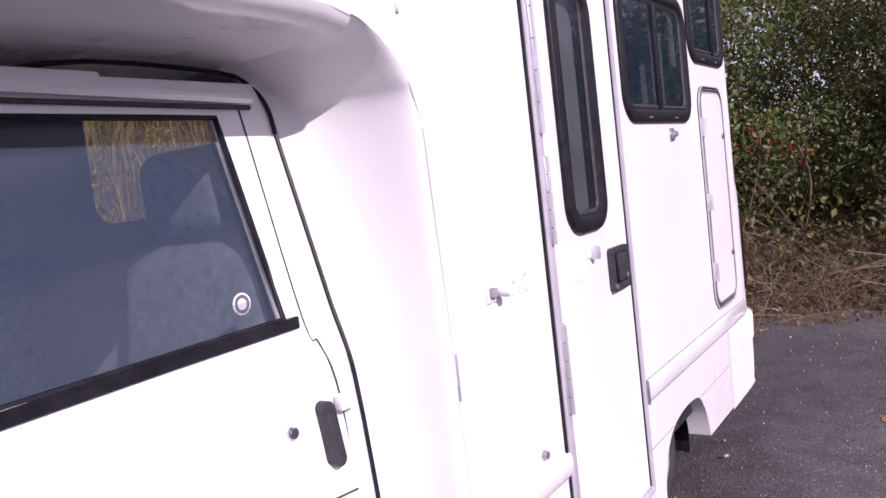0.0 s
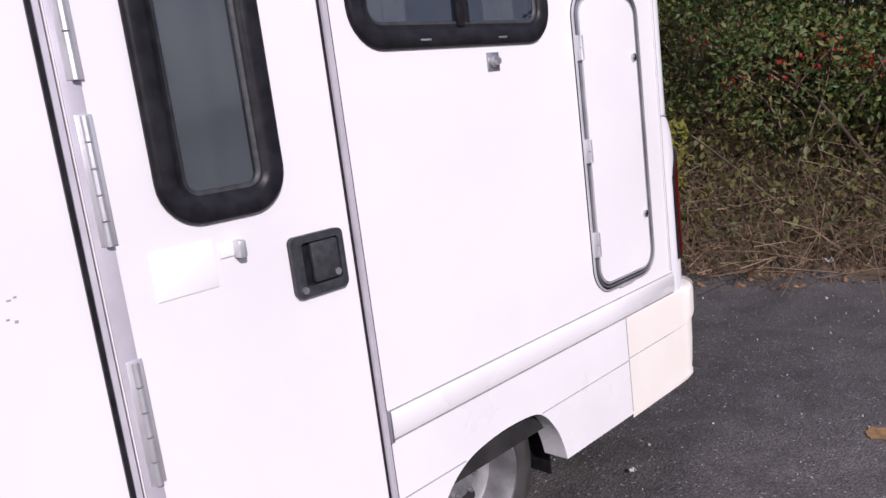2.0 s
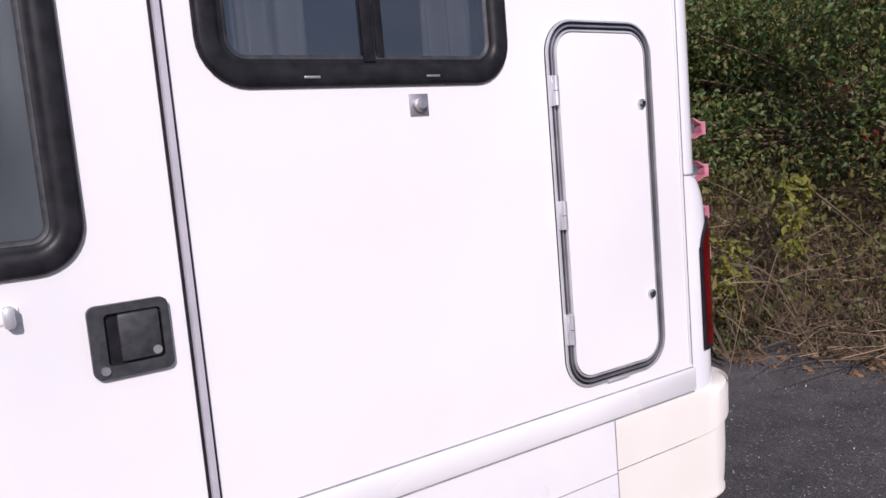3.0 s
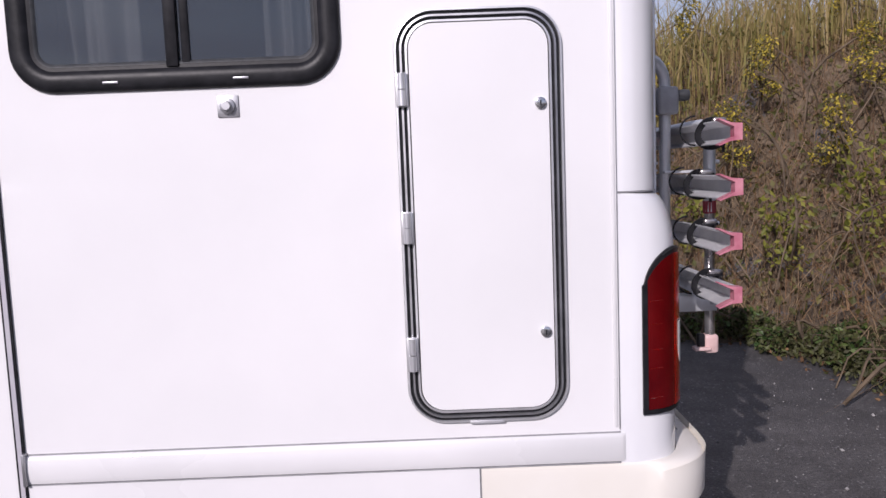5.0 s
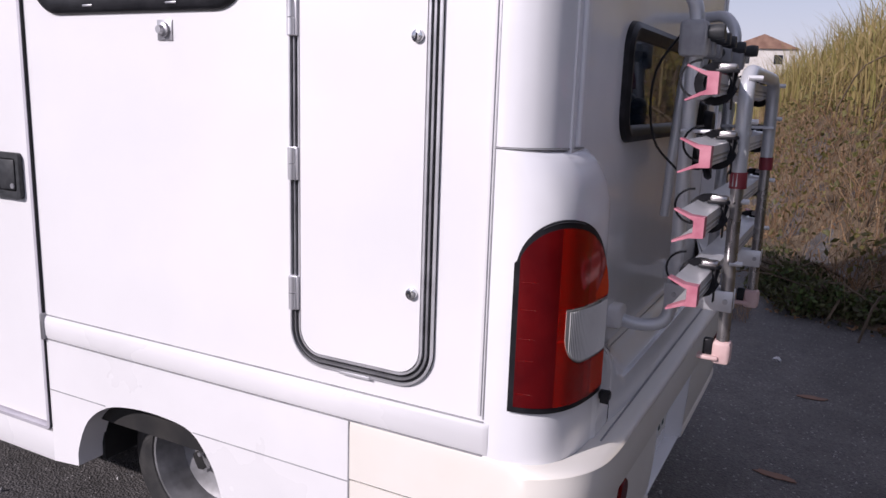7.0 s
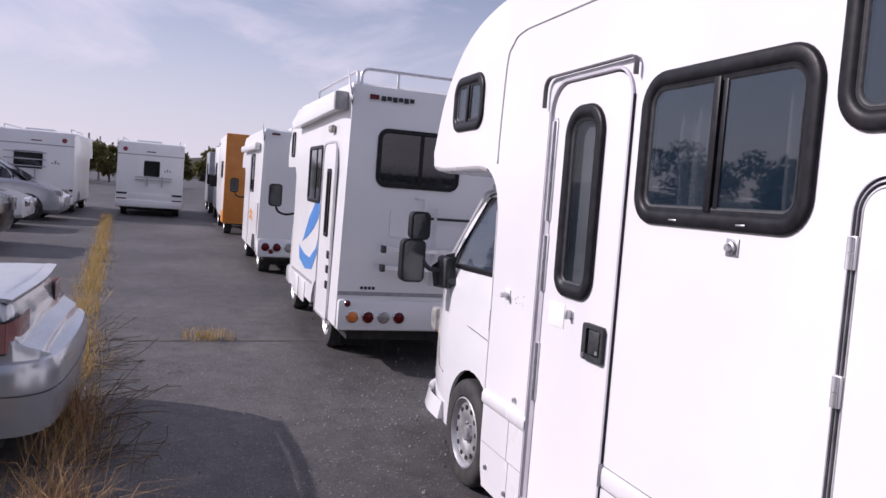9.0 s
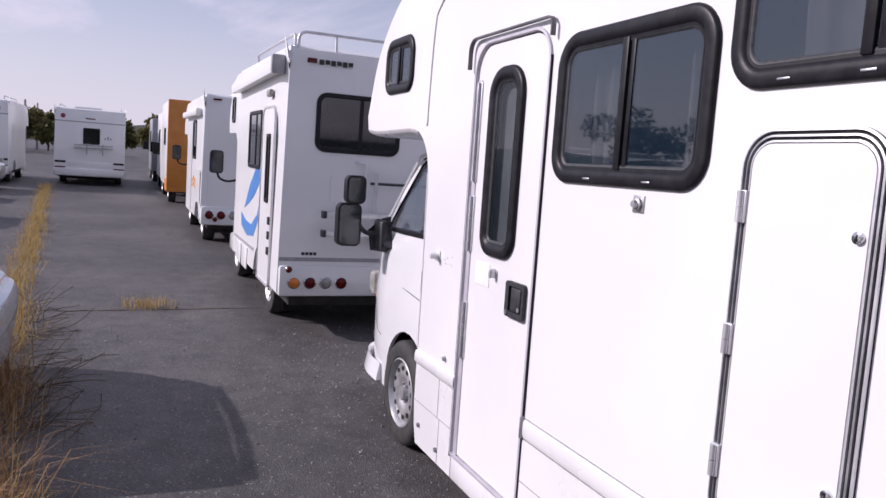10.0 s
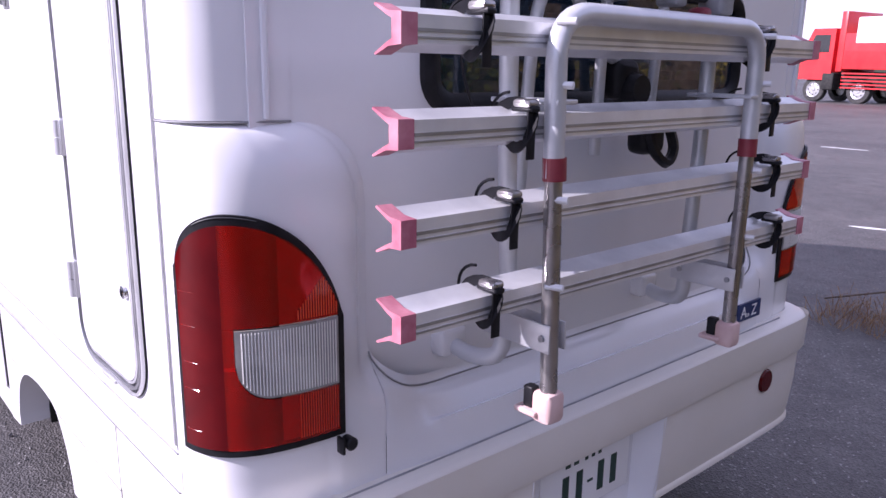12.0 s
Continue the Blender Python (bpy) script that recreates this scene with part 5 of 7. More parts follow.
# ---- motorhome: cab, mirrors, fairing ----
def cab_y(x, z):
    """How far the cab's flank lies inside the body's side at a height, drawn in towards the front."""
    y = float(np.interp(z, [0.2, 0.45, 0.75, 0.95, 1.06, 1.15, 1.58, 1.66], [0.155, 0.14, 0.138, 0.152, 0.165, 0.195, 0.305, 0.34]))
    return y + 0.55 * max(0.0, -3.35 - x) ** 2


def cab_panel(outline, holes, t, material, parent, label="", lift=0.0, far=True, name="panel"):
    bm = panel(outline, holes, "y", 0.0, t)
    for z in [0.3 + 0.07 * k for k in range(20)]:
        bmesh.ops.bisect_plane(bm, geom=bm.verts[:] + bm.edges[:] + bm.faces[:], plane_co=(0, 0, z), plane_no=(0, 0, 1))
    for x in [-3.85 + 0.1 * k for k in range(6)]:
        bmesh.ops.bisect_plane(bm, geom=bm.verts[:] + bm.edges[:] + bm.faces[:], plane_co=(x, 0, 0), plane_no=(1, 0, 0))
    for v in bm.verts:
        v.co.y += cab_y(v.co.x, v.co.z) - lift
    for f in bm.faces:
        f.material_index = 0
    ob = part(name, bm, material, parent, label, 30)
    if far:
        mirror_copy(ob)
    return ob


def cab(van):
    c = new("cab")
    c.parent = van
    c["label"] = "white van cab with raked windscreen and black window trim"
    c.matrix_basis = pose(-0.05, 0, 0.045)
    arch = [(-2.60, 0.31)] + [(-2.93 + 0.345 * math.cos(radians(a)), 0.265 + 0.345 * math.sin(radians(a))) for a in range(12, 181, 12)]
    shape = [(-2.55, 0.30), (-2.60, 0.30)] + arch[1:] + [(-3.28, 0.20), (-3.86, 0.235), (-3.90, 0.30), (-3.91, 0.55), (-3.90, 0.80), (-3.86, 0.95), (-3.78, 1.04), (-3.66, 1.12), (-3.285, 1.575), (-3.18, 1.63), (-2.55, 1.63)]
    door_win = [(-2.682, 1.160), (-3.50, 1.145), (-3.495, 1.19), (-3.245, 1.530), (-3.20, 1.556), (-2.692, 1.556)]
    cab_panel(shape, [door_win], 0.02, CABW, c, "glossy white cab side", name="cab_side")
    g = inset(door_win, -0.006)
    p = cab_panel(g, [], 0.003, CABGLASS, c, "cab door glass", lift=-0.012, name="door_glass")
    p.visible_shadow = False
    n = len(door_win)
    line = [(x, cab_y(x, z) - 0.001, z) for x, z in door_win]
    for far in (0, 1):
        q = [(x, 2 - y, z) if far else (x, y, z) for x, y, z in line]
        fr = []
        for a, b in zip(q, q[1:] + q[:1]):
            fr += [tuple(Vector(a).lerp(Vector(b), t / 4)) for t in range(4)]
        part("glass_rubber", sweep(fr, 0.0065, 6, closed=True), RUBBER, c)
        s = [(-2.655, 1.150), (-2.95, 1.146), (-3.25, 1.139), (-3.5, 1.135)]
        w = [(x, (2 - cab_y(x, z) + 0.006) if far else cab_y(x, z) - 0.006, z) for x, z in s]
        part("waist_strip", sweep(w, 0, shape=[(-0.005, -0.011), (0.005, -0.011), (0.005, 0.011), (-0.005, 0.011)]), RUBBER, c, "black waist strip")
        # rain gutter and roof edge
        gu = [(-2.60, 1.592), (-3.2, 1.605), (-3.28, 1.580), (-3.60, 1.180)]
        part("rain_gutter", sweep([(x, (2 - cab_y(x, z) + 0.016) if far else cab_y(x, z) - 0.016, z) for x, z in gu], 0.010, 6), CABW, c)
        # dark strip modelled in place of the shadow under the gutter
        part("gutter_shadow_line", sweep([(x, (2 - cab_y(x, z) + 0.006) if far else cab_y(x, z) - 0.006, z) for x, z in [(-2.60, 1.577), (-3.18, 1.583), (-3.24, 1.565)]], 0.005, 5), SEAL, c)
    # door outline grooves
    for pts in ([(-2.625, 1.58), (-2.635, 1.15), (-2.617, 1.10), (-2.60, 0.98), (-2.60, 0.60)], [(-3.55, 1.12), (-3.57, 0.9), (-3.50, 0.56), (-3.38, 0.50)], [(-2.60, 0.80), (-3.0, 0.835), (-3.56, 0.86)]):
        part("door_groove", sweep(smooth_line([(x, cab_y(x, z) - 0.0005, z) for x, z in pts], 5), 0.0022, 5), SEAL, c)
    # door handle and key lock
    hd = new("cab_door_handle")
    hd.parent = c
    hd["label"] = "dark recessed cab door pull"
    pull = panel(rr(-2.674, -2.640, 0.868, 0.996, 0.016, 6), [], "y", 0.128, 0.152)
    for v in pull.verts:
        v.co.x += (0.996 - v.co.z) * 0.05
        v.co.y += (v.co.z - 0.90) * 0.10
    part("recess", pull, PLASTIC, hd, "dark rounded door pull", 50)
    part("pull_flap", box(-2.628, -2.585, 0.128, 0.150, 0.965, 1.000, 0.008), CABW, hd)
    part("key_lock", lathe([(-0.006, 0.0004), (-0.006, 0.010), (-0.003, 0.0125), (0.004, 0.013)], "y", (-2.742, 0.150, 0.962), 16), CHROME, c, "round chrome key lock")
    part("sticker", lathe([(-0.0005, 0.0004), (-0.0005, 0.021), (0.0005, 0.021)], "y", (-2.755, 0.222, 1.205), 22), LITTER, c, "round white window sticker")
    part("sticker_print", lathe([(-0.0012, 0.011), (-0.0012, 0.017), (-0.0002, 0.017)], "y", (-2.755, 0.222, 1.205), 22), GUTTER, c, "grey printed ring")
    part("side_repeater", box(-3.66, -3.615, 0.185, 0.222, 0.685, 0.715, 0.006), AMBER, c, "small amber repeater lamp")
    # windscreen, bonnet and nose
    nose = [(-3.86, 0.235), (-3.95, 0.30), (-3.97, 0.55), (-3.95, 0.80), (-3.90, 0.95), (-3.81, 1.04), (-3.69, 1.115)]
    rows = []
    for j in range(13):
        u = j / 12
        rows.append([(x + 0.10 * (2 * u - 1) ** 4 - 0.03 * (1 - (2 * u - 1) ** 2), cab_y(-3.88 if x < -3.85 else x, z) + u * (2 - 2 * cab_y(-3.88 if x < -3.85 else x, z)), z) for x, z in nose])
    part("nose_panel", grid(rows), CABW, c, "", 40)
    ws = []
    for j in range(13):
        u = j / 12
        ws.append([(x - 0.07 * (1 - (2 * u - 1) ** 2), cab_y(x, z) + 0.03 + u * (1.94 - 2 * cab_y(x, z)), z) for x, z in ((-3.66, 1.12), (-3.475, 1.35), (-3.285, 1.578))])
    part("windscreen", solid(grid(ws), 0.004), CABGLASS, c, "raked windscreen", 60).visible_shadow = False
    part("cab_roof", box(-3.27, -2.90, 0.32, 1.68, 1.60, 1.64, 0.01), CABW, c)
    for y in (0.34, 1.66):
        part("headlamp", box(-3.93, -3.82, y - 0.12, y + 0.12, 0.66, 0.82, 0.03), CLEARLENS, c, "clear headlamp")
    part("front_bumper", sweep(smooth_line([(-3.36, 0.148, 0.27), (-3.6, 0.16, 0.27), (-3.82, 0.24, 0.28), (-3.93, 0.45, 0.29), (-3.965, 1.0, 0.29), (-3.93, 1.55, 0.29), (-3.82, 1.76, 0.28), (-3.36, 1.852, 0.27)], 4), 0, shape=[(-0.03, -0.05), (0.010, -0.045), (0.014, 0.025), (-0.01, 0.06)]), CABW, c, "white front bumper")
    # inner cab
    part("cab_back", panel([(0.37, 0.42), (1.63, 0.42), (1.63, 1.15), (0.37, 1.15)], [], "x", -2.50, -2.47), INSIDE, c)
    part("cab_floor", box(-3.7, -2.5, 0.2, 1.8, 0.42, 0.46), BLACKIN, c)
    part("dashboard", box(-3.74, -3.38, 0.24, 1.76, 0.80, 1.08, 0.04), PLASTIC, c, "dark dashboard")
    part("wheel_arch_liner", box(-3.29, -2.58, 0.36, 0.38, 0.2, 0.66), BLACKIN, c)
    part("wheel_arch_liner", box(-3.29, -2.58, 0.16, 0.38, 0.605, 0.62), BLACKIN, c)
    for y in (0.50, 1.50):
        seat = new("cab_seat")
        seat.parent = c
        seat["label"] = "dark blue fabric seat with headrest"
        part("cushion", box(-3.12, -2.66, y - 0.24, y + 0.24, 0.62, 0.84, 0.06, 3), SEATF, seat)
        bk = box(-2.74, -2.60, y - 0.24, y + 0.24, 0.80, 1.32, 0.06, 3)
        for v in bk.verts:
            v.co.x += (v.co.z - 0.8) * 0.16
        part("backrest", bk, SEATF, seat)
        hr = box(-2.66, -2.56, y - 0.14, y + 0.14, 1.33, 1.52, 0.05, 3)
        part("headrest", hr, SEATF, seat)
    part("steering_wheel", sweep([(-3.30 + 0.05 * math.cos(q), 1.46 + 0.18 * math.sin(q), 1.08 + 0.16 * math.cos(q)) for q in [2 * math.pi * k / 24 for k in range(24)]], 0.014, 8, closed=True), PLASTIC, c)
    part("hand_lever", sweep([(-2.95, 0.95, 0.75), (-3.02, 0.9, 1.22)], 0.012, 8), RUBBER, c)
    # black gasket along the cab's rear edge
    gs = [(-2.55, cab_y(-2.55, z) - 0.004, z) for z in [0.62 + 0.06 * k for k in range(17)]] + [(-2.56, 0.33, 1.625), (-2.62, 0.35, 1.655), (-2.9, 0.36, 1.662), (-3.1, 0.37, 1.63)]
    part("gasket", sweep(smooth_line(gs, 3), 0.0048, 6), RUBBER, c, "black rubber gasket between cab and body")
    # white fairing sweeping from the cab to the body
    under = smooth_line([(-2.413, 0, 0.58), (-2.415, 0, 1.055), (-2.428, 0, 1.495), (-2.465, 0, 1.595), (-2.55, 0, 1.673), (-2.67, 0, 1.707)], 6)
    rows = []
    for q in under:
        z = q.z
        ye = cab_y(-2.545, min(z, 1.6)) + max(0, z - 1.6) * 0.6
        xe = min(-2.545, q.x - 0.07)
        a, b, d = Vector((xe, ye + 0.012, z)), Vector((q.x - 0.012, ye * 0.45, z)), Vector((q.x, 0.0, z))
        c1, c2 = Vector((q.x - 0.004, ye * 0.96, z)), Vector((q.x - 0.045, 0.0, z))
        rows.append([tuple((1 - t) ** 3 * a + 3 * t * (1 - t) ** 2 * c1 + 3 * t * t * (1 - t) * c2 + t ** 3 * d) for t in [k / 14 for k in range(15)]])
    fair = part("fairing", grid(rows), WHITE2, c, "concave white fibreglass fairing", 180)
    mirror_copy(fair)
    part("fairing_seam", sweep([(-2.413, -0.001, 0.66), (-2.415, -0.001, 1.055), (-2.428, -0.001, 1.495)], 0.004, 6), WHITE2, c)
    part("open_seam", box(-2.418, -2.412, -0.005, 0.0, 0.93, 1.03, 0.001), SEAM, c)
    # mirrors
    mi = new("wing_mirrors")
    mi.parent = c
    mi["label"] = "two black wing mirrors on one arm"
    part("mount", grid([[(-3.42, 0.175, 1.215), (-3.50, 0.15, 1.12), (-3.46, 0.16, 0.99), (-3.33, 0.165, 1.03)], [(-3.44, 0.13, 1.20), (-3.53, 0.07, 1.12), (-3.50, 0.08, 1.00), (-3.36, 0.12, 1.04)]], close=True), PLASTIC, mi)
    part("mount_cap", box(-3.54, -3.37, 0.10, 0.155, 1.0, 1.19, 0.025), PLASTIC, mi)
    part("arm", sweep(bend([(-3.45, 0.14, 1.10), (-3.50, 0.04, 1.10), (-3.52, -0.03, 1.2), (-3.52, -0.02, 1.36)], 0.04), 0.014, 8), PLASTIC, mi)
    for y0, y1, z0, z1 in ((-0.085, 0.035, 1.275, 1.445), (-0.130, 0.015, 1.020, 1.278)):
        o = rr(y0, y1, z0, z1, 0.035, 5)
        part("shell", panel(o, [], "x", -3.50, -3.57), RUBBER, mi, "black mirror shell")
        part("mirror_glass", panel(inset(o, 0.012), [], "x", -3.4985, -3.501), MIRRORD, mi, "mirror glass")
    return c


cab(VAN)

# ---- other vehicles in the lot ----
def simple_wheel(parent, x, y, r, w, out):
    """A road wheel; out is -1 or 1, the side of y on which its face lies."""
    wh = new("wheel")
    wh.parent = parent
    c = (x, y, r)
    part("tyre", lathe([(out * a, q) for a, q in ((0, r * 0.62), (0.005, r * 0.8), (0, r * 0.95), (-0.025, r), (-w + 0.025, r), (-w, r * 0.92), (-w, r * 0.6))], "y", c, 28), TYRE, wh)
    part("rim", lathe([(out * a, q) for a, q in ((0.002, r * 0.63), (-0.01, r * 0.58), (-0.03, r * 0.5), (-0.012, r * 0.36), (-0.02, r * 0.2), (0.0, r * 0.16), (0.004, 0.0005))], "y", c, 28), RIM, wh)
    for k in range(8):
        a = 2 * math.pi * k / 8
        p = Vector(c) + Vector((math.cos(a) * r * 0.44, out * -0.016, math.sin(a) * r * 0.44))
        part("vent_hole", cyl(p, p + Vector((0, out * 0.008, 0)), r * 0.055, n=8), BLACKIN, wh)
    return wh


def framed(parent, name, outline, axis, at, split=None, wide=0.04):
    """A flush black-framed window on a plane; axis y faces -y, axis x faces +x."""
    w = new(name)
    w.parent = parent
    sgn = -1 if axis == "y" else 1
    part("frame", rim_frame(outline, axis, [(0, 0.0), (0.002, 0.014), (wide * 0.8, 0.014), (wide, 0.005), (wide, 0.0)], at), RUBBER, w)
    part("pane", panel(inset(outline, wide - 0.004), [], axis, at + sgn * 0.004, at + sgn * 0.0005), GLASSD, w)
    if split is not None:
        zs = [p[1] for p in outline]
        b = (split - 0.016, split + 0.016)
        part("mullion", box(b[0], b[1], at - 0.010, at, min(zs) + wide, max(zs) - wide) if axis == "y" else box(at, at + 0.010, b[0], b[1], min(zs) + wide, max(zs) - wide), RUBBER, w)
    return w




def camper_shell(name, label, at, L, W, H, nose, cab_len, body, rear=None, alcove_z=1.72, floor=0.36, wheel_x=(0.9, 3.0), r=0.29, taper=0.0):
    """A parked camper; local x runs from the rear (0) to the front (negative), y from its near side."""
    v = thing(name, label, "motorhome", at, group="campers in a row")
    top = [(0.0, floor), (0.0, H - 0.10), (-0.03, H - 0.03), (-0.10, H)]
    front = [(-L + 0.55, H), (-L + 0.25, H - 0.10), (-L + 0.05, H - 0.35), (-L, alcove_z + 0.10), (-L + 0.03, alcove_z)]
    under = [(-L + nose - 0.12, alcove_z), (-L + nose, alcove_z - 0.10), (-L + nose, floor)]
    a = []
    wx = -wheel_x[0]
    for k in range(9):
        q = math.pi * k / 8
        a.append((wx - 0.36 * math.cos(q), max(floor, r + 0.02 + 0.34 * math.sin(q))))
    o = top + front + under + a
    bm = panel(o, [], "y", 0.0, W)
    bmesh.ops.bevel(bm, geom=[e for e in bm.edges if abs(e.verts[0].co.y - e.verts[1].co.y) < 1e-6 and min(e.verts[0].co.z, e.verts[1].co.z) > H - 0.45], offset=0.05, segments=3, affect="EDGES", material=0)
    part("body", bm, body, v, "glossy white box body", 40)
    part("underside", box(-L + nose, -0.05, 0.12, W - 0.12, floor - 0.12, floor + 0.01), BLACKIN, v)
    part("wheel_well", box(wx - 0.34, wx + 0.34, 0.22, W - 0.22, 0.15, 0.68), BLACKIN, v)
    for x in (-wheel_x[0], -wheel_x[1]):
        simple_wheel(v, x, 0.10, r, 0.18, -1)
        simple_wheel(v, x, W - 0.10, r, 0.18, 1)
    x1 = -L + nose
    fx = x1 - cab_len
    cs = [(x1, 0.30), (x1, 1.68), (x1 - 0.25, 1.68), (x1 - 0.72, 1.22), (fx + 0.08, 1.02), (fx, 0.85), (fx, 0.30)]
    cb = panel(cs, [], "y", 0.14, W - 0.14)
    part("cab", cb, CABW, v, "white cab")
    part("cab_window", panel([(x1 - 0.10, 1.16), (x1 - 0.10, 1.58), (x1 - 0.26, 1.58), (x1 - 0.64, 1.22), (x1 - 0.64, 1.16)], [], "y", 0.137, 0.15), GLASSD, v)
    part("windscreen", grid([[(x1 - 0.262, 0.22, 1.672), (x1 - 0.722, 0.20, 1.225)], [(x1 - 0.262, W - 0.22, 1.672), (x1 - 0.722, W - 0.20, 1.225)]]), GLASSD, v)
    part("front_bumper", box(fx - 0.06, fx + 0.4, 0.10, W - 0.10, 0.22, 0.46, 0.05), CABW, v)
    m = new("wing_mirror")
    m.parent = v
    part("arm", sweep(bend([(x1 - 0.6, 0.14, 1.16), (x1 - 0.66, -0.02, 1.12), (x1 - 0.66, -0.12, 1.16), (x1 - 0.66, -0.14, 1.25)], 0.05), 0.014, 8), RUBBER, m)
    mo = rr(-0.23, -0.07, 1.22, 1.50, 0.04, 5)
    part("shell", panel(mo, [], "x", x1 - 0.63, x1 - 0.70), RUBBER, m)
    part("mirror_glass", panel(inset(mo, 0.015), [], "x", x1 - 0.628, x1 - 0.632), MIRRORD, m)
    return v


def lamp_row(v, ys, mats, z, r, x=0.0):
    for y, m in zip(ys, mats):
        lp = new("round_lamp")
        lp.parent = v
        part("bezel", lathe([(x, r * 1.15), (x + 0.016, r * 1.15), (x + 0.022, r * 1.0), (x + 0.018, r * 0.96)], "x", (0, y, z), 22), CHROME, lp)
        part("lens", lathe([(x, r * 0.97), (x + 0.022, r * 0.95), (x + 0.034, r * 0.6), (x + 0.036, 0.0005)], "x", (0, y, z), 22), m, lp)


def camper_two():
    v = camper_shell("camper", "white cab-over camper with blue side swoosh and grey shaded rear", (-5.56, -0.09, 0), 3.45, 2.0, 2.44, 0.75, 1.05, GREYW, wheel_x=(0.88, 3.05), r=0.30)
    framed(v, "rear_window", rr(0.265, 1.02, 1.57, 2.07, 0.09, 6), "x", 0.0, 0.66)
    framed(v, "side_window", rr(-1.78, -1.05, 1.36, 1.93, 0.05, 5), "y", 0.0, -1.36)
    framed(v, "alcove_window", rr(-3.16, -2.92, 1.84, 2.14, 0.05, 5), "y", 0.0)
    d = new("entry_door")
    d.parent = v
    o = rr(-0.92, -0.34, 0.36, 1.93, (0.01, 0.01, 0.10, 0.10), 6)
    part("leaf", panel(o, [], "y", -0.012, 0.0), GREYW, d)
    part("door_frame", rim_frame(o, "y", [(-0.02, 0.0), (-0.02, 0.02), (0.0, 0.02), (0.004, 0.0)], 0.0), ALU, d)
    framed(d, "door_window", rr(-0.66, -0.50, 1.08, 1.70, 0.03, 4), "y", -0.012)
    for z in (0.93, 0.80, 0.66):
        part("door_lock", box(-0.44, -0.38, -0.028, -0.01, z - 0.035, z + 0.035, 0.006), PLASTIC, d)
    part("awning_case", sweep([(-2.55, -0.05, 2.22), (-0.1, -0.05, 2.27)], 0, shape=[(-0.05, -0.06), (0.05, -0.07), (0.06, 0.0), (0.03, 0.06), (-0.05, 0.06)]), GREYW, v, "rolled awning case")
    part("awning_end", box(-0.14, -0.08, -0.11, 0.01, 2.19, 2.35, 0.02), GREYPL, v)
    part("porch_lamp", box(-0.62, -0.48, -0.05, 0.0, 2.02, 2.09, 0.02), CLEARLENS, v)
    for pts in ([(-1.95, 0.92), (-1.6, 1.20), (-1.3, 1.36), (-0.98, 1.40), (-1.08, 1.22), (-1.32, 1.10), (-1.62, 1.00)], [(-2.15, 0.86), (-1.8, 0.80), (-1.45, 0.79), (-1.12, 0.92), (-0.94, 1.14), (-0.99, 0.92), (-1.3, 0.69), (-1.7, 0.65), (-2.1, 0.72)]):
        part("swoosh", panel(pts, [], "y", -0.004, 0.002), BLUESTRIPE, v, "blue vinyl swoosh")
    part("side_stripe", box(-2.6, -1.25, -0.005, 0.0, 0.545, 0.575), GREYPL, v)
    for x0, x1 in ((-2.35, -2.05), (-1.98, -1.62)):
        part("locker_lid", box(x0, x1, -0.010, 0.0, 0.30, 0.52, 0.004), GREYW, v)
    # rear trim
    part("rear_stripe", box(0.0, 0.008, 0.01, 1.99, 0.632, 0.665), GREYPL, v, "dark grey rear stripe")
    part("rear_bumper", box(-0.25, 0.045, 0.01, 1.99, 0.33, 0.60, 0.03), GREYW, v, "white rear bumper panel")
    lamp_row(v, (0.135, 0.272, 0.409, 0.546), (AMBER, REDLENSB, CLEARLENS, REDLENSB), 0.455, 0.047, 0.045)
    lamp_row(v, (1.454, 1.591, 1.728, 1.865), (REDLENSB, CLEARLENS, REDLENSB, AMBER), 0.455, 0.047, 0.045)
    lamp_row(v, (0.09,), (REDLENSB,), 0.565, 0.026, 0.03)
    for k in range(6):
        part("lettering_bar", box(0.0, 0.004, 0.27 + 0.05 * k, 0.31 + 0.05 * k, 2.292 + 0.008 * (k % 2), 2.335), INK, v)
    part("red_marker", box(0.0, 0.006, 0.17, 0.25, 2.30, 2.34, 0.002), REDLENSB, v)
    for k in range(4):
        part("lettering_bar", box(0.0, 0.004, 0.20 + 0.034 * k, 0.227 + 0.034 * k, 0.685, 0.71), INK, v)
    part("gas_hatch", panel(rr(0.42, 0.62, 1.15, 1.38, 0.02, 4), [], "x", 0.012, 0.0), GREYW, v)
    part("pipe_hook", sweep(bend([(0.0, 0.64, 1.50), (0.05, 0.64, 1.50), (0.05, 0.72, 1.50), (0.05, 0.72, 1.38)], 0.03), 0.014, 8), GREYW, v)
    for z in (1.05, 0.89):
        part("rack_rail", box(0.10, 0.16, 0.36, 1.6, z - 0.022, z + 0.022, 0.004), ALU, v, "folded rack rail")
        part("rail_cap", box(0.095, 0.165, 0.33, 0.365, z - 0.03, z + 0.03, 0.004), PLASTIC, v)
    for y in (0.80, 1.20):
        part("rack_post", sweep([(0.09, y, 0.75), (0.09, y, 1.42)], 0.018, 8), TUBE, v)
    part("rack_bar", sweep([(0.09, 0.75, 1.33), (0.09, 1.3, 1.33)], 0.012, 8), PLASTIC, v)
    # roof rails
    for y in (0.12, 1.88):
        part("roof_rail", sweep(bend([(-0.28, y, 2.42), (-0.28, y, 2.56), (-2.2, y, 2.56), (-2.2, y, 2.42)], 0.12), 0.014, 8), ALU, v)
    part("roof_rail", sweep(bend([(-0.05, 0.10, 2.40), (-0.05, 0.10, 2.55), (-0.05, 1.90, 2.55), (-0.05, 1.90, 2.40)], 0.10), 0.014, 8), ALU, v)
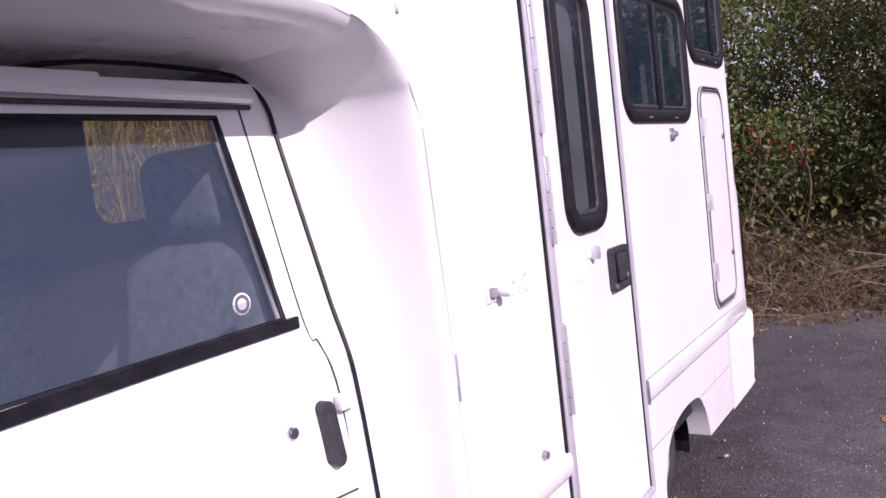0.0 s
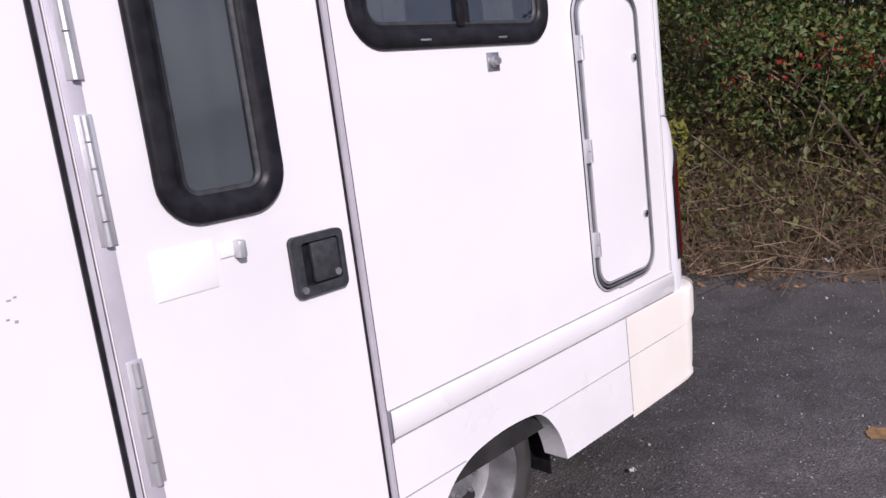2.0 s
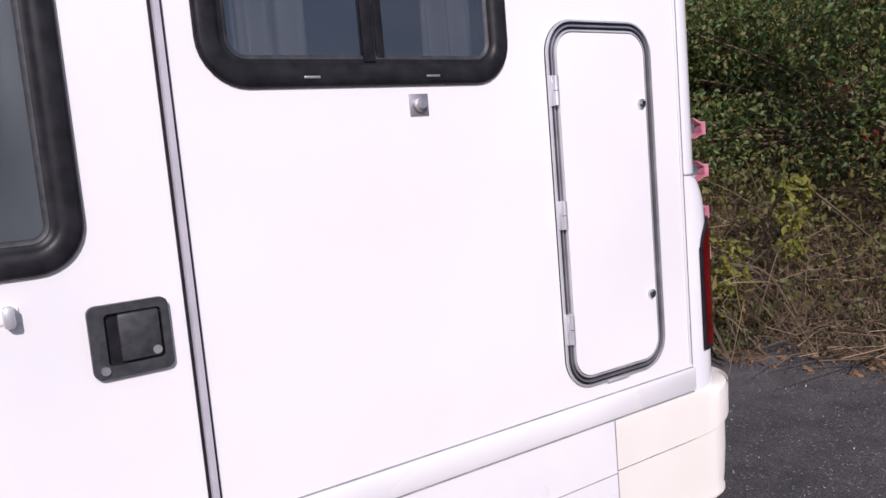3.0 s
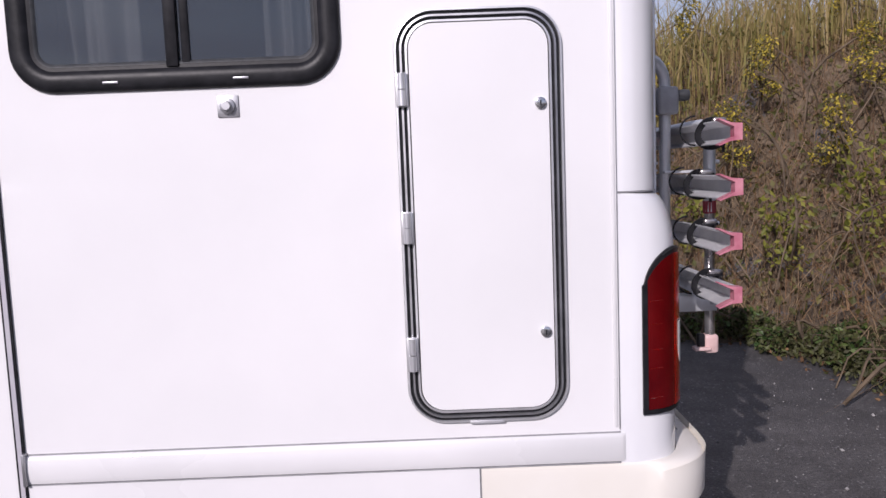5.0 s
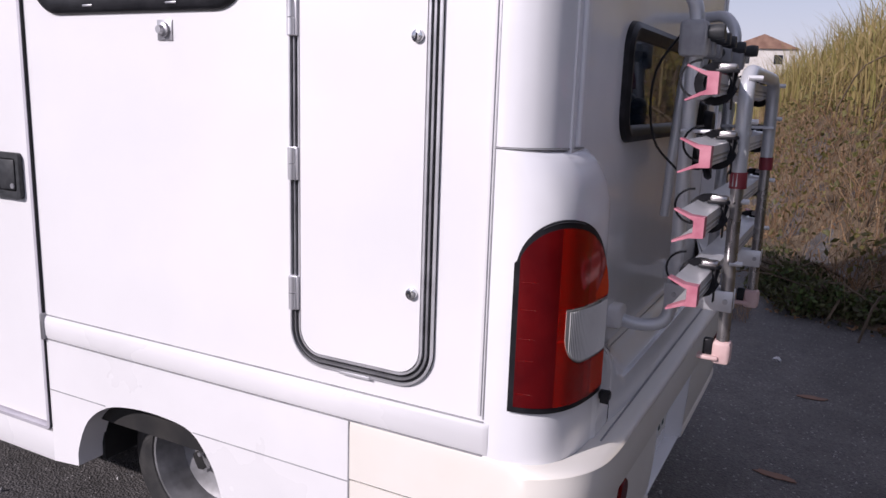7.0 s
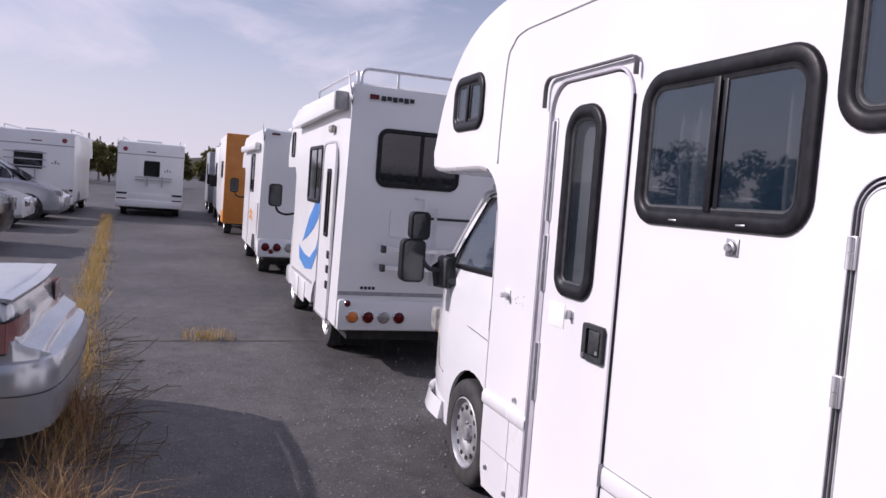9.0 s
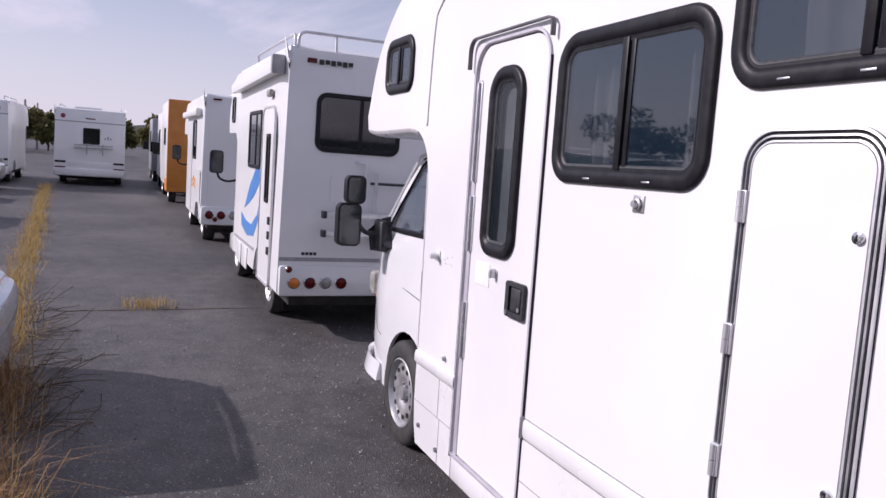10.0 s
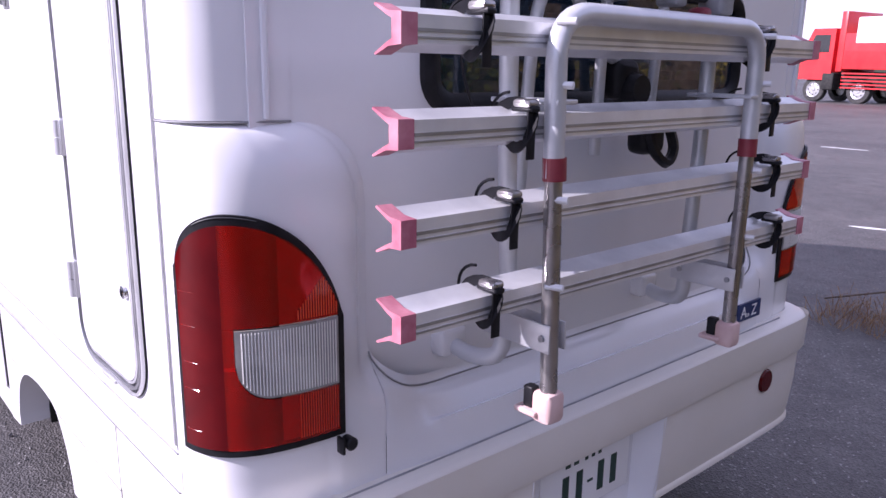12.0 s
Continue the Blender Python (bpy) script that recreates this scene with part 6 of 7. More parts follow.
    part("roof_post", sweep([(-0.05, 0.42, 2.42), (-0.05, 0.42, 2.55)], 0.012, 8), ALU, v)
    for y in (0.3, 1.7):
        part("mud_flap", box(-0.50, -0.49, y - 0.14, y + 0.14, 0.10, 0.40), RUBBER, v)


camper_two()


def camper_three():
    v = camper_shell("camper", "white coachbuilt camper with orange-brown side graphic", (-11.6, -0.16, 0), 3.6, 1.95, 2.34, 0.8, 1.05, GREYW, wheel_x=(0.62, 3.0), r=0.29)
    part("rear_panel", panel(rr(0.10, 1.85, 0.62, 2.10, 0.04, 4), [], "x", 0.008, 0.0), GREYW, v)
    part("rear_bumper", box(-0.2, 0.06, 0.0, 1.95, 0.30, 0.60, 0.05), GREYW, v)
    lamp_row(v, (0.13, 0.31, 0.50), (REDLENSB, REDLENSB, CLEARLENS), 0.47, 0.062, 0.06)
    lamp_row(v, (0.22,), (REDLENSB,), 0.40, 0.036, 0.06)
    part("marker_lamp", box(0.0, 0.012, 0.14, 0.27, 2.245, 2.275, 0.004), REDLENSB, v)
    framed(v, "side_window", rr(-1.55, -1.0, 1.3, 1.95, 0.04, 4), "y", 0.0)
    part("entry_door", panel(rr(-2.15, -1.7, 0.4, 1.95, 0.05, 4), [], "y", -0.012, 0.0), GREYW, v)
    part("locker_lid", panel(rr(-0.85, -0.15, 0.62, 1.15, 0.04, 4), [], "y", -0.010, 0.0), GREYW, v)
    part("awning_case", box(-2.9, -0.2, -0.10, 0.0, 2.0, 2.12, 0.03), GREYW, v)
    for dz in (0.0, 0.09):
        part("side_graphic", panel([(-1.7, 0.80 + dz), (-1.3, 0.93 + dz), (-0.9, 0.86 + dz), (-0.45, 1.02 + dz), (-0.9, 0.80 + dz), (-1.3, 0.86 + dz)], [], "y", -0.004, 0.002), ORANGE, v, "orange-brown wavy graphic")
    framed(v, "rear_window", rr(0.62, 1.34, 1.28, 1.62, 0.05, 4), "x", 0.008)
    part("roof_vent", box(-0.9, -0.5, 0.5, 0.9, 2.33, 2.42, 0.03), GREYW, v)


camper_three()


def box_truck(name, label, x, y, L, W, H, body, edge=None):
    v = thing(name, label, "truck", (x, y, 0), group="campers in a row")
    part("box_body", box(-L, 0.0, 0.0, W, 0.42, H, 0.03), body, v)
    if edge:
        part("rear_frame", box(-0.10, 0.03, -0.01, W + 0.01, 0.40, H + 0.02, 0.02), edge, v, "orange rear frame")
        part("lower_skirt", box(-0.9, 0.02, -0.012, W, 0.30, 0.62, 0.03), edge, v)
    part("cab", panel([(-L - 0.02, 0.35), (-L - 0.02, 1.75), (-L - 0.5, 1.72), (-L - 1.05, 1.15), (-L - 1.2, 0.9), (-L - 1.2, 0.35)], [], "y", 0.1, W - 0.1), CABW, v)
    part("cab_window", panel([(-L - 0.15, 1.15), (-L - 0.15, 1.62), (-L - 0.5, 1.62), (-L - 0.9, 1.15)], [], "y", 0.095, 0.11), GLASSD, v)
    framed(v, "side_window", rr(-L * 0.55, -L * 0.3, 1.45, 1.9, 0.04, 4), "y", 0.0)
    part("underside", box(-L - 0.8, -0.1, 0.2, W - 0.2, 0.28, 0.43), BLACKIN, v)
    for wx in (-0.7, -L - 0.6):
        simple_wheel(v, wx, 0.08, 0.29, 0.18, -1)
        simple_wheel(v, wx, W - 0.08, 0.29, 0.18, 1)
    part("wing_mirror", box(-L - 0.85, -L - 0.80, -0.2, 0.0, 1.15, 1.5, 0.02), RUBBER, v)
    return v


box_truck("camper_truck", "white box camper with bright orange rear frame", -19.5, -0.24, 3.0, 1.95, 2.58, GREYW, ORANGE)
box_truck("camper_truck", "white box camper with dark lower stripe", -24.0, -0.18, 2.6, 1.9, 2.42, GREYW)
box_truck("camper_truck", "grey box camper at the row's far end", -29.5, -0.25, 3.0, 1.95, 2.35, GREYBODY)


def far_coach(x, y, W, H, label, red_top):
    v = camper_shell("camper", label, (x, y, 0), 5.0, W, H, 0.9, 1.2, GREYW, wheel_x=(1.3, 4.0), r=0.31)
    part("rear_seam", box(0.0, 0.006, 0.02, W - 0.02, H - 0.42, H - 0.39), GREYPL, v)
    part("badge", lathe([(0.0, 0.07), (0.006, 0.07), (0.007, 0.0005)], "x", (0, W * (0.12 if red_top else 0.86), H - 0.25), 16), REDP, v, "round dark red badge")
    y0 = W * (0.40 if red_top else 0.22)
    framed(v, "rear_window", rr(y0, y0 + (0.48 if red_top else 0.75), 1.28, 1.78, 0.04, 4), "x", 0.0)
    for z in ((1.16, 1.25) if red_top else (1.35, 1.55, 1.75)):
        part("rack_rail", box(0.06, 0.10, y0 - 0.25, y0 + 0.85, z - 0.015, z + 0.015), ALUD, v)
    for y1 in (y0 + 0.1, y0 + 0.55):
        part("rack_post", box(0.05, 0.08, y1, y1 + 0.03, 0.95, 1.30), ALUD, v)
    part("brake_light", box(0.0, 0.01, W / 2 - 0.14, W / 2 + 0.14, H - 0.31, H - 0.28), REDLENSB, v)
    part("rear_bumper", box(-0.3, 0.10, 0.0, W, 0.28, 0.52, 0.05), GREYW, v)
    for y1 in (0.03, W - 0.33):
        part("tail_lamp", box(0.0, 0.02, y1, y1 + 0.30, 0.42, 0.56, 0.01), REDLENSB, v)
        part("vent_slot", box(0.0, 0.012, y1, y1 + 0.30, 0.68, 0.74), RUBBER, v)
    part("panel_line", box(0.0, 0.012, 0.38, W - 0.38, 0.58, 0.74, 0.004), GREYW, v)
    for k in range(3):
        part("lettering_bar", box(0.0, 0.005, W * 0.70 + 0.08 * k, W * 0.70 + 0.05 + 0.08 * k, 1.45, 1.50 + 0.05 * (k % 2)), GREYPL, v)
    for y1 in (0.15, W - 0.15):
        part("roof_rail", sweep(bend([(-0.2, y1, H - 0.02), (-0.2, y1, H + 0.10), (-3.0, y1, H + 0.10), (-3.0, y1, H - 0.02)], 0.1), 0.018, 6), ALU, v)
    part("roof_box", box(-2.0, -1.3, 0.5, 1.3, H - 0.01, H + 0.10, 0.03), GREYW, v)
    return v


far_coach(-25.5, -3.2, 2.02, 2.36, "white coach-built camper seen from behind, rack on its rear", True)
far_coach(-24.2, -6.30, 2.05, 2.40, "white camper with cycle rack and roof rails", False)


def car(name, label, at, turn, stations, paint, lamps, wheels, r=0.29, W=1.65, group="parked cars"):
    """A parked car built along local y from its end at 0 towards -y. Rows: y, bottom, belt, roof, half width, half roof width."""
    c = thing(name, label, "car", at, turn, group=group)
    rows = []
    fine = []
    for i in range(len(stations) - 1):
        q = [np.array(stations[max(0, min(len(stations) - 1, i + d))]) for d in (-1, 0, 1, 2)]
        for t in (0.0, 0.25, 0.5, 0.75):
            lin = q[1] * (1 - t) + q[2] * t
            cub = 0.5 * (2 * q[1] + (q[2] - q[0]) * t + (2 * q[0] - 5 * q[1] + 4 * q[2] - q[3]) * t * t + (3 * q[1] - q[0] - 3 * q[2] + q[3]) * t ** 3)
            mixed = cub.copy()
            mixed[0] = lin[0]
            mixed[3] = lin[3] if min(q[1][3], q[2][3]) < 0.5 else cub[3]
            fine.append(tuple(mixed))
    stations = fine + [stations[-1]]
    for y, zb, zw, zr, hw, hr in stations:
        zm = (zb + zw) / 2
        half = [(0.0, zb), (hw * 0.86, zb), (hw * 0.98, zb + 0.08), (hw, zm), (hw * 0.985, zw - 0.05), (hw * 0.94, zw), (hr + (hw * 0.94 - hr) * 0.12, max(zw, zr - 0.06)), (hr * 0.8, max(zw + 0.001, zr - 0.008)), (0.0, max(zw + 0.012, zr))]
        rows.append([(x, y, z) for x, z in half] + [(-x, y, z) for x, z in half[-2:0:-1]])
    bm = grid(rows, close=True)
    for row in (rows[0], rows[-1]):
        bm.faces.new([bm.verts.new(p) for p in row])
    bmesh.ops.remove_doubles(bm, verts=bm.verts, dist=0.0005)
    part("body", bm, paint, c, "", 32)
    # glass band over the cabin
    cab_rows = [i for i, s in enumerate(stations) if s[3] > s[2] + 0.12]
    for sgn in (1, -1):
        g = []
        for i in cab_rows:
            y, zb, zw, zr, hw, hr = stations[i]
            a, b = Vector((hw * 0.94, y, zw)), Vector((hr + (hw * 0.94 - hr) * 0.12, y, zr - 0.06))
            p, q = a.lerp(b, 0.06), a.lerp(b, 0.88)
            g.append([(sgn * (p.x + 0.006), y, p.z), (sgn * (q.x + 0.006), y, q.z + 0.004)])
        part("side_glass", solid(grid(g), 0.003), GLASSD, c)
    for e, f in ((max(0, cab_rows[0] - 2), min(cab_rows[0] + 3, cab_rows[-1])), (min(len(stations) - 1, cab_rows[-1] + 2), max(cab_rows[-1] - 2, cab_rows[0]))):
        if 0 <= e < len(stations):
            s0, s1 = stations[e], stations[f]
            n = 0.006 if s1[0] < s0[0] else -0.006
            part("screen", solid(grid([[(-s0[4] * 0.80, s0[0] + n, s0[2] + 0.03), (s0[4] * 0.80, s0[0] + n, s0[2] + 0.03)], [(-s1[5] * 0.86, s1[0] + n, s1[3] + 0.004), (s1[5] * 0.86, s1[0] + n, s1[3] + 0.004)]]), 0.003), GLASSD, c)
    for y in wheels:
        for sgn in (1, -1):
            wh = new("wheel")
            wh.parent = c
            x = sgn * (W / 2 + 0.012)
            part("tyre", lathe([(sgn * a, q) for a, q in ((0, r * 0.62), (0.008, r * 0.8), (0.0, r * 0.95), (-0.03, r), (-0.16, r), (-0.18, r * 0.9), (-0.18, r * 0.6))], "x", (x, y, r), 26), TYRE, wh)
            part("rim", lathe([(sgn * a, q) for a, q in ((0.004, r * 0.63), (-0.01, r * 0.55), (0.0, r * 0.4), (-0.015, r * 0.2), (0.005, r * 0.14), (0.006, 0.0005))], "x", (x, y, r), 26), RIM, wh)
            part("arch_gap", lathe([(sgn * 0.006, r * 1.02), (sgn * 0.006, r * 1.16), (sgn * -0.05, r * 1.16), (sgn * -0.05, r * 1.02)], "x", (x, y, r + 0.01), 26), BLACKIN, wh)
    for nm, m, bx in lamps:
        part(nm, box(*bx, 0.02, 3), m, c)
        part(nm, box(-bx[1], -bx[0], *bx[2:], 0.02, 3), m, c)
    return c


# the silver saloon whose tail reaches into the lane
SAL = [(0.0, 0.42, 0.6, 0.0, 0.66, 0.5), (-0.05, 0.3, 0.64, 0.0, 0.76, 0.5), (-0.14, 0.24, 0.7, 0.0, 0.82, 0.5), (-0.2, 0.22, 0.865, 0.0, 0.83, 0.5), (-0.3, 0.22, 0.885, 0.0, 0.845, 0.5), (-0.62, 0.2, 0.875, 0.0, 0.85, 0.5), (-0.95, 0.2, 0.87, 0.89, 0.85, 0.55), (-1.4, 0.2, 0.91, 1.23, 0.855, 0.56), (-1.9, 0.2, 0.9, 1.29, 0.855, 0.58), (-2.5, 0.2, 0.89, 1.27, 0.85, 0.58), (-3.15, 0.2, 0.92, 0.87, 0.85, 0.56), (-3.9, 0.21, 0.84, 0.0, 0.83, 0.5), (-4.35, 0.24, 0.74, 0.0, 0.76, 0.5), (-4.5, 0.34, 0.62, 0.0, 0.64, 0.5)]
sal = car("saloon_car", "silver four-door saloon with dusty boot lid and cracked paint", (-4.10, -1.97, 0), 0, SAL, SILVERP, (), (-0.95, -3.55), 0.30, 1.69)
for sx in (1, -1):
    lp = new("tail_lamp")
    lp.parent = sal
    lp["label"] = "wrap-round tail lamp of pink and clear lenses"
    rows = []
    for k, (x, y) in enumerate(((0.852, -0.46), (0.850, -0.36), (0.842, -0.26), (0.825, -0.185), (0.78, -0.16), (0.66, -0.15), (0.45, -0.145))):
        t = k / 6
        rows.append([(sx * (x + 0.002), y + 0.001, 0.63 + 0.03 * t), (sx * (x + 0.006), y + 0.004, 0.70 + 0.01 * t), (sx * (x + 0.001), y + 0.001, 0.775 + 0.03 * t)])
    if sx == 1:
        part("dark_frame", solid(grid([[(p[0] * 1.002, p[1] + 0.002, p[2] + d) for p, d in zip(r_, (-0.009, 0, 0.009))] for r_ in rows[0:6]]), -0.004), RUBBER, lp)
    part("red_lens", solid(grid([[(p[0] * 1.006, p[1] + 0.003, p[2]) for p in r_] for r_ in rows[0:4]]), -0.005), SALRED, lp)
    part("clear_lens", solid(grid([[(p[0] * 1.006, p[1] + 0.003, p[2]) for p in r_] for r_ in rows[3:7]]), -0.005), SALRED, lp)
bmp = new("bumper")
bmp.parent = sal
bmp["label"] = "silver plastic bumper with dark scuff"
path = smooth_line([(0.862, -0.75, 0), (0.858, -0.30, 0), (0.82, -0.10, 0), (0.66, 0.0, 0), (0.3, 0.03, 0), (0.0, 0.035, 0), (-0.3, 0.03, 0), (-0.66, 0.0, 0), (-0.82, -0.10, 0), (-0.858, -0.30, 0), (-0.862, -0.75, 0)], 4)
part("bumper_skin", sweep([(p.x, p.y, 0.43) for p in path], 0, shape=[(-0.05, -0.20), (0.012, -0.19), (0.03, -0.02), (0.035, 0.12), (0.012, 0.165), (-0.05, 0.175)]), SILVERP, bmp)
part("bumper_groove", sweep([(p.x * 1.032, p.y + 0.03, 0.445) for p in path], 0.004, 5), SEAL, bmp)
part("boot_line", sweep(smooth_line([(0.74, -0.19, 0.865), (0.76, -0.30, 0.892), (0.77, -0.6, 0.882), (0.74, -0.92, 0.885)], 4), 0.004, 5), SEAL, sal)
part("boot_spoiler", sweep(smooth_line([(-0.74, -0.20, 0.885), (0.0, -0.165, 0.89), (0.74, -0.20, 0.885)], 5), 0, shape=[(-0.03, -0.012), (0.03, -0.008), (0.03, 0.012), (-0.03, 0.006)]), SILVERP, sal)
part("underside", box(-0.75, 0.75, -4.2, -0.2, 0.14, 0.24), BLACKIN, sal)

VANC = [(0.0, 0.30, 0.62, 0.0, 0.66, 0.4), (-0.10, 0.22, 0.74, 0.0, 0.80, 0.4), (-0.45, 0.20, 0.90, 0.0, 0.84, 0.4), (-0.95, 0.20, 1.0, 1.02, 0.85, 0.5), (-1.75, 0.20, 1.02, 1.56, 0.855, 0.62), (-2.6, 0.20, 1.03, 1.63, 0.855, 0.64), (-3.9, 0.20, 1.04, 1.60, 0.85, 0.63), (-4.25, 0.22, 1.02, 1.15, 0.83, 0.6), (-4.4, 0.3, 0.8, 0.0, 0.72, 0.5)]
car("minivan", "silver-white minivan parked nose to the lane", (-21.8, -4.12, 0), 0, VANC, SILVERP, (("headlamp", CLEARLENS, (0.48, 0.80, -0.28, -0.05, 0.66, 0.80)),), (-0.82, -3.5), 0.31, 1.7)
MINI = [(0.0, 0.30, 0.56, 0.0, 0.50, 0.4), (-0.08, 0.24, 0.68, 0.0, 0.64, 0.4), (-0.5, 0.22, 0.80, 0.0, 0.68, 0.4), (-0.95, 0.22, 0.86, 0.88, 0.69, 0.4), (-1.25, 0.22, 0.87, 1.26, 0.69, 0.50), (-1.9, 0.22, 0.88, 1.34, 0.69, 0.52), (-2.6, 0.22, 0.86, 1.26, 0.68, 0.50), (-3.0, 0.24, 0.80, 0.82, 0.64, 0.45), (-3.1, 0.3, 0.6, 0.0, 0.5, 0.4)]
car("small_hatchback", "small white classic hatchback with chrome grille", (-18.8, -4.5, 0), 0, MINI, CABW, (("headlamp", CHROME, (0.36, 0.56, -0.14, 0.03, 0.50, 0.66)),), (-0.6, -2.5), 0.26, 1.36)
KEI = [(0.0, 0.34, 0.74, 0.0, 0.62, 0.4), (-0.06, 0.24, 0.86, 0.0, 0.72, 0.4), (-0.55, 0.22, 0.98, 0.0, 0.74, 0.4), (-0.85, 0.22, 1.0, 1.02, 0.74, 0.5), (-1.3, 0.22, 1.0, 1.58, 0.74, 0.58), (-2.2, 0.22, 1.0, 1.63, 0.74, 0.60), (-3.2, 0.22, 1.0, 1.58, 0.73, 0.58), (-3.35, 0.3, 0.9, 1.0, 0.66, 0.5), (-3.4, 0.34, 0.8, 0.0, 0.6, 0.5)]
car("kei_wagon", "black kei wagon with chrome grille and square headlamps", (-14.6, -4.22, 0), 0, KEI, DARKP, (("headlamp", CLEARLENS, (0.42, 0.70, -0.14, 0.03, 0.60, 0.84)),), (-0.62, -2.75), 0.27, 1.48)


def red_truck():
    v = thing("red_truck", "bright red tipper truck with white sheet over its load", "truck", (-12.5, 32.4, 0), -12)
    part("load_body", box(0.0, 6.0, 0.0, 2.2, 1.35, 2.75, 0.04), REDPAINT, v, "red steel load body")
    part("head_board", box(-0.12, 0.15, -0.02, 2.22, 1.25, 3.6, 0.03), REDPAINT, v)
    part("cab", panel([(-0.3, 0.9), (-0.3, 2.95), (-1.3, 2.95), (-1.75, 2.0), (-1.8, 0.9)], [], "y", 0.0, 2.2), REDPAINT, v, "red cab")
    part("cab_window", panel([(-0.5, 2.0), (-0.5, 2.7), (-1.2, 2.7), (-1.5, 2.0)], [], "y", -0.012, 0.01), GLASSD, v)
    part("white_sheet", box(0.6, 5.8, -0.03, 2.2, 2.35, 3.35, 0.06), LITTER, v, "white sheet over the load")
    for k in range(5):
        part("side_guard", box(0.2, 5.2, -0.02, 0.03, 0.60 + 0.14 * k, 0.65 + 0.14 * k), REDPAINT, v)
    part("chassis", box(-1.7, 6.0, 0.5, 1.7, 0.6, 1.25), BLACKIN, v)
    part("tank", box(-0.7, -0.15, -0.02, 0.5, 0.5, 1.2, 0.08), BLACKIN, v)
    for x in (-1.1, 0.9, 4.6):
        simple_wheel(v, x, 0.12, 0.5, 0.28, -1)
        simple_wheel(v, x, 2.08, 0.5, 0.28, 1)


red_truck()


# ---- poles, houses and marks ----
def utility_pole(x, y, h, r=0.16):
    p = thing("utility_pole", "grey concrete utility pole", "utility pole", (x, y, 0), group="utility poles")
    part("pole", cyl((0, 0, -0.2), (0, 0, h), r, r * 0.7, 14), CONCRETE, p)
    part("cross_arm", box(-0.9, 0.9, -0.05, 0.05, h - 0.5, h - 0.4), ALUD, p)


for x, y, h in ((1.72, 30.0, 9.0), (-60.0, -7.45, 3.7), (-64.0, -12.5, 3.6), (-75.0, -8.0, 4.0)):
    utility_pole(x, y, h, 0.16 if h > 5 else 0.10)


def far_house(x, y, z, w, d, h, turn):
    hs = thing("house", "distant house with brown roof on the hill", "house", (x, y, z), turn, group="distant houses")
    part("wall", box(-w / 2, w / 2, -d / 2, d / 2, -4, h), HOUSEW, hs)
    part("roof", panel([(-w / 2 - 0.5, h - 0.05), (w / 2 + 0.5, h - 0.05), (0, h + 2.0)], [], "y", -d / 2 - 0.4, d / 2 + 0.4), ROOFT, hs)
    for k in (-1, 1):
        part("window", box(k * w / 4 - 0.6, k * w / 4 + 0.6, -d / 2 - 0.05, -d / 2 + 0.05, h - 2.2, h - 0.9), GLASSD, hs)


for x, y, z, t in ((-13, 125, 5.6, 8), (-24, 128, 6.0, -12), (-34, 132, 6.4, 20)):
    far_house(x, y, z, 9, 7, 4.0, t)


def ground_mark(name, label, x, y, w, d, material, turn=0.0, seed=0):
    rng = random.Random(seed)
    n = 18
    pts = []
    for k in range(n):
        a = 2 * math.pi * k / n
        q = 0.75 + 0.35 * rng.random()
        pts.append((w / 2 * math.cos(a) * q, d / 2 * math.sin(a) * q))
    ob = part(name, panel(pts, [], "z", 0.002, 0.005), material)
    ob.matrix_basis = pose(x, y, 0, 0, 0, turn)
    tagged(ob, label, "mark", kind="structure")


ground_mark("paint_mark", "faded yellow paint mark on the asphalt", 0.49, -0.54, 0.12, 0.10, YELLOWP, 20, 1)
ground_mark("paint_mark", "worn red-brown paint mark on the asphalt", 0.58, 2.58, 0.14, 0.05, ROOFT, 10, 2)
ground_mark("paint_mark", "worn red-brown paint mark on the asphalt", 0.50, 1.62, 0.16, 0.05, ROOFT, -8, 3)
for k, (x, y, l, t) in enumerate(((-4.44, 13.75, 0.9, 4), (-1.36, 6.77, 0.32, 20), (-0.47, 5.17, 0.2, 10))):
    ground_mark("paint_mark", "worn white parking line", x, y, l, 0.07, LITTER, t, 10 + k)
ground_mark("crack_line", "thin straight joint across the asphalt", -6.6, -1.0, 1.9, 0.02, SOIL, 92, 20)


def litter(x, y, z, s, seed, label):
    rng = random.Random(seed)
    rows = [[(0.5 * s * (i / 5 - 0.5) * 2, 0.3 * s * (j / 4 - 0.5) * 2 + 0.02 * rng.random(), 0.02 + 0.45 * s * rng.random()) for i in range(6)] for j in range(5)]
    ob = part("crumpled_litter", solid(grid(rows), 0.002), LITTER)
    ob.matrix_basis = pose(x, y, z, 0, 0, seed * 37)
    tagged(ob, label, "litter")


litter(3.0, 0.43, 0.03, 0.12, 1, "crumpled white plastic bag on the asphalt's edge")
litter(0.40, 3.0, 0.0, 0.05, 2, "scrap of white plastic on asphalt")
litter(3.55, 1.15, 0.12, 0.13, 3, "grey plastic bag in dry twigs")
litter(-0.25, 0.08, 0.0, 0.02, 4, "tiny white scrap on asphalt")


def far_tree(x, y, h, seed):
    rng = random.Random(seed)
    cl = [(x + rng.gauss(0, h * 0.22), y + rng.gauss(0, h * 0.22), h * rng.uniform(0.35, 0.95), h * rng.uniform(0.12, 0.22)) for _ in range(14)]
    t = thing("tree", "distant olive-green broadleaf tree beyond the lot", "tree", (x, y, 0), group="distant trees")
    part("trunk", cyl((0, 0, -0.2), (0, 0, h * 0.6), h * 0.03, h * 0.012, 8), SOIL, t)
    pts = clump_spots(cl, 2600, seed) - np.array([x, y, 0])
    leaves("crown", pts, LEAFO, (0.25, 0.5), t, "", seed)



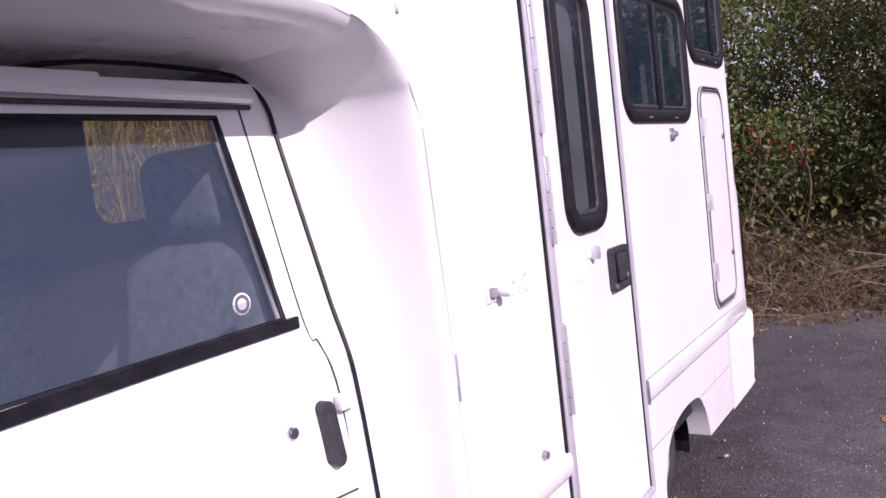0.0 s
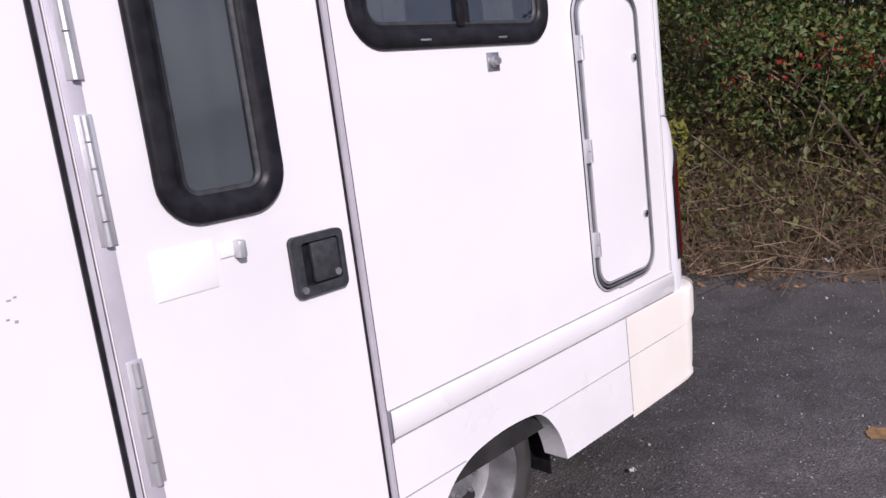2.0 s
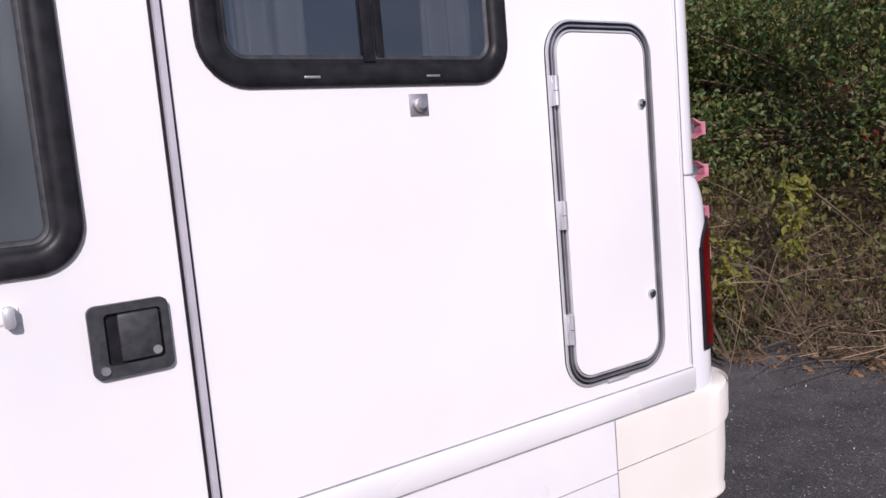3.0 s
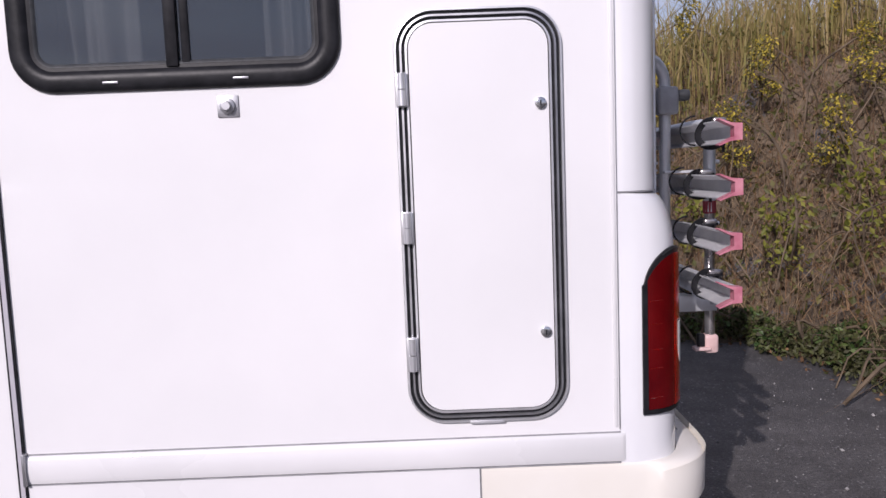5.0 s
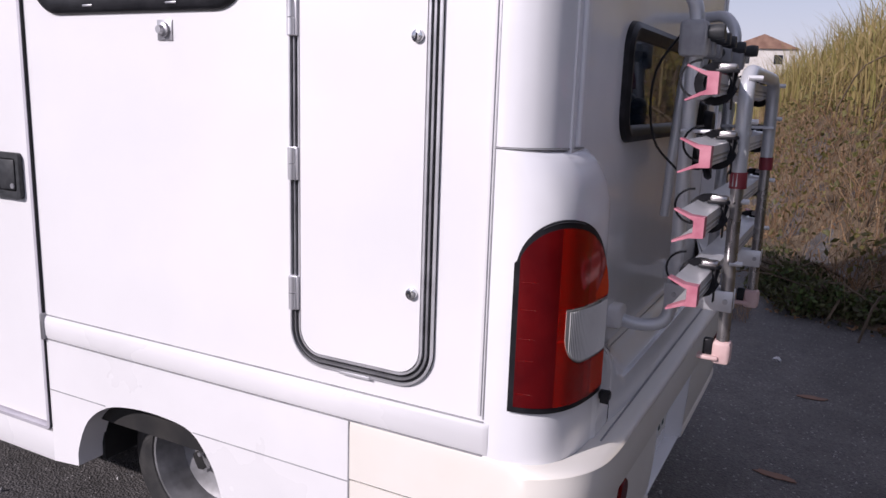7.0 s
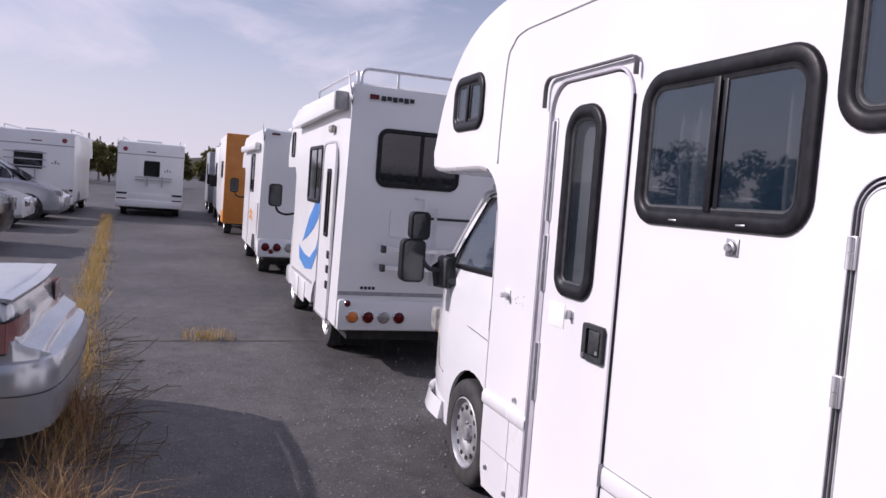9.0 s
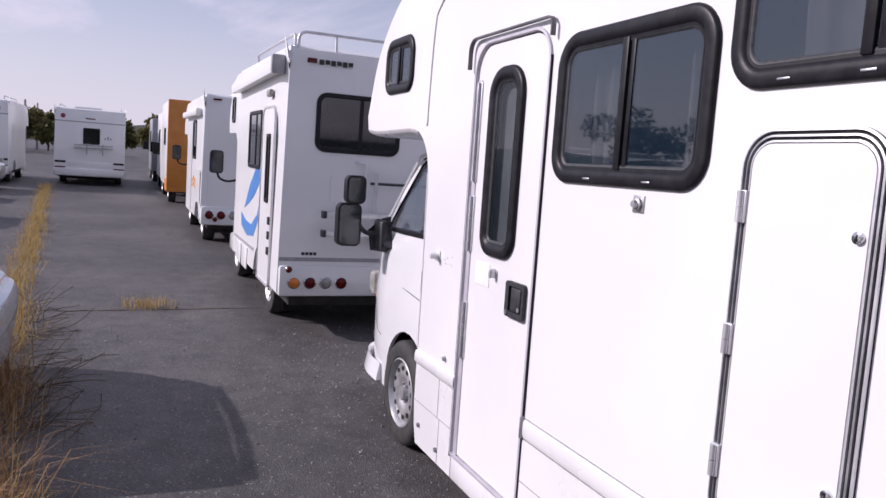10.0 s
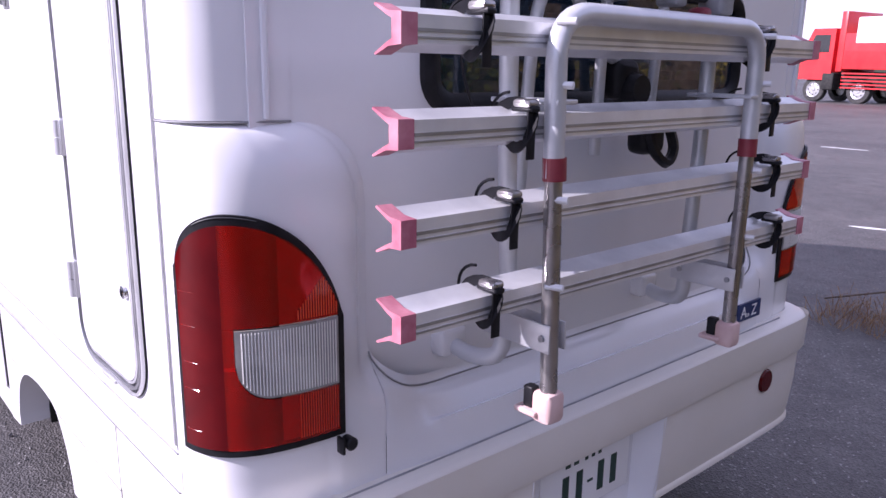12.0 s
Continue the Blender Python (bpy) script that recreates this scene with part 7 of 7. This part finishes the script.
# ---- plants on the verge ----
def stuff(ob, label, category):
    return tagged(ob, label, category, kind="stuff")


def jitter(n, cx, cy, rx, ry, seed):
    rng = random.Random(seed)
    return [(cx + rng.gauss(0, rx), cy + rng.gauss(0, ry)) for _ in range(n)]


# tall reeds along the top of the bank
stuff(blades("reeds", [(x, y, z) for x, y, z in scatter(10000, -0.5, 14, 3.6, 19, 4.6, 12, 11)], REED, (0.8, 1.9), (0.012, 0.03), 0.45, 0.6, seed=3), "tall yellow-green reeds on top of the bank", "reeds")
stuff(blades("reeds", scatter(5000, -3, 5, 7.0, 19, 1.5, 5, 19), REED, (0.5, 1.3), (0.012, 0.03), 0.28, 0.45, seed=31), "tall yellow-green reeds along the far verge", "reeds")
stuff(blades("dry_reed_stalks", scatter(6000, -0.5, 13, 3.0, 16, 4.2, 10, 12), STRAW, (0.7, 1.7), (0.006, 0.014), 0.25, 0.3, seed=4), "straw-coloured dry stalks on the bank", "dry grass")
stuff(blades("bank_weeds", scatter(11000, -1.0, 11, 2.4, 15, 0.9, 8.5, 25), DRYM, (0.15, 0.55), (0.004, 0.010), 1.9, 0.9, seed=35), "upright tan and brown weeds on the sunny bank", "weeds")
# brown undergrowth on the slope
stuff(blades("pale_undergrowth", scatter(26000, -1.5, 10, 2.2, 15, 0.25, 8.0, 17), DRYM, (0.12, 0.55), (0.003, 0.008), 1.3, 0.7, seed=9), "pale brown tangled dry weeds on the sunny slope", "weeds")
stuff(leaves("slope_leaves", [(x, y, z + 0.45 * ((i * 61) % 100) / 100) for i, (x, y, z) in enumerate(scatter(16000, -1, 8, 2.2, 13, 0.5, 6.0, 18))], LEAFO, (0.03, 0.09), seed=10), "olive leaves among the dry weeds", "weeds")
stuff(blades("dry_undergrowth", scatter(13000, 1.2, 9, -4, 2.6, 0.15, 4.0, 13), DRY, (0.12, 0.62), (0.003, 0.009), 2.0, 0.9, seed=5), "tangled brown dry weeds on the slope", "weeds")
stuff(blades("rusty_weeds", scatter(9000, -0.6, 8, 2.5, 12, 0.5, 5.5, 14), RUST, (0.15, 0.55), (0.004, 0.010), 1.5, 0.8, seed=6), "rust-brown upright weeds", "weeds")
# edge weeds take the shade-darkened leaf colour
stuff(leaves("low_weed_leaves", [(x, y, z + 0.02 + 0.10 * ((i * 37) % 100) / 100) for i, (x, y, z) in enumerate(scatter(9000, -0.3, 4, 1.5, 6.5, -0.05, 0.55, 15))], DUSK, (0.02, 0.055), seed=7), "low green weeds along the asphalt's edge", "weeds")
stuff(leaves("leaf_litter", [(x, y, z + 0.03 * ((i * 53) % 100) / 100) for i, (x, y, z) in enumerate(scatter(16000, -0.5, 7, -4, 9, -0.12, 3.0, 16))], RUST, (0.02, 0.06), seed=8, droop=0.0), "brown fallen leaves", "leaf litter")


def clump_spots(clumps, n, seed, flat=0.8):
    """Leaf places in uneven shells round clump centres (x, y, z, radius)."""
    rng = np.random.default_rng(seed)
    out = []
    total = sum(c[3] ** 2 for c in clumps)
    for x, y, z, r in clumps:
        k = int(n * r * r / total)
        d = rng.normal(size=(k, 3))
        d /= np.linalg.norm(d, axis=1)[:, None]
        rad = r * (0.55 + 0.55 * rng.random(k) ** 0.6)
        p = np.array([x, y, z]) + d * rad[:, None] * [1, 1, flat]
        out.append(p[p[:, 2] > 0.05])
    return np.concatenate(out)


def bush_clumps(seed, n, x0, x1, y0, y1, z0, z1, r0, r1):
    rng = random.Random(seed)
    return [(rng.uniform(x0, x1), rng.uniform(y0, y1), rng.uniform(z0, z1), rng.uniform(r0, r1)) for _ in range(n)]


def shrub(name, label, clumps, materials, n, size, base, seed, twigs=60):
    sh = thing(name, label, "shrub", (base[0], base[1], land(*base)))
    o = Vector((base[0], base[1], land(*base)))
    bm = bmesh.new()
    rng = random.Random(seed)
    for k in range(twigs):
        c = rng.choice(clumps)
        a = Vector((rng.gauss(0, 0.35), rng.gauss(0, 0.35), 0))
        b = Vector(c[:3]) - o + Vector((rng.gauss(0, c[3] * 0.5), rng.gauss(0, c[3] * 0.5), rng.gauss(0, c[3] * 0.4)))
        m = a.lerp(b, 0.5) + Vector((rng.gauss(0, 0.12), rng.gauss(0, 0.12), 0.15))
        pts = smooth_line([a, m, b], 3)
        sweep(pts, 0.004 + 0.008 * rng.random(), 4, bm)
    tagged(part("twig_mass", bm, SOIL, sh), "thin brown branches", kind="stuff")
    pts = clump_spots(clumps, n, seed) - np.array(o)
    rng2 = np.random.default_rng(seed)
    pick = rng2.random(len(pts))
    lo = 0.0
    for nm, m, share in materials:
        sel = (pick >= lo) & (pick < lo + share)
        lo += share
        tagged(leaves(nm, pts[sel], m, size, sh, "", seed + int(lo * 10)), kind="stuff")
    return sh


shrub("evergreen_bush", "dense dark green bush at the asphalt's edge", bush_clumps(5, 46, 4.0, 6.4, 0.0, 4.4, 0.75, 2.9, 0.35, 0.7), (("green_leaves", LEAFG, 0.6), ("olive_leaves", LEAFO, 0.4)), 70000, (0.03, 0.075), (5.2, 2.0), 21, 140)
shrub("evergreen_bush", "dense olive green bush beside dry twigs", bush_clumps(6, 46, 4.2, 7.0, -4.2, 0.2, 0.8, 3.0, 0.35, 0.75), (("olive_leaves", LEAFO, 0.6), ("green_leaves", LEAFG, 0.4)), 62000, (0.03, 0.075), (5.6, -2.0), 22, 140)
shrub("evergreen_bush", "tall olive bush covering the bank's crest", bush_clumps(7, 40, 6.4, 9.5, -4.0, 5.0, 1.6, 4.2, 0.5, 1.0), (("olive_leaves", LEAFO, 0.7), ("yellow_leaves", LEAFY, 0.1), ("green_leaves", LEAFG, 0.2)), 32000, (0.05, 0.11), (7.9, 0.5), 23, 120)
shrub("red_leaf_sprig", "small sprig of bright red leaves in the bush", [(3.75, 0.95, 1.42, 0.16), (3.7, 1.3, 1.36, 0.12), (3.85, 0.6, 1.50, 0.22), (3.8, 0.30, 1.38, 0.12), (3.9, 1.7, 1.75, 0.10)], (("red_leaves", LEAFR, 1.0),), 120, (0.03, 0.06), (4.1, 0.9), 24, 14)
for k, (x, y, r, hgt) in enumerate(((2.55, 1.75, 0.16, 0.55), (2.3, 2.1, 0.14, 0.45), (3.1, 1.6, 0.12, 0.75), (2.4, 4.5, 0.2, 0.75), (2.9, 4.1, 0.25, 0.9), (3.4, 3.6, 0.2, 1.0), (1.9, 5.1, 0.2, 0.7))):
    shrub("yellow_weed", "yellow-green leafy weed on the bank", [(x, y, land(x, y) + hgt * q, r * (0.7 + 0.3 * q)) for q in (0.45, 0.75, 1.0)], (("leaves", LEAFY, 1.0),), 230, (0.035, 0.08), (x, y), 30 + k, 8)
for k, (x, y) in enumerate(((1.4, 5.6), (1.7, 6.4), (1.2, 7.1), (2.4, 5.6), (1.1, 8.4), (3.2, 5.2), (1.2, 7.6), (2.0, 7.0), (3.0, 6.4), (3.9, 6.0), (2.8, 8.2), (4.4, 7.4), (3.6, 4.3), (4.8, 5.2))):
    z = land(x, y)
    shrub("goldenrod", "goldenrod with yellow flower heads", [(x + 0.1 * math.sin(q * 7 + k), y + 0.1 * math.cos(q * 5 + k), z + 0.55 + 0.45 * q, 0.12) for q in (0, 0.35, 0.7, 1.0)], (("flower_heads", GOLDEN, 0.5), ("leaves", LEAFO, 0.5)), 700, (0.02, 0.05), (x, y), 50 + k, 10)


def twigs(name, n, x0, x1, y0, y1, seed, material, label, long=(0.3, 0.9)):
    rng = random.Random(seed)
    bm = bmesh.new()
    for x, y, z in scatter(n, x0, x1, y0, y1, 0.05, 3.0, seed):
        a, l = rng.uniform(0, 6.28), rng.uniform(*long)
        up = rng.uniform(0.0, 0.5)
        d = Vector((math.cos(a), math.sin(a), up)) * l
        p = Vector((x, y, z + 0.02 + rng.uniform(0, 0.12)))
        sweep([p, p + d * 0.5 + Vector((rng.gauss(0, 0.05), rng.gauss(0, 0.05), 0.03)), p + d], rng.uniform(0.0015, 0.004), 4, bm)
    stuff(part(name, bm, material), label, "twigs")


stuff(blades("dead_weeds", [(-0.55 + 0.01 * ((k * 37) % 70), 3.75 + 0.006 * ((k * 53) % 90), 0.0) for k in range(500)], REDWEED, (0.05, 0.22), (0.002, 0.005), 1.4, 0.6, seed=66), "dead reddish weeds lying at the asphalt edge", "weeds")
twigs("fallen_twigs", 900, 1.8, 6, -4, 1.2, 61, DRY, "grey-brown fallen twigs", (0.2, 0.65))
twigs("pale_brushwood", 520, 2.4, 6, -3.4, 2.4, 62, DRYB, "pale bare brushwood lying over the dry weeds", (0.35, 1.1))
stuff(leaves("brush_leaves", [(x, y, z + 0.05 + 0.75 * ((i * 61) % 100) / 100) for i, (x, y, z) in enumerate(scatter(5200, 2.2, 6, -4, 2.6, 0.35, 2.6, 63))], LEAFO, (0.03, 0.09), seed=64), "sparse olive leaves among the dry brushwood", "weeds")
# dark leaf colour here stands in for shaded gaps under the brushwood
stuff(leaves("shade_leaves", [(x, y, z + 0.02 + 0.30 * ((i * 47) % 100) / 100) for i, (x, y, z) in enumerate(scatter(9000, 2.0, 6, -4, 2.6, 0.2, 2.8, 65))], DUSK, (0.03, 0.08), seed=67), "low brushwood leaves coloured dark as shaded gaps", "weeds")


# weeds in the crack beside the lane
def crack_y(x):
    return float(np.interp(x, [-26, -19.2, -11.5, -7.4, -5.4, -3.3, -1.5], [-3.4, -2.98, -2.47, -2.23, -2.06, -1.88, -1.75]))


rng_w = random.Random(71)
strip, strip2 = [], []
for k in range(11000):
    x = -2.2 - 22 * rng_w.random() ** 1.5
    dens = 0.5 + 0.5 * noise.noise((x * 2.3, 3.0, 0.0))
    if rng_w.random() < max(0.03, (dens - 0.41) * 3.6):
        (strip if x < -4.6 or rng_w.random() < 0.35 else strip2).append((x, crack_y(x) + rng_w.gauss(0, 0.09 if x > -5 else 0.075), 0.0))
stuff(blades("crack_grass", strip, GOLDG, (0.06, 0.30), (0.004, 0.009), 1.0, 0.6, seed=72), "dry golden grass growing from a crack in the asphalt", "grass")
stuff(blades("crack_weeds", strip2, REDWEED, (0.12, 0.48), (0.003, 0.007), 0.9, 0.6, seed=73), "reddish dry weeds growing from the crack", "weeds")
stuff(blades("crack_tuft", [(-6.72 + rng_w.gauss(0, 0.06), -1.05 + rng_w.gauss(0, 0.12), 0) for _ in range(160)], GOLDG, (0.06, 0.16), (0.004, 0.008), 0.9, 0.5, seed=74), "small yellow grass tuft in the asphalt", "grass")
bmw = bmesh.new()
for k in range(120):
    x = rng_w.uniform(-6.8, -3.2)
    p = Vector((x, crack_y(x) + rng_w.gauss(0.12, 0.1), 0.0))
    pts = [p]
    d = Vector((rng_w.gauss(-0.1, 0.5), abs(rng_w.gauss(0.4, 0.5)), rng_w.uniform(0.15, 0.8))).normalized()
    for j in range(4):
        d = (d + Vector((rng_w.gauss(0, 0.3), rng_w.gauss(0, 0.3), rng_w.gauss(-0.1, 0.2)))).normalized()
        pts.append(pts[-1] + d * rng_w.uniform(0.05, 0.13))
        pts[-1].z = max(0.01, pts[-1].z)
    sweep(pts, 0.0022, 4, bmw)
stuff(part("withered_stems", bmw, SOIL), "bare withered dark stems", "weeds")


def gravel():
    rng = random.Random(81)
    bm = bmesh.new()
    for k in range(2600):
        if k < 900:
            x, y = rng.gauss(-4.4, 0.8), rng.gauss(0.4, 0.45)
        else:
            x, y = rng.uniform(-8, 3), rng.uniform(-2.2, 2.8)
        if verge_depth(x, y) > -0.05:
            continue
        r = rng.uniform(0.003, 0.008) if k % 12 else rng.uniform(0.008, 0.014)
        m = Matrix.Translation((x, y, r * 0.4)) @ Euler((rng.random() * 6, rng.random() * 6, rng.random() * 6)).to_matrix().to_4x4() @ Matrix.Diagonal((r, r * 0.8, r * 0.6, 1))
        q = [bm.verts.new(m @ Vector(p)) for p in ((1, 0, 0), (-1, 0, 0), (0, 1, 0), (0, -1, 0), (0, 0, 1), (0, 0, -1))]
        for a, b, c in ((0, 2, 4), (2, 1, 4), (1, 3, 4), (3, 0, 4), (2, 0, 5), (1, 2, 5), (3, 1, 5), (0, 3, 5)):
            bm.faces.new((q[a], q[b], q[c]))
    stuff(part("loose_gravel", bm, PEBBLE, angle=10), "loose pale gravel on the asphalt", "gravel")


gravel()


# low shrubs whose dark colour deepens the motorhome's shade on the verge
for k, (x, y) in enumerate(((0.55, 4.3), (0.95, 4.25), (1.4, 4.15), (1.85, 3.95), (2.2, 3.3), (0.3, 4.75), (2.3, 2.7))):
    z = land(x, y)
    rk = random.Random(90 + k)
    shrub("dark_weed", "low weedy shrub, leaves coloured dark for the motorhome's shade", [(x + rk.gauss(0, 0.15), y + rk.gauss(0, 0.12), z + rk.uniform(0.02, 0.16), rk.uniform(0.07, 0.13)) for _ in range(6)], (("leaves", DUSK, 0.7), ("green_leaves", LEAFG, 0.3)), 1500, (0.02, 0.06), (x, y), 95 + k, 6)

for k, (x, y, h) in enumerate(((-58, 1.5, 3.2), (-63, 4.5, 3.4), (-70, -1.0, 2.8), (-78, -12, 3.2), (-72, -16, 3.0), (-80, -20, 3.6), (-85, 8, 4.0), (-66, -20, 3.0), (-66, -8.3, 3.2), (-72, -6.9, 3.0), (-75, -9.5, 3.4), (-46, -34, 6.0), (-40, -37, 5.2), (-34, -38, 6.2), (-29, -40, 5.4), (-23, -41, 6.4), (-17, -40, 5.2), (-11, -42, 6.0), (-5, -40, 5.6), (2, -42, 6.2))):
    far_tree(x, y, h, 300 + k)
